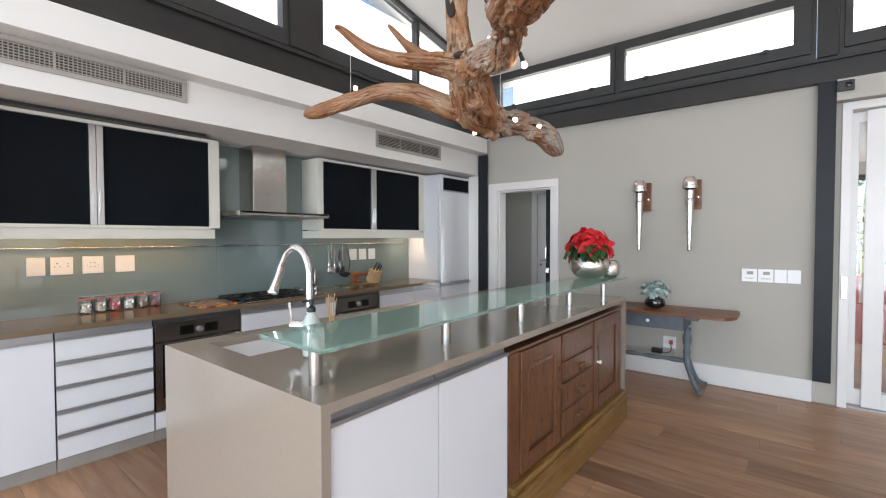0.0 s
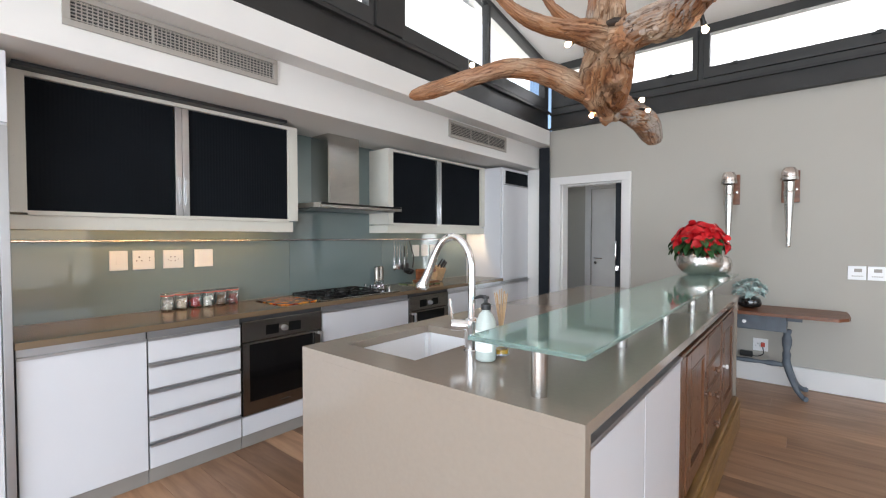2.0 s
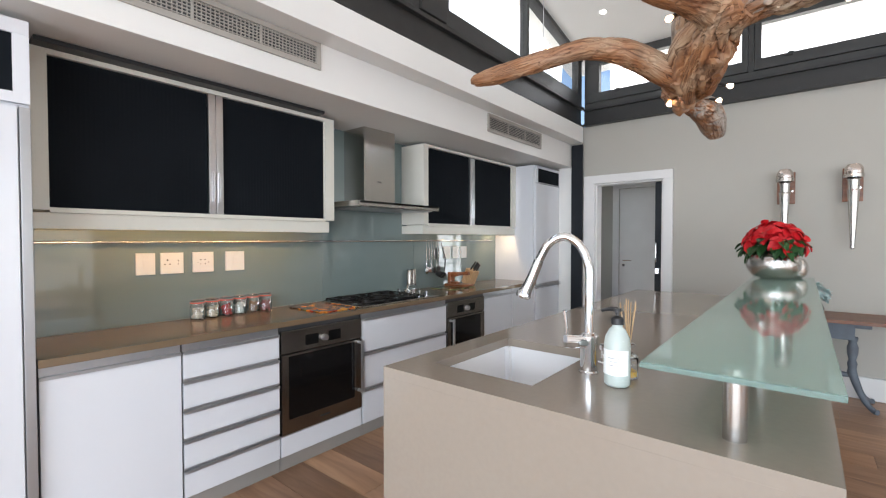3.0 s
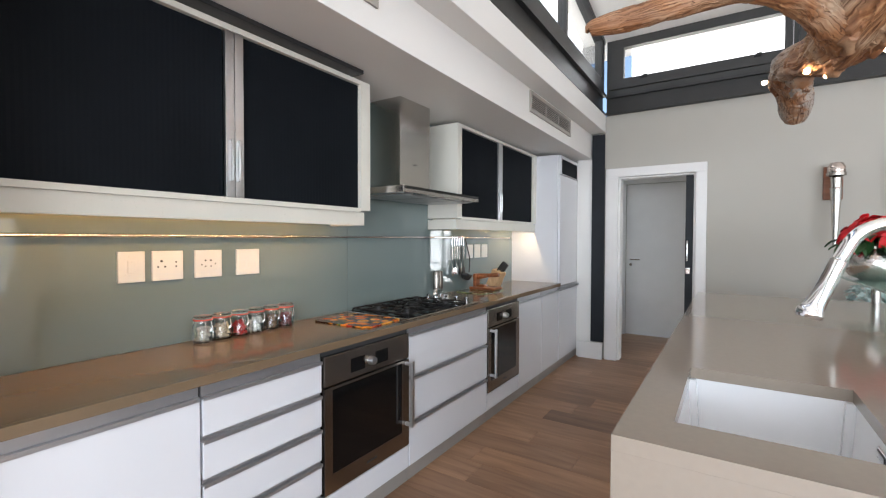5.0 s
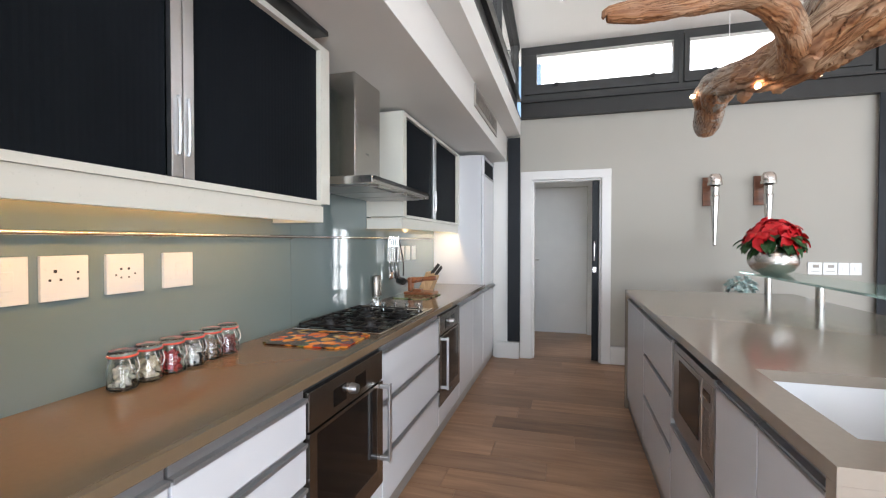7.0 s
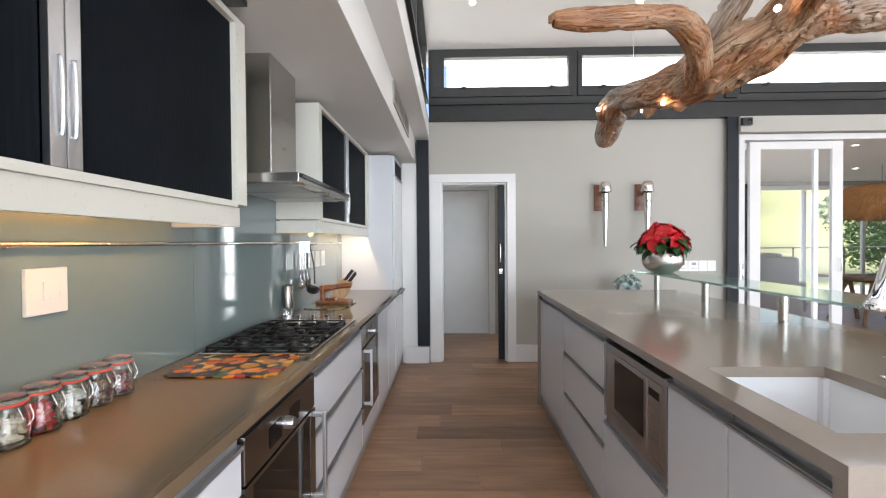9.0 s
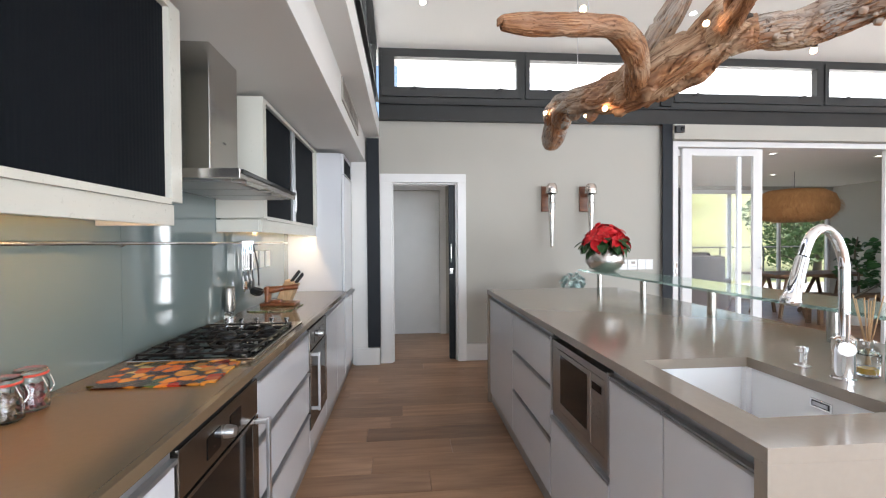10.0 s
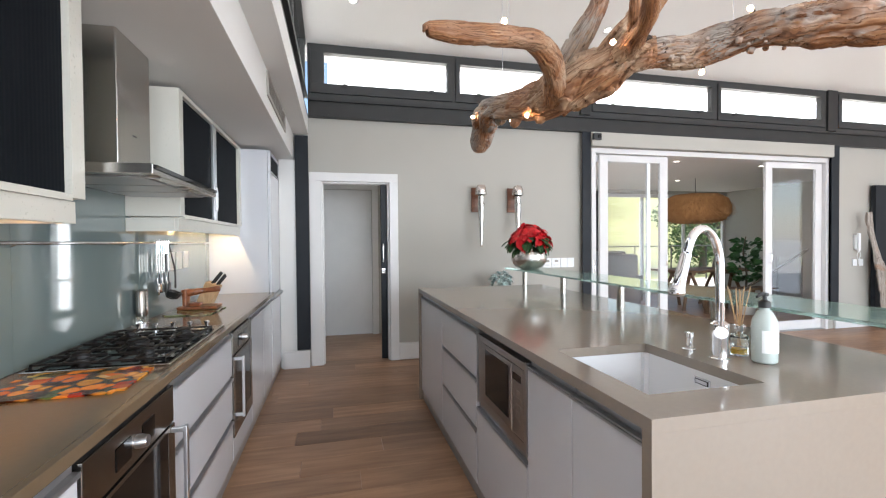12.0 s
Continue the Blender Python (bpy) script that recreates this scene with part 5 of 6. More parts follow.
for y0, y1 in ((0.966, 1.456), (1.458, 1.960)):
    u = island_unit("base_cabinet", 1.9, 2.33, y0, y1, "white lacquered island cabinet door under the bar shelf", 1)
    part("body", box(1.80, 2.312, y0, y1, 0.08, 0.66 if y1 < 1.6 else 0.885), GAP, u)
    part("plinth", box(1.80, 2.28, y0, y1, 0.001, 0.079), PLINTH, u)
    part("door", box(2.314, 2.332, y0 + 0.002, y1 - 0.002, 0.02, 0.845, 0.0015), FRONT, u)
    i_grip(u, y0 + 0.002, y1 - 0.002, 0.850, 1)

# antique cabinet built into the island
a = thing("wooden_sideboard", (2.1, 2.83, 0), "old dark polished wooden sideboard built into the island", "sideboard")
AX = 2.327
part("body", boxes([(1.80, AX - 0.02, 1.972, 3.655, 0.216, 0.834)], 0.003), OLD_WOOD, a)
part("top_edge", box(1.80, AX + 0.006, 1.966, 3.690, 0.835, 0.852, 0.006), OLD_WOOD, a, "dark moulded top edge")
part("plinth", boxes([(1.80, AX + 0.048, 1.970, 3.685, 0.001, 0.180), (1.80, AX + 0.034, 1.974, 3.68, 0.181, 0.215)], 0.006), OLD_PLINTH, a, "golden brown moulded plinth")
part("corner_post", box(AX - 0.019, AX + 0.004, 1.975, 2.075, 0.217, 0.833, 0.004), OLD_WOOD, a)
part("corner_post", box(AX - 0.019, AX + 0.004, 3.60, 3.655, 0.217, 0.833, 0.004), OLD_WOOD, a)


def panel_door(y0, y1, knob_y, porcelain):
    x = AX - 0.018
    d = part("door", boxes([(x, AX + 0.008, y0, y0 + 0.075, 0.225, 0.828), (x, AX + 0.008, y1 - 0.075, y1, 0.225, 0.828), (x, AX + 0.008, y0 + 0.075, y1 - 0.075, 0.225, 0.31), (x, AX + 0.008, y0 + 0.075, y1 - 0.075, 0.75, 0.828)], 0.003), OLD_WOOD, a, "framed door")
    bm = box(x, x + 0.012, y0 + 0.078, y1 - 0.078, 0.313, 0.747)
    top = max(bm.faces, key=lambda f: f.calc_center_median().x)
    got = bmesh.ops.inset_region(bm, faces=[top], thickness=0.03)
    for v in top.verts:
        v.co.x += 0.008
    part("door_panel", bm, OLD_WOOD, d, "raised fielded panel")
    part("door_bead", boxes([(AX, AX + 0.011, y0 + 0.071, y0 + 0.079, 0.306, 0.754), (AX, AX + 0.011, y1 - 0.079, y1 - 0.071, 0.306, 0.754), (AX, AX + 0.011, y0 + 0.079, y1 - 0.079, 0.306, 0.314), (AX, AX + 0.011, y0 + 0.079, y1 - 0.079, 0.746, 0.754)]), OLD_WOOD, d, "worn lighter bead")
    part("knob", lathe([(0.008, 0), (0.006, 0.012), (0.014, 0.018), (0.013, 0.028), (0.0, 0.031)], (AX + 0.008, knob_y, 0.55), 16, turn=Matrix.Rotation(radians(90), 3, "Y")), CERAMIC if porcelain else OLD_WOOD, d, "white porcelain knob" if porcelain else "turned wooden knob", smooth=True)
    if not porcelain:
        part("keyhole_plate", box(AX + 0.008, AX + 0.010, knob_y - 0.006, knob_y + 0.006, 0.63, 0.66, 0.001), IRON, d)
    else:
        part("keyhole_plate", box(AX + 0.008, AX + 0.010, knob_y - 0.006, knob_y + 0.006, 0.63, 0.66, 0.001), IRON, d)


panel_door(2.085, 2.545, 2.52, False)
panel_door(3.085, 3.595, 3.13, True)
for z0, z1, kn in ((0.226, 0.380, True), (0.387, 0.540, True), (0.547, 0.665, True), (0.672, 0.828, False)):
    dr = part("drawer_front", box(AX - 0.018, AX + 0.006, 2.575, 3.055, z0, z1, 0.004), OLD_WOOD, a, "dark drawer front")
    part("drawer_bead", boxes([(AX + 0.006, AX + 0.009, 2.59, 3.04, z0 + 0.008, z0 + 0.013), (AX + 0.006, AX + 0.009, 2.59, 3.04, z1 - 0.013, z1 - 0.008), (AX + 0.006, AX + 0.009, 2.59, 2.595, z0 + 0.013, z1 - 0.013), (AX + 0.006, AX + 0.009, 3.035, 3.04, z0 + 0.013, z1 - 0.013)]), OLD_WOOD, dr)
    if kn:
        for y in (2.79, 2.84):
            part("knob", lathe([(0.007, 0), (0.006, 0.012), (0.016, 0.018), (0.014, 0.030), (0.0, 0.033)], (AX + 0.006, y, (z0 + z1) / 2), 16, turn=Matrix.Rotation(radians(90), 3, "Y")), OLD_WOOD, dr, "turned wooden knob", smooth=True)

# glass bar shelf
g = thing("glass_bar_shelf", (2.18, 2.35, ITOP), "long greenish glass bar shelf on steel posts above the island", "bar shelf")
part("glass_panel", box(2.02, 2.345, 0.93, 3.764, 1.062, 1.075, 0.002), SHELF_GLASS, g, "greenish glass panel")
for y in (1.03, 1.695, 2.36, 3.03, 3.703):
    p = part("post", lathe([(0.022, 0.001), (0.022, 0.130)], (2.18, y, ITOP), 24), STAINLESS, g, "round brushed steel post", smooth=True)
    part("disc", lathe([(0.026, 0.1305), (0.026, 0.1395)], (2.18, y, ITOP), 24), CHROME, p, "steel fixing disc")

# tap and the things beside it
FX, FY = 1.777, 1.285
f = thing("kitchen_tap", (FX, FY, ITOP), "tall chrome swan-neck tap with pull-out head", "tap")
part("base", lathe([(0.030, 0.001), (0.030, 0.006), (0.026, 0.010), (0.026, 0.075), (0.028, 0.082), (0.028, 0.115), (0.016, 0.125)], (FX, FY, ITOP), 28), CHROME, f, "round base", smooth=True)
part("neck", tube([(FX, FY, 1.03, 0.0135), (FX, FY, 1.18, 0.0135), (FX - 0.004, FY, 1.255, 0.0135), (FX - 0.032, FY - 0.004, 1.315, 0.0135), (FX - 0.078, FY - 0.012, 1.340, 0.0135), (FX - 0.125, FY - 0.022, 1.318, 0.0135), (FX - 0.155, FY - 0.030, 1.265, 0.0135)], 16), CHROME, f, "swan neck", smooth=True)
part("spray_head", tube([(FX - 0.156, FY - 0.030, 1.262, 0.016), (FX - 0.178, FY - 0.036, 1.205, 0.017), (FX - 0.196, FY - 0.042, 1.165, 0.020), (FX - 0.203, FY - 0.044, 1.150, 0.025), (FX - 0.206, FY - 0.045, 1.140, 0.022)], 16), CHROME, f, "pull-out spray head", smooth=True)
part("mixer_body", tube([(FX + 0.005, FY, 1.015, 0.022), (FX - 0.03, FY - 0.035, 1.018, 0.021), (FX - 0.052, FY - 0.056, 1.020, 0.019)], 16, steps=3), CHROME, f, "side mixer barrel", smooth=True)
part("lever", tube([(FX - 0.048, FY - 0.052, 1.03, 0.004), (FX - 0.050, FY - 0.056, 1.07, 0.0045), (FX - 0.054, FY - 0.060, 1.115, 0.0055)], 10), CHROME, f, "thin lever", smooth=True)
a = thing("sink_push_button", (1.779, 1.415, ITOP), "small chrome push button behind the sink", "push button")
part("collar", lathe([(0.022, 0.001), (0.022, 0.005), (0.012, 0.008)], (1.779, 1.415, ITOP), 20), CHROME, a, smooth=True)
part("button", lathe([(0.0115, 0.008), (0.0115, 0.045), (0.016, 0.048), (0.016, 0.062), (0.0, 0.064)], (1.779, 1.415, ITOP), 20), CHROME, a, smooth=True)

SOAP = plain("milky_white_lotion_bottle", (0.50, 0.56, 0.53), 0.25, spread=0.01, bump=0.0)
PAPER = plain("pale_paper_label", (0.86, 0.88, 0.86), 0.6, spread=0.01)
SX, SY = 1.882, 1.222
b = thing("soap_dispenser", (SX, SY, ITOP), "white pump bottle of lotion with pale label beside the tap", "soap bottle")
part("bottle", lathe([(0.030, 0.001), (0.035, 0.006), (0.036, 0.11), (0.033, 0.135), (0.022, 0.158), (0.014, 0.166), (0.014, 0.172)], (SX, SY, ITOP), 28), SOAP, b, smooth=True)
bm = bmesh.new()
ring = [[bm.verts.new((SX + 0.0367 * math.cos(t_), SY + 0.0367 * math.sin(t_), ITOP + z)) for t_ in np.linspace(radians(-150), radians(-20), 14)] for z in (0.035, 0.105)]
for n in range(13):
    bm.faces.new((ring[0][n], ring[0][n + 1], ring[1][n + 1], ring[1][n]))
lab = part("label", bm, PAPER, b, "pale paper label", smooth=True)
bm = bmesh.new()
for z, a0, a1 in ((0.082, -110, -62), (0.072, -104, -70), (0.062, -108, -66)):
    rr = [[bm.verts.new((SX + 0.0370 * math.cos(t_), SY + 0.0370 * math.sin(t_), ITOP + z + dz)) for t_ in np.linspace(radians(a0), radians(a1), 5)] for dz in (0, 0.0022)]
    for n in range(4):
        bm.faces.new((rr[0][n], rr[0][n + 1], rr[1][n + 1], rr[1][n]))
part("lettering", bm, RAIL_ALU, lab, "unreadable fine lettering as grey bars")
p = part("pump", lathe([(0.017, 0.1725), (0.017, 0.190), (0.010, 0.195), (0.006, 0.197), (0.006, 0.207), (0.011, 0.209), (0.011, 0.218), (0.0, 0.220)], (SX, SY, ITOP), 20), BLACK, b, "black pump collar", smooth=True)
part("spout", tube([(SX, SY, ITOP + 0.214, 0.007), (SX - 0.02, SY - 0.004, ITOP + 0.215, 0.006), (SX - 0.042, SY - 0.01, ITOP + 0.208, 0.004)], 8), BLACK, p, smooth=True)

OIL = plain("amber_scent_oil", (0.75, 0.42, 0.03), 0.15, bump=0.0)
DX, DY = 1.885, 1.315
d = thing("reed_diffuser", (DX, DY, ITOP), "glass reed diffuser with amber oil and pale sticks", "diffuser")
part("bottle", lathe([(0.026, 0.001), (0.028, 0.004), (0.028, 0.062), (0.024, 0.068), (0.012, 0.072), (0.012, 0.080), (0.009, 0.080), (0.009, 0.070), (0.025, 0.060), (0.025, 0.006), (0.0, 0.005)], (DX, DY, ITOP), 24), JAR_GLASS, d, "clear glass bottle", smooth=True)
part("oil", lathe([(0.0, 0.0065), (0.0235, 0.007), (0.0235, 0.022), (0.0, 0.0225)], (DX, DY, ITOP), 20), OIL, d, "amber oil")
part("collar", lathe([(0.018, 0.0805), (0.020, 0.084), (0.020, 0.100), (0.012, 0.103), (0.010, 0.103), (0.010, 0.081)], (DX, DY, ITOP), 20), CHROME, d, "silver collar", smooth=True)
rnd = random.Random(4)
for k in range(9):
    a_ = k * 0.7
    o = rnd.uniform(0.012, 0.036)
    part("reed", tube([(DX - 0.006 * math.cos(a_), DY - 0.006 * math.sin(a_), ITOP + 0.03, 0.0017), (DX + 0.3 * o * math.cos(a_), DY + 0.3 * o * math.sin(a_), ITOP + 0.11, 0.0017), (DX + o * math.cos(a_), DY + o * math.sin(a_), ITOP + 0.225 + rnd.uniform(-0.01, 0.01), 0.0017)], 6, steps=2), PALE_WOOD, d, "pale reed stick")


# ---- plants in hammered bowls on the shelf ----
def leaf(bm, at, way, up, length, width, cup=0.15):
    way = way.normalized()
    side = way.cross(up).normalized()
    nrm = side.cross(way)
    rows = []
    for s, ww, dz in ((0.0, 0.12, 0), (0.3, 0.85, 0.10), (0.6, 1.0, 0.10), (0.85, 0.5, 0.0), (1.0, 0.02, -0.10)):
        c = at + way * length * s + nrm * length * dz * cup * 6
        rows.append([bm.verts.new(c + side * width * 0.5 * ww * q + nrm * (abs(q) * width * 0.15)) for q in (-1, 0, 1)])
    for a, b in zip(rows, rows[1:]):
        for k in range(2):
            bm.faces.new((a[k], a[k + 1], b[k + 1], b[k]))


def poinsettia(x, y, z, r, h, size, label):
    pot = thing("potted_poinsettia", (x, y, z), label, "potted plant")
    prof = [(r * 0.45, 0.001), (r * 0.75, h * 0.10), (r * 0.97, h * 0.33), (r, h * 0.5), (r * 0.93, h * 0.72), (r * 0.72, h * 0.92), (r * 0.66, h * 0.96), (r * 0.70, h), (r * 0.66, h), (r * 0.62, h * 0.95), (r * 0.62, h * 0.85)]
    part("bowl", lathe(prof, (x, y, z), 36), HAMMERED, pot, "hammered silver bowl", smooth=True)
    part("soil", lathe([(r * 0.61, h * 0.86), (0.0, h * 0.87)], (x, y, z), 20), IRON, pot, "dark soil")
    rnd = random.Random(int(x * 100))
    green, red, stem = bmesh.new(), bmesh.new(), bmesh.new()
    yellow = bmesh.new()
    top = z + h
    for k in range(int(14 * size)):
        a, q = k * 2.4, math.sqrt((k + 0.5) / 14 / size)
        c = Vector((x + math.cos(a) * q * r * 0.98, y + math.sin(a) * q * r * 0.98, top + 0.050 + (1 - q * q) * 0.070 + rnd.uniform(-0.03, 0.03)))
        tube([(x + math.cos(a) * q * r * 0.4, y + math.sin(a) * q * r * 0.4, top - 0.03, 0.003), (c.x, c.y, c.z, 0.002)], 5, bm=stem, steps=1)
        out = Vector((math.cos(a) * q * 1.1, math.sin(a) * q * 1.1, 0.75)).normalized()
        s0 = out.orthogonal().normalized()
        s1 = out.cross(s0)
        for ring, n, tilt, ln in ((0, 5, -0.25, 0.112), (1, 4, 0.25, 0.075)):
            for j in range(n):
                b = 6.283 * (j + 0.5 * ring) / n + rnd.uniform(-0.25, 0.25)
                way = (s0 * math.cos(b) + s1 * math.sin(b)) + out * (tilt + rnd.uniform(-0.25, 0.2))
                leaf(red, c + out * 0.004 * ring, way, out, ln * rnd.uniform(0.7, 1.15), ln * 0.62)
        for j in range(4):
            ellipsoid(c + out * 0.010 + (s0 * math.cos(j * 1.6) + s1 * math.sin(j * 1.6)) * 0.004, (0.0025, 0.0025, 0.003), yellow, 1)
    for k in range(int(60 * size)):
        a, q = rnd.uniform(0, 6.283), rnd.uniform(0.6, 1.0)
        c = Vector((x + math.cos(a) * q * r * 0.85, y + math.sin(a) * q * r * 0.85, top + rnd.uniform(-0.01, 0.06)))
        way = Vector((math.cos(a + rnd.uniform(-0.5, 0.5)), math.sin(a + rnd.uniform(-0.5, 0.5)), rnd.uniform(-1.6, 0.0)))
        leaf(green, c, way, Vector((0, 0, 1)), rnd.uniform(0.08, 0.125), rnd.uniform(0.045, 0.065))
    part("stems", stem, GREEN_LEAF, pot)
    part("leaves", green, GREEN_LEAF, pot, "dark green leaves", "stuff", True)
    part("red_bract", red, RED_LEAF, pot, "vivid red bracts", "stuff", True)
    part("flower_bud", yellow, PALE_WOOD, pot, "tiny yellow flower buds", "stuff")


poinsettia(2.135, 3.515, 1.0755, 0.148, 0.195, 1.0, "red poinsettia in a round hammered silver bowl on the glass shelf")
pot2 = thing("hammered_bowl", (2.235, 3.685, 1.0755), "smaller round hammered silver bowl behind the poinsettia", "bowl")
rr, hh = 0.082, 0.125
part("bowl", lathe([(rr * 0.5, 0.001), (rr * 0.85, hh * 0.15), (rr, hh * 0.5), (rr * 0.9, hh * 0.8), (rr * 0.7, hh), (rr * 0.66, hh), (rr * 0.85, hh * 0.78), (rr * 0.93, hh * 0.5), (rr * 0.5, hh * 0.08), (0.0, hh * 0.07)], (2.235, 3.685, 1.0755), 30), HAMMERED, pot2, smooth=True)

# ---- things on and at the grey wall ----
SILVER = plain("polished_pewter", (0.58, 0.56, 0.53), 0.22, 1.0, spread=0.1, bump=0.1)
COPPER = plain("silvery_rose_glass", (0.60, 0.52, 0.47), 0.18, 0.8)
for x in (2.122, 2.562):
    s = thing("torch_sconce", (x + 0.035, 4.99, 1.65), "pewter torch-shaped wall sconce on a red-brown wooden plaque", "wall sconce", "pair of torch sconces")
    part("plaque", box(x - 0.03, x + 0.10, 4.975, 4.998, 1.645, 1.928, 0.005), RED_WOOD, s, "red-brown wooden plaque")
    y = 4.812
    part("torch", lathe([(0.014, 0.0), (0.018, 0.012), (0.015, 0.025), (0.038, 0.46), (0.042, 0.48), (0.034, 0.485), (0.037, 0.56), (0.046, 0.565)], (x + 0.03, y, 1.252), 24), SILVER, s, "tapering pewter torch", smooth=True)
    part("ring", lathe([(0.046, 0), (0.064, 0.004), (0.064, 0.030), (0.046, 0.034), (0.046, 0.0)], (x + 0.03, y, 1.825), 28), SILVER, s, "thick pewter ring", smooth=True)
    part("glass_cup", lathe([(0.050, 0.0), (0.060, 0.03), (0.058, 0.070), (0.040, 0.100), (0.0, 0.108)], (x + 0.03, y, 1.835), 20), COPPER, s, "silvery glass knob", smooth=True)
    part("arm", tube([(x + 0.05, 4.975, 1.82, 0.016), (x + 0.040, 4.92, 1.82, 0.016), (x + 0.032, 4.86, 1.835, 0.020)], 12, steps=3), SILVER, s, smooth=True)
    part("bolt", lathe([(0.012, 0), (0.012, 0.018), (0.0, 0.02)], (x + 0.075, 4.975, 1.76), 14, turn=Matrix.Rotation(radians(90), 3, "X")), SILVER, s, smooth=True)


def end_plate(name, x0, x1, z0, z1, what, label):
    p = thing(name, ((x0 + x1) / 2, 4.998, z0), label, "switch" if what != "socket" else "socket")
    body = part("plate", box(x0, x1, 4.986, 4.9985, z0, z1, 0.002), PLATE_WHITE, p)
    cx, cz = (x0 + x1) / 2, (z0 + z1) / 2
    if what == "thermostat":
        part("display", box(cx - 0.018, cx + 0.03, 4.984, 4.9858, cz + 0.008, cz + 0.036), VENT, p, "grey display")
        part("button", boxes([(cx - 0.03 + k * 0.014, cx - 0.022 + k * 0.014, 4.9845, 4.9858, cz - 0.03, cz - 0.022) for k in range(5)]), VENT, p)
    elif what == "rocker":
        part("rocker", box(cx - 0.012, cx + 0.012, 4.982, 4.9858, cz - 0.018, cz + 0.018, 0.001), PLATE_WHITE, p)
    else:
        for a, b in ((-0.02, 0.01), (-0.035, -0.01), (-0.005, -0.012)):
            part("pin_hole", box(cx + a - 0.003, cx + a + 0.003, 4.9852, 4.9858, cz + b - 0.003, cz + b + 0.003), BLACK, p)


end_plate("thermostat", 2.985, 3.098, 0.983, 1.097, "thermostat", "white wall thermostat with small grey display")
end_plate("thermostat", 3.106, 3.215, 0.983, 1.097, "thermostat", "white wall thermostat with small grey display")
end_plate("light_switch", 3.222, 3.308, 0.983, 1.097, "rocker", "white light switch on the grey wall")
end_plate("light_switch", 3.312, 3.402, 0.983, 1.097, "rocker", "white light switch on the grey wall")
end_plate("wall_socket", 2.345, 2.458, 0.283, 0.398, "socket", "white wall socket above the skirting under the table")
pl = thing("power_adaptor", (2.30, 4.96, 0.24), "black power adaptor on its cable hanging from the wall socket", "power adaptor")
part("plug", boxes([(2.405, 2.435, 4.955, 4.985, 0.325, 0.365)], 0.006), RUBBER, pl, "dark red plug")
part("cable", tube([(2.42, 4.955, 0.33, 0.004), (2.425, 4.94, 0.27, 0.004), (2.38, 4.94, 0.24, 0.004), (2.33, 4.95, 0.245, 0.004)], 8), BLACK, pl, smooth=True)
part("cable", tube([(2.36, 4.96, 0.235, 0.0025), (2.42, 4.955, 0.188, 0.0025), (2.47, 4.96, 0.215, 0.0025), (2.455, 4.975, 0.27, 0.0025)], 6), RAIL_ALU, pl, "thin grey cable", smooth=True)
part("adaptor_body", box(2.245, 2.345, 4.945, 4.985, 0.222, 0.275, 0.008), BLACK, pl)
for x in (7.93, 8.05):
    end_plate("light_switch", x, x + 0.085, 0.90, 1.0, "rocker", "white light switch under the intercom")
ic = thing("intercom", (7.98, 4.99, 1.15), "white wall intercom handset with coiled cord", "intercom")
part("cradle", box(7.95, 8.05, 4.965, 4.998, 1.14, 1.36, 0.006), PLATE_WHITE, ic)
part("handset", boxes([(7.962, 8.008, 4.93, 4.964, 1.12, 1.38)], 0.012), PLATE_WHITE, ic)
part("cord", tube([(7.985, 4.95, 1.12, 0.004), (7.96, 4.95, 1.05, 0.004), (8.0, 4.96, 0.99, 0.004), (8.04, 4.96, 1.06, 0.004), (8.03, 4.975, 1.14, 0.004)], 8), PLATE_WHITE, ic, smooth=True)
solid("dark_door_panel", box(8.24, 9.6, 4.90, 4.962, 0.003, 2.08, 0.003), COLUMN, "tall dark grey panel against the grey wall", "panel")
bm = tube([(8.27, 4.80, 0.02, 0.05), (8.27, 4.80, 0.30, 0.045), (8.26, 4.80, 0.55, 0.065), (8.24, 4.81, 0.80, 0.078), (8.18, 4.82, 0.95, 0.060), (8.13, 4.83, 1.12, 0.045), (8.08, 4.85, 1.32, 0.042), (8.03, 4.86, 1.52, 0.058), (8.02, 4.86, 1.68, 0.055)], 16, lump=0.2, rough=0.2)
bmesh.ops.scale(bm, vec=(1, 0.55, 1), space=Matrix.Translation((-8.2, -4.83, 0)), verts=bm.verts)
solid("driftwood_plank", bm, DRIFTWOOD, "upright gnarled driftwood board leaning on the wall", "driftwood", smooth=True)

# side table
t = thing("side_table", (2.31, 4.75, 0), "narrow side table with red-brown top and slate-grey pedestal legs", "side table")
bm = bmesh.new()
TZ0, TZ1 = 0.690, 0.715
out = []
for s, xc in ((1, 2.86), (-1, 1.76)):
    for x, y in ((0.0, 4.44), (0.055, 4.45), (0.075, 4.48), (0.115, 4.53), (0.13, 4.60), (0.13, 4.84), (0.12, 4.93), (0.08, 4.955)):
        out.append((xc + s * x, y, s))
right = [(x, y) for x, y, s in out if s > 0]
left = [(x, y) for x, y, s in out if s < 0][::-1]
lo = [bm.verts.new((x, y, TZ0)) for x, y in right + left]
hi = [bm.verts.new((x, y, TZ1)) for x, y in right + left]
bm.faces.new(hi)
bm.faces.new(lo[::-1])
for k in range(len(lo)):
    bm.faces.new((lo[k], lo[(k + 1) % len(lo)], hi[(k + 1) % len(lo)], hi[k]))
part("tabletop", bm, RED_WOOD, t, "red-brown top with shaped ends")
part("apron", boxes([(2.02, 2.60, 4.53, 4.90, 0.555, 0.689)], 0.004), GREY_PAINT, t, "grey painted apron")
part("drawer_front", box(2.16, 2.47, 4.518, 4.529, 0.568, 0.678, 0.003), GREY_PAINT, t)
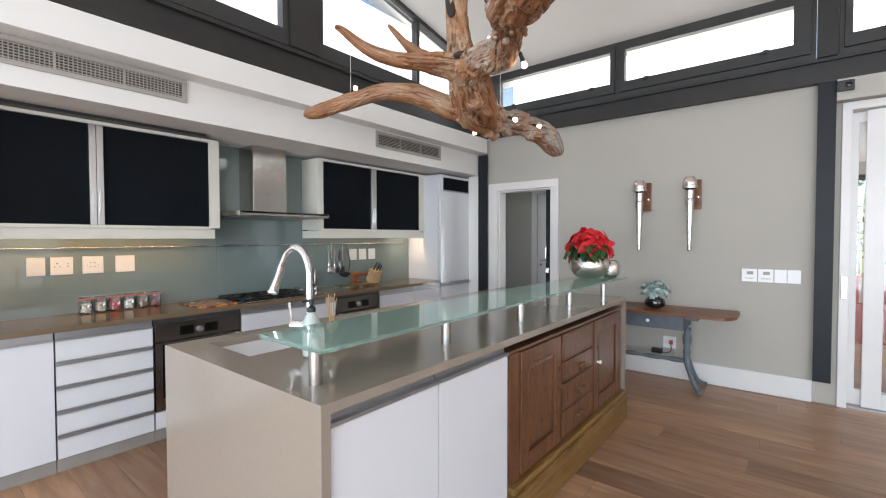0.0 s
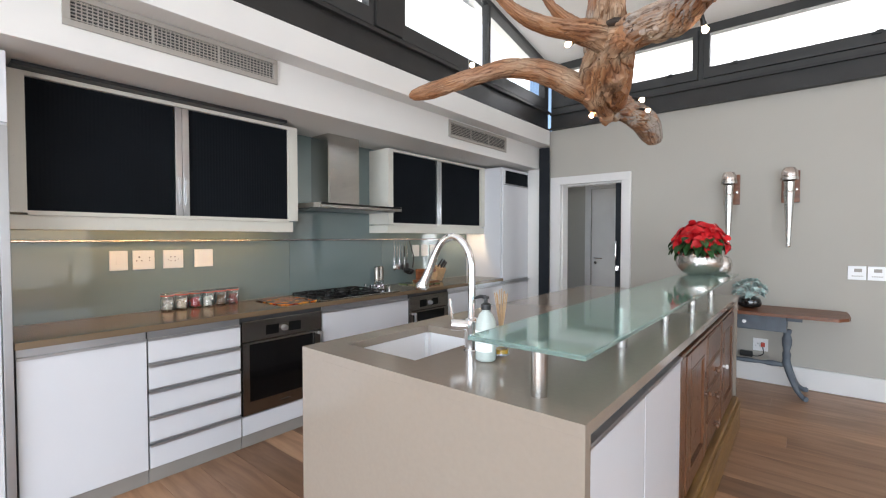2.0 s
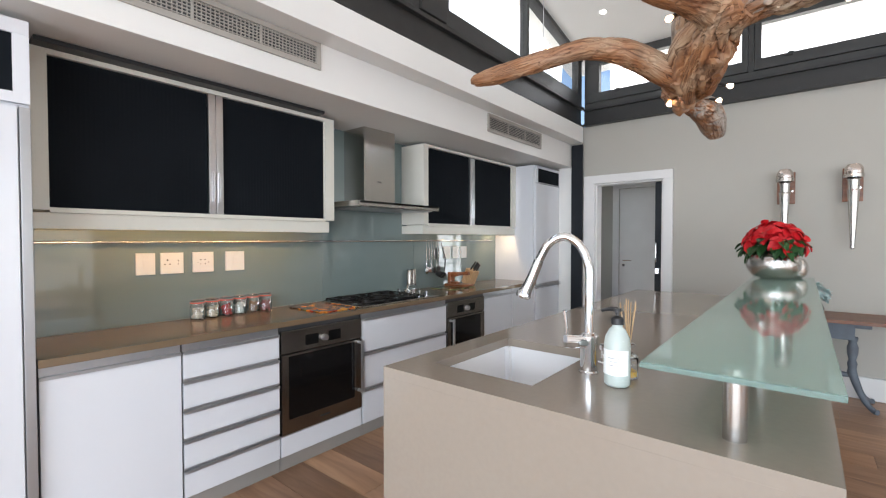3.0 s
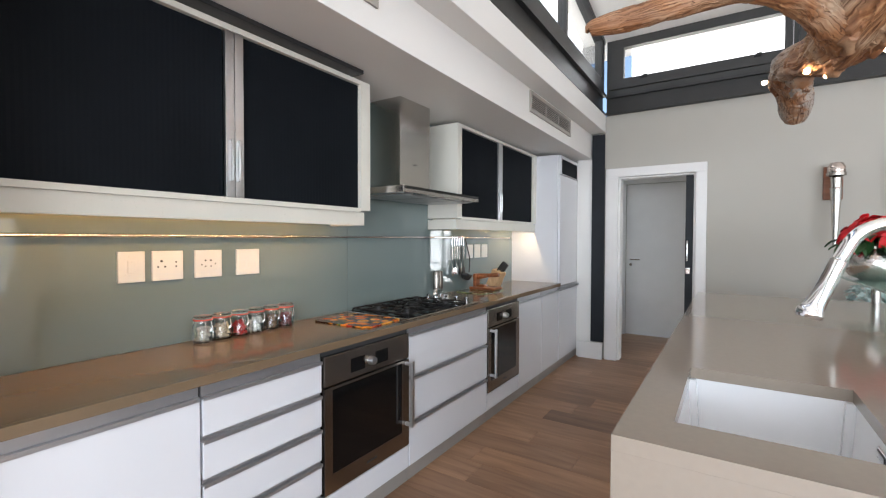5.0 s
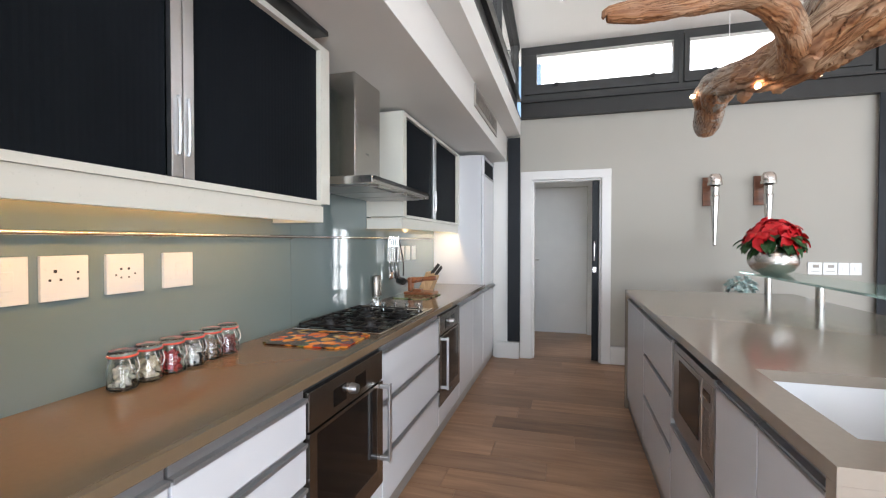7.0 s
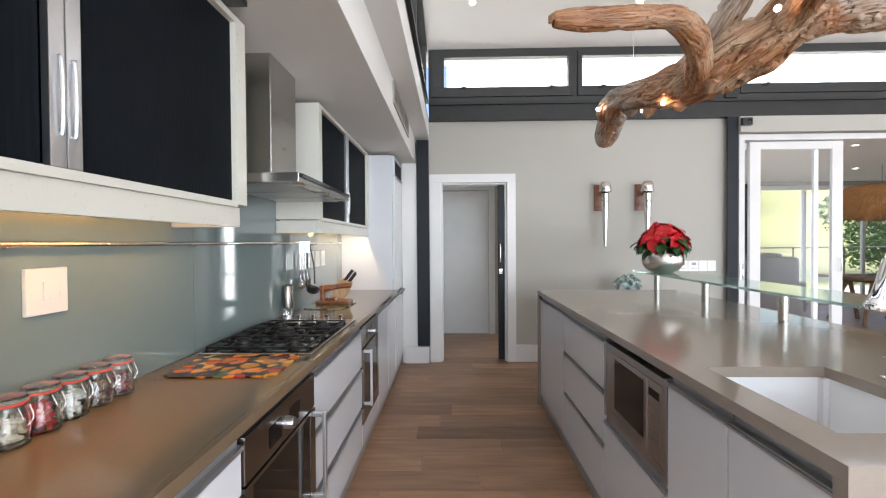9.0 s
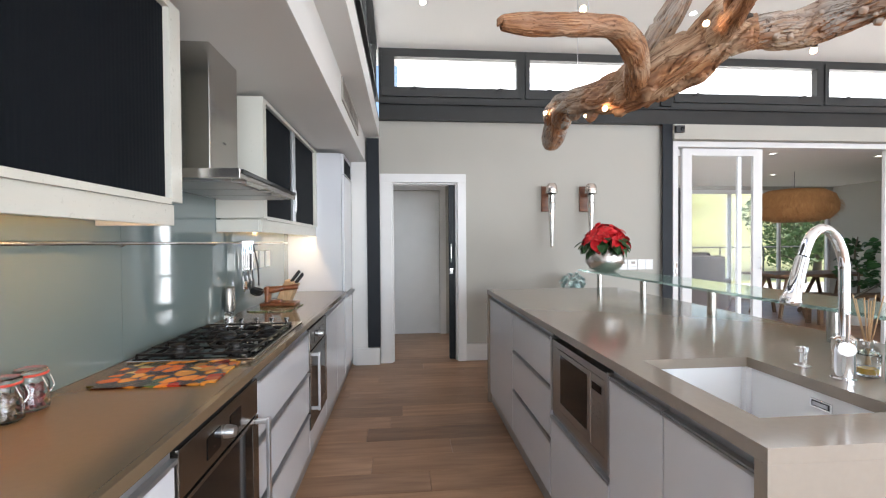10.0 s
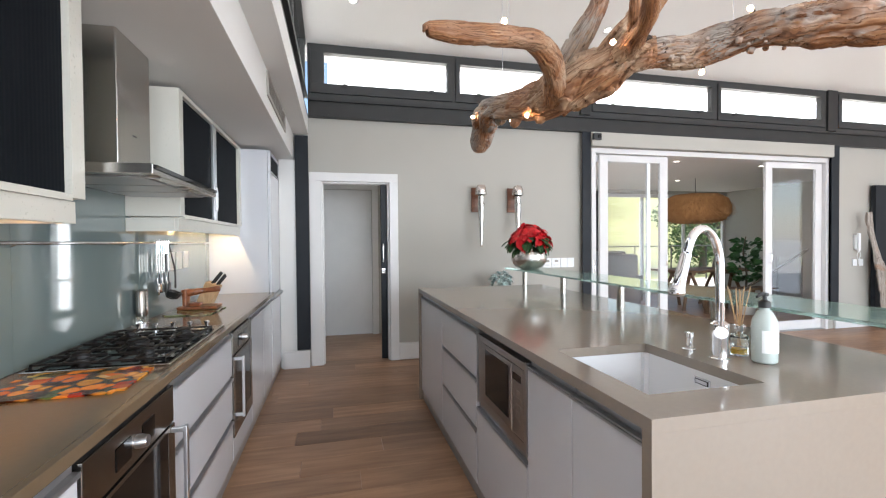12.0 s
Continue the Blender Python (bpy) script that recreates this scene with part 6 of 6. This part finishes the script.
part("knob", lathe([(0.010, 0), (0.008, 0.01), (0.016, 0.016), (0.014, 0.026), (0.0, 0.03)], (2.315, 4.518, 0.622), 16, turn=Matrix.Rotation(radians(90), 3, "X")), CERAMIC, t, "white knob", smooth=True)
for xa in (2.603, 1.92):
    part("bracket", box(xa, xa + 0.097, 4.60, 4.84, 0.640, 0.689, 0.004), GREY_PAINT, t)
for x, s in ((2.60, 1), (2.02, -1)):
    lg = part("leg", lathe([(0.026, 0.245), (0.034, 0.26), (0.026, 0.30), (0.032, 0.34), (0.022, 0.37), (0.034, 0.42), (0.036, 0.47), (0.024, 0.51), (0.032, 0.53), (0.032, 0.553)], (x, 4.72, 0), 18), GREY_PAINT, t, "turned grey pedestal", smooth=True)
    for dy in (-1, 1):
        part("foot", tube([(x, 4.72 + dy * 0.01, 0.27, 0.030), (x + s * 0.03, 4.72 + dy * 0.035, 0.17, 0.026), (x + s * 0.07, 4.72 + dy * 0.085, 0.075, 0.020), (x + s * 0.115, 4.72 + dy * 0.135, 0.028, 0.019), (x + s * 0.135, 4.72 + dy * 0.155, 0.024, 0.021)], 12), GREY_PAINT, lg, "splayed curved foot", smooth=True)
part("stretcher", tube([(2.03, 4.72, 0.245, 0.017), (2.13, 4.72, 0.247, 0.024), (2.20, 4.72, 0.245, 0.015), (2.31, 4.72, 0.245, 0.021), (2.42, 4.72, 0.245, 0.015), (2.49, 4.72, 0.247, 0.024), (2.59, 4.72, 0.245, 0.017)], 12), GREY_PAINT, t, "turned grey stretcher", smooth=True)
VX, VY = 2.335, 4.68
v = thing("potted_succulent", (VX, VY, TZ1), "silvery green artificial succulent in a round black glazed bowl", "potted plant")
part("bowl", lathe([(0.045, 0.001), (0.082, 0.02), (0.092, 0.05), (0.080, 0.085), (0.045, 0.105), (0.040, 0.105), (0.060, 0.085), (0.0, 0.08)], (VX, VY, TZ1), 28), plain("black_glaze", (0.012, 0.010, 0.010), 0.08, bump=0.0, coat=0.6), v, "black glazed bowl", smooth=True)
bm, bs = bmesh.new(), bmesh.new()
rnd = random.Random(9)
for k in range(22):
    a, up_ = k * 2.4, (k + 0.5) / 22
    rr = 0.105 * math.sin(math.pi * (0.12 + 0.62 * (1 - up_)))
    c = Vector((VX + math.cos(a) * rr, VY + math.sin(a) * rr, TZ1 + 0.115 + 0.115 * up_ + rnd.uniform(-0.01, 0.01)))
    tube([(VX, VY, TZ1 + 0.085, 0.004), ((VX + c.x) / 2, (VY + c.y) / 2, c.z - 0.02, 0.003), (c.x, c.y, c.z, 0.003)], 5, bm=bs, steps=2)
    axis = Vector((math.cos(a) * (1 - up_), math.sin(a) * (1 - up_), 0.3 + up_)).normalized()
    e0 = axis.orthogonal().normalized()
    e1 = axis.cross(e0)
    for j in range(10):
        b = j * 2.4
        leaf(bm, c, e0 * math.cos(b) + e1 * math.sin(b) + axis * (0.1 + 0.13 * j), axis, 0.045, 0.026)
part("stems", bs, SILVER_LEAF, v)
part("leaves", bm, SILVER_LEAF, v, "silvery green leaves", "stuff", True)

# ---- driftwood lamp ----
L = thing("driftwood_chandelier", (1.85, 2.25, 2.2), "gnarled weathered driftwood root hung as a chandelier over the island", "chandelier")
K = dict(lump=0.24, rough=0.11, steps=20)


def strands():
    """Sinewy roots that wind along the trunk and grow into it."""
    out = bmesh.new()
    core = smooth_path([(1.735, 3.46, 2.230, 0.070), (1.69, 3.24, 2.260, 0.085), (1.67, 3.02, 2.230, 0.068), (1.72, 2.80, 2.185, 0.082), (1.80, 2.56, 2.155, 0.105), (1.86, 2.38, 2.165, 0.120), (1.94, 2.22, 2.20, 0.112), (2.03, 2.08, 2.235, 0.092)], 5)
    for first, last, a, turns, size in ((0, 22, 0.4, 1.6, 0.36), (4, 30, 2.2, -1.2, 0.42), (6, 34, 3.6, 2.0, 0.34), (12, 35, 4.7, -2.2, 0.40), (16, 35, 5.6, 1.4, 0.38), (2, 16, 5.2, 1.1, 0.34), (20, 35, 1.2, 1.2, 0.36)):
        rows = []
        for k in range(first, min(last, len(core) - 1)):
            p, q = Vector(core[k][:3]), Vector(core[k + 1][:3])
            ahead = (q - p).normalized()
            side = ahead.cross(Vector((0, 0, 1))).normalized()
            up = side.cross(ahead)
            u = (k - first) / (last - first)
            b_ = a + turns * u
            r = float(core[k][3])
            end = 0.35 + 0.65 * math.sin(math.pi * min(1.0, 0.1 + 0.85 * u))
            c = p + (side * math.cos(b_) + up * math.sin(b_)) * r * 0.82
            rows.append((c.x, c.y, c.z, r * size * end))
        tube(rows, 18, bm=out, steps=4, rough=0.10, lump=0.2)
    return out



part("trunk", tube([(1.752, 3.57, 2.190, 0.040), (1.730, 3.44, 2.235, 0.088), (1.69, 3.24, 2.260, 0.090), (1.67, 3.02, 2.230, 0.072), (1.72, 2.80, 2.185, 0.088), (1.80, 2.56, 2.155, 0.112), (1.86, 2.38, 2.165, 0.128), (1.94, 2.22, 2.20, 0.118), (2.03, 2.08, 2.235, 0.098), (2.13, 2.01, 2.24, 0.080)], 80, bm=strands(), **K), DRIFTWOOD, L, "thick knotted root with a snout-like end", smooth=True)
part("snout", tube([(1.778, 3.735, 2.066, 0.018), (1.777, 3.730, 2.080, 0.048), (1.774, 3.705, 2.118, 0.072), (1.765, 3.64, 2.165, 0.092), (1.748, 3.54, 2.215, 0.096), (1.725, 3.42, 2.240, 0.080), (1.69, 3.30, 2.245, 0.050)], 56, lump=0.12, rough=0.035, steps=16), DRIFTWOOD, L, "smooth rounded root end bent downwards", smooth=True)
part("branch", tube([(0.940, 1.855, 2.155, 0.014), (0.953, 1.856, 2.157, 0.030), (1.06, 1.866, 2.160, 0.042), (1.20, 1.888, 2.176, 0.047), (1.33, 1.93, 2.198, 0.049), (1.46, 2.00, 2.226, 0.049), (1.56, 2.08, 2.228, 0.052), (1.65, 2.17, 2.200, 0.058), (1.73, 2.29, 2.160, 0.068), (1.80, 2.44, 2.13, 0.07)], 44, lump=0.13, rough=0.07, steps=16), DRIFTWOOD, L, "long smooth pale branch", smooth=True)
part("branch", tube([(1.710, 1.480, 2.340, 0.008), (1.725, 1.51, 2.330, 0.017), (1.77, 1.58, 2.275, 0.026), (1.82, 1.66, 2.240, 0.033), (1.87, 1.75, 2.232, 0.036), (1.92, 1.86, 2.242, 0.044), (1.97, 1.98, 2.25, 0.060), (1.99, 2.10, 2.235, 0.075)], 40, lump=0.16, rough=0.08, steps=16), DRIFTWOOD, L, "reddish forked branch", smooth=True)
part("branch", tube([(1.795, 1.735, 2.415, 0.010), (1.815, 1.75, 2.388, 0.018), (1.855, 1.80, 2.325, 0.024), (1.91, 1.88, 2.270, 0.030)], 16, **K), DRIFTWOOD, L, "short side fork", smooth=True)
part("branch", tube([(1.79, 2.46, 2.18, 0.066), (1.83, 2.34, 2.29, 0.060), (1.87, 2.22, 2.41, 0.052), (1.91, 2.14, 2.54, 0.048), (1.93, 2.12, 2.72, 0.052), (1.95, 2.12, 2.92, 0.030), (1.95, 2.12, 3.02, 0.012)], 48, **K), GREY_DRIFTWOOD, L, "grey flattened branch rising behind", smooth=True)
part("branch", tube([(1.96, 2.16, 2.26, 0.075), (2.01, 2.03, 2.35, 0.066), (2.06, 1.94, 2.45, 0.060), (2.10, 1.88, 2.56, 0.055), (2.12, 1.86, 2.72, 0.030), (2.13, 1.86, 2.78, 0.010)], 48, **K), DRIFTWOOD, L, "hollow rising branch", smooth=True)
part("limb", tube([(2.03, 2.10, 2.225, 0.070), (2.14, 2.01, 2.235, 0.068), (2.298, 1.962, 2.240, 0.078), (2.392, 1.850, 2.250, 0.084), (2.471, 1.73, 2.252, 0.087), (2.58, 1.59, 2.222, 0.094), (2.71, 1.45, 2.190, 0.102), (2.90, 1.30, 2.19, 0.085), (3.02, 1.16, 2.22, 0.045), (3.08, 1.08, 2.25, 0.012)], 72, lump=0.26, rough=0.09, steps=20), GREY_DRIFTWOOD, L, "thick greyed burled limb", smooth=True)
bm = bmesh.new()
bm.loops.layers.uv.new("grain")
rnd = random.Random(12)
limb = smooth_path([(2.14, 2.01, 2.235, 0.066), (2.298, 1.962, 2.240, 0.077), (2.392, 1.85, 2.250, 0.083), (2.58, 1.59, 2.222, 0.092), (2.90, 1.30, 2.19, 0.083)], 20)
for k in range(70):
    p = limb[rnd.randrange(len(limb))]
    d = Vector((rnd.gauss(0, 1), rnd.gauss(0, 1), rnd.gauss(-0.5, 1))).normalized()
    s = rnd.choice((0.007, 0.009, 0.012, 0.016))
    ellipsoid(Vector(p[:3]) + d * float(p[3]) * 0.90, (s, s, s * 1.1), bm, 2, 0.3, 30)
part("burl", bm, GREY_DRIFTWOOD, L, "knobbly burls", "stuff", True)
bm = bmesh.new()
bm.loops.layers.uv.new("grain")
for c, s in (((1.735, 3.30, 2.16), 0.030), ((1.70, 3.02, 2.15), 0.034), ((1.72, 2.80, 2.085), 0.035), ((1.80, 2.60, 2.06), 0.038), ((1.95, 2.33, 2.11), 0.045), ((1.90, 2.50, 2.10), 0.045), ((1.82, 2.36, 2.09), 0.05), ((1.97, 2.20, 2.12), 0.05)):
    ellipsoid(c, (s, s * 1.5, s), bm, 3, 0.4, 12)
part("knot", bm, DRIFTWOOD, L, "lumpy knots", "stuff", True)
# No holes are cut: near-black lumps paint the shade inside the hollows.
part("hollow", ellipsoid((2.075, 1.872, 2.500), (0.034, 0.022, 0.085)), HOLLOW_SHADE, L, "dark lump giving the shade of a hollow in the rising branch", smooth=True)
part("hollow", ellipsoid((2.045, 1.975, 2.285), (0.040, 0.020, 0.016)), HOLLOW_SHADE, L, "small dark lump giving the shade of a knot hole", smooth=True)
for at, d in (((1.304, 1.940, 2.262), (0, 0, 1)), ((1.711, 2.602, 2.072), (-0.5, -0.3, -1)), ((1.592, 3.304, 2.248), (-1, -0.3, -0.6)), ((1.978, 2.644, 2.118), (1, -0.1, -0.5)),
              ((1.857, 3.22, 2.208), (1, -0.1, -0.4)), ((1.850, 1.950, 2.235), (-0.6, -0.7, -0.5)), ((2.392, 1.995, 2.162), (0.2, 0.5, -1)), ((2.455, 1.78, 2.37), (-0.8, -0.3, 0.2)), ((2.055, 1.98, 2.505), (-0.5, -0.2, -0.9))):
    d = Vector(d).normalized()
    at = Vector(at)
    turn = Vector((0, 0, 1)).rotation_difference(d).to_matrix()
    sk = part("lamp_socket", lathe([(0.006, -0.055), (0.009, -0.048), (0.009, -0.024), (0.011, -0.022), (0.011, -0.010), (0.007, -0.009)], at, 14, turn=turn), BLACK, L, "small black lamp holder", smooth=True)
    part("bulb", lathe([(0.006, -0.010), (0.009, -0.004), (0.0125, 0.004), (0.0125, 0.010), (0.009, 0.017), (0.0, 0.020)], at, 16, turn=turn), BULB, sk, "small lit warm bulb", smooth=True)
for x, y, z in ((1.31, 1.90, 2.24), (1.69, 2.95, 2.27), (2.40, 1.82, 2.30), (1.95, 2.12, 3.0)):
    part("wire", tube([(x, y, z, 0.0016), (x, y, (z + roof_z(y)) / 2, 0.0016), (x, y, roof_z(y) + 0.01, 0.0016)], 6, steps=1), ALU, L, "thin steel suspension wire")

# ---- dining room furniture ----
lamp = thing("thatch_pendant_lamp", (7.36, 7.3, 1.56), "wide round thatched grass pendant lamp over the dining table", "pendant lamp")
bm = bmesh.new()
rnd = random.Random(3)
core = lathe([(0.28, 0.0), (0.46, 0.05), (0.56, 0.17), (0.57, 0.29), (0.52, 0.43), (0.38, 0.52), (0.10, 0.55), (0.0, 0.55)], (7.36, 7.3, 1.57), 40)
part("core", core, THATCH, lamp, "grass body", smooth=True)
for k in range(3500):
    a, v_ = rnd.uniform(0, 6.283), rnd.uniform(-0.9, 1.0)
    rr = 0.58 * math.sqrt(max(0.0, 1 - v_ * v_ * 0.75))
    p = Vector((7.36 + rr * math.cos(a), 7.3 + rr * math.sin(a), 1.84 + v_ * 0.26))
    w_ = Vector((math.cos(a), math.sin(a), rnd.uniform(-1.4, 0.1))) * rnd.uniform(0.04, 0.11)
    s_ = Vector((-math.sin(a), math.cos(a), 0)) * 0.004
    vs = [bm.verts.new(q) for q in (p - s_, p + s_, p + w_)]
    bm.faces.new(vs)
part("grass_fringe", bm, THATCH, lamp, "loose grass fringe", "stuff")
lamp.scale = (1.06, 1.06, 1.06)
lamp.location.z = 1.61
part("cord", tube([(7.36, 7.3, 2.11, 0.004), (7.36, 7.3, 2.3, 0.004), (7.36, 7.3, 2.499, 0.004)], 6, steps=1), BLACK, lamp)

TW = timber("aged_teak", (0.10, 0.05, 0.025), (0.26, 0.15, 0.08), "x", 0.6, 4)
tb = thing("trestle_table", (7.2, 7.25, 0), "long aged teak dining table on A-shaped trestles", "dining table")
part("tabletop", box(6.65, 8.4, 6.82, 7.68, 0.70, 0.74, 0.006), TW, tb)
for x in (7.0, 7.95):
    tr = part("trestle", boxes([(x - 0.04, x + 0.04, 6.95, 7.55, 0.640, 0.699), (x - 0.02, x + 0.02, 7.05, 7.45, 0.30, 0.36)], 0.005), TW, tb)
    for sx in (-1, 1):
        for sy in (-1, 1):
            part("leg", tube([(x + sx * 0.02, 7.25 + sy * 0.22, 0.65, 0.032), (x + sx * 0.14, 7.25 + sy * 0.27, 0.33, 0.032), (x + sx * 0.24, 7.25 + sy * 0.32, 0.0, 0.032)], 6, steps=2), TW, tr)
part("rail", box(6.95, 8.0, 7.22, 7.28, 0.32, 0.38, 0.004), TW, tb)
bn = thing("wooden_bench", (7.2, 6.45, 0), "low aged teak bench along the dining table", "bench")
part("seat", box(6.7, 8.2, 6.32, 6.60, 0.41, 0.45, 0.005), TW, bn)
for x in (6.9, 7.9):
    for sy in (-1, 1):
        part("leg", box(x - 0.03, x + 0.03, 6.46 + sy * 0.10 - 0.025, 6.46 + sy * 0.10 + 0.025, 0.0, 0.409, 0.003), TW, bn)


def armchair(x, y, turn):
    c = thing("armchair", (x, y, 0), "dark grey upholstered armchair with rounded back beyond the glass doors", "armchair", "grey armchairs")
    M = pose(x, y, 0, 0, 0, turn)
    def place(bm):
        bmesh.ops.transform(bm, matrix=M, verts=bm.verts)
        return bm
    part("seat", place(box(-0.36, 0.36, -0.34, 0.30, 0.12, 0.45, 0.04)), FABRIC, c, smooth=True)
    part("backrest", place(box(-0.38, 0.38, 0.28, 0.46, 0.10, 1.08, 0.06)), FABRIC, c, smooth=True)
    for s_ in (-1, 1):
        part("armrest", place(box(*sorted((s_ * 0.34, s_ * 0.47)), -0.34, 0.30, 0.10, 0.62, 0.04)), FABRIC, c, smooth=True)
    for a_ in (-0.3, 0.3):
        for b_ in (-0.28, 0.38):
            part("leg", place(box(a_ - 0.02, a_ + 0.02, b_ - 0.02, b_ + 0.02, 0.0, 0.12)), TW, c)


armchair(5.15, 6.9, 160)
armchair(5.95, 7.9, 120)
armchair(6.35, 8.75, 150)
tr = thing("terrace_railing", (9.0, 12.6, -0.03), "slim dark steel railing along the terrace edge", "railing")
part("top_rail", tube([(3.0, 12.6, 1.10, 0.02), (9.0, 12.6, 1.10, 0.02), (13.0, 12.6, 1.10, 0.02)], 8, steps=1), FRAME, tr, smooth=True)
for k in range(8):
    part("post", box(3.0 + k * 1.4 - 0.015, 3.0 + k * 1.4 + 0.015, 12.585, 12.615, -0.03, 1.085), FRAME, tr)
STRIPE = plain("red_cream_striped_fabric", (0.35, 0.08, 0.06), 0.9, bump=0.4)
sf = thing("striped_sofa", (4.0, 8.4, 0), "red and cream striped sofa by the dining room windows", "sofa")
part("seat", box(3.3, 4.7, 8.0, 8.6, 0.0, 0.45, 0.04), STRIPE, sf)
part("backrest", box(3.3, 4.7, 8.55, 8.75, 0.12, 0.85, 0.05), STRIPE, sf)
part("stripe", boxes([(3.36 + 0.14 * k, 3.41 + 0.14 * k, 7.994, 8.0, 0.15, 0.42) for k in range(10)] + [(3.36 + 0.14 * k, 3.41 + 0.14 * k, 8.54, 8.549, 0.47, 0.8) for k in range(10)]), PATIO, sf, "cream stripes")

pt = thing("fiddle_leaf_fig", (7.40, 6.35, 0), "potted fiddle-leaf fig with large dark green leaves", "potted plant")
part("pot", lathe([(0.14, 0.0), (0.19, 0.3), (0.20, 0.36), (0.18, 0.36), (0.16, 0.28), (0.0, 0.27)], (7.40, 6.35, 0), 24), PATIO, pt, smooth=True)
part("trunk", tube([(7.40, 6.35, 0.25, 0.02), (7.42, 6.34, 0.7, 0.016), (7.37, 6.36, 1.05, 0.012), (7.41, 6.35, 1.35, 0.008)], 8), BARK, pt, smooth=True)
bm = bmesh.new()
for k in range(120):
    a, z = rnd.uniform(0, 6.283), rnd.uniform(0.55, 1.30)
    c = Vector((7.40 + math.cos(a) * rnd.uniform(0.03, 0.20), 6.35 + math.sin(a) * rnd.uniform(0.03, 0.20), z))
    leaf(bm, c, Vector((math.cos(a), math.sin(a), rnd.uniform(-0.5, 0.7))), Vector((rnd.uniform(-1, 1), rnd.uniform(-1, 1), 0.6)), rnd.uniform(0.11, 0.17), rnd.uniform(0.08, 0.12))
part("leaves", bm, GREEN_LEAF, pt, "large dark glossy leaves", "stuff", True)
pt.location.x += 0.10
st = thing("glass_balustrade", (8.0, 6.06, 0), "frameless glass stair balustrade with sloping steel handrail", "balustrade")
for k in range(3):
    g_ = part("glass_panel", box(7.9 + k * 0.55, 8.43 + k * 0.55, 6.10, 6.112, 0.0, 1.0), WINDOW_GLASS, st)
    g_.visible_shadow = False
part("handrail", tube([(7.05, 6.06, 0.42, 0.02), (7.7, 6.06, 0.73, 0.02), (8.5, 6.06, 1.11, 0.02)], 10, steps=2), STAINLESS, st, "sloping steel handrail", smooth=True)

# ---- oak planks, last ----
rnd = random.Random(7)
MESHES = {}


def plank_mesh(length, width):
    key = round(length, 2)
    if key not in MESHES:
        l, w_, c, t_ = key / 2 - 0.0008, width / 2 - 0.0006, 0.0012, 0.012
        verts = [(-l, -w_, -t_), (l, -w_, -t_), (l, w_, -t_), (-l, w_, -t_), (-l, -w_, -c), (l, -w_, -c), (l, w_, -c), (-l, w_, -c), (-l + c, -w_ + c, 0), (l - c, -w_ + c, 0), (l - c, w_ - c, 0), (-l + c, w_ - c, 0)]
        faces = [(0, 1, 5, 4), (1, 2, 6, 5), (2, 3, 7, 6), (3, 0, 4, 7), (4, 5, 9, 8), (5, 6, 10, 9), (6, 7, 11, 10), (7, 4, 8, 11), (8, 9, 10, 11)]
        me = bpy.data.meshes.new("plank")
        me.from_pydata(verts, [], faces)
        me.materials.append(FLOOR_WOOD)
        MESHES[key] = me
    return MESHES[key]


floor_thing = bpy.data.objects["floor"]
W = 0.205
row = 0
y = 5.128 - W / 2
rest = []
while y > -4.0:
    x = -0.75 - rnd.uniform(0.0, 1.2)
    while x < 9.9:
        length = rnd.choice((1.2, 1.5, 1.8, 2.1, 2.2))
        x0, x1 = max(x, -0.75), min(x + length, 9.95)
        if x1 - x0 > 0.08:
            rest.append(((x0 + x1) / 2, y, round(x1 - x0, 2)))
        x += length
    y -= W
rest.sort(key=lambda r: math.hypot(max(0, abs(r[0] - 2.0) - r[2] / 2), r[1] - 2.5))
for x, y, length in rest[:300]:
    ob = new("plank", plank_mesh(length, W))
    ob.location = (x, y, 0)
    ob.parent = floor_thing
if rest[300:]:
    verts, faces = [], []
    for x, y, length in rest[300:]:
        n = len(verts)
        me = plank_mesh(length, W)
        verts += [(v.co.x + x, v.co.y + y, v.co.z) for v in me.vertices]
        faces += [tuple(n + k for k in p.vertices) for p in me.polygons]
    me = bpy.data.meshes.new("far_planks")
    me.from_pydata(verts, [], faces)
    me.materials.append(FLOOR_PLAIN)
    ob = new("far_planks", me)
    ob.parent = floor_thing
    tagged(ob, "oak planks further off", kind="stuff")
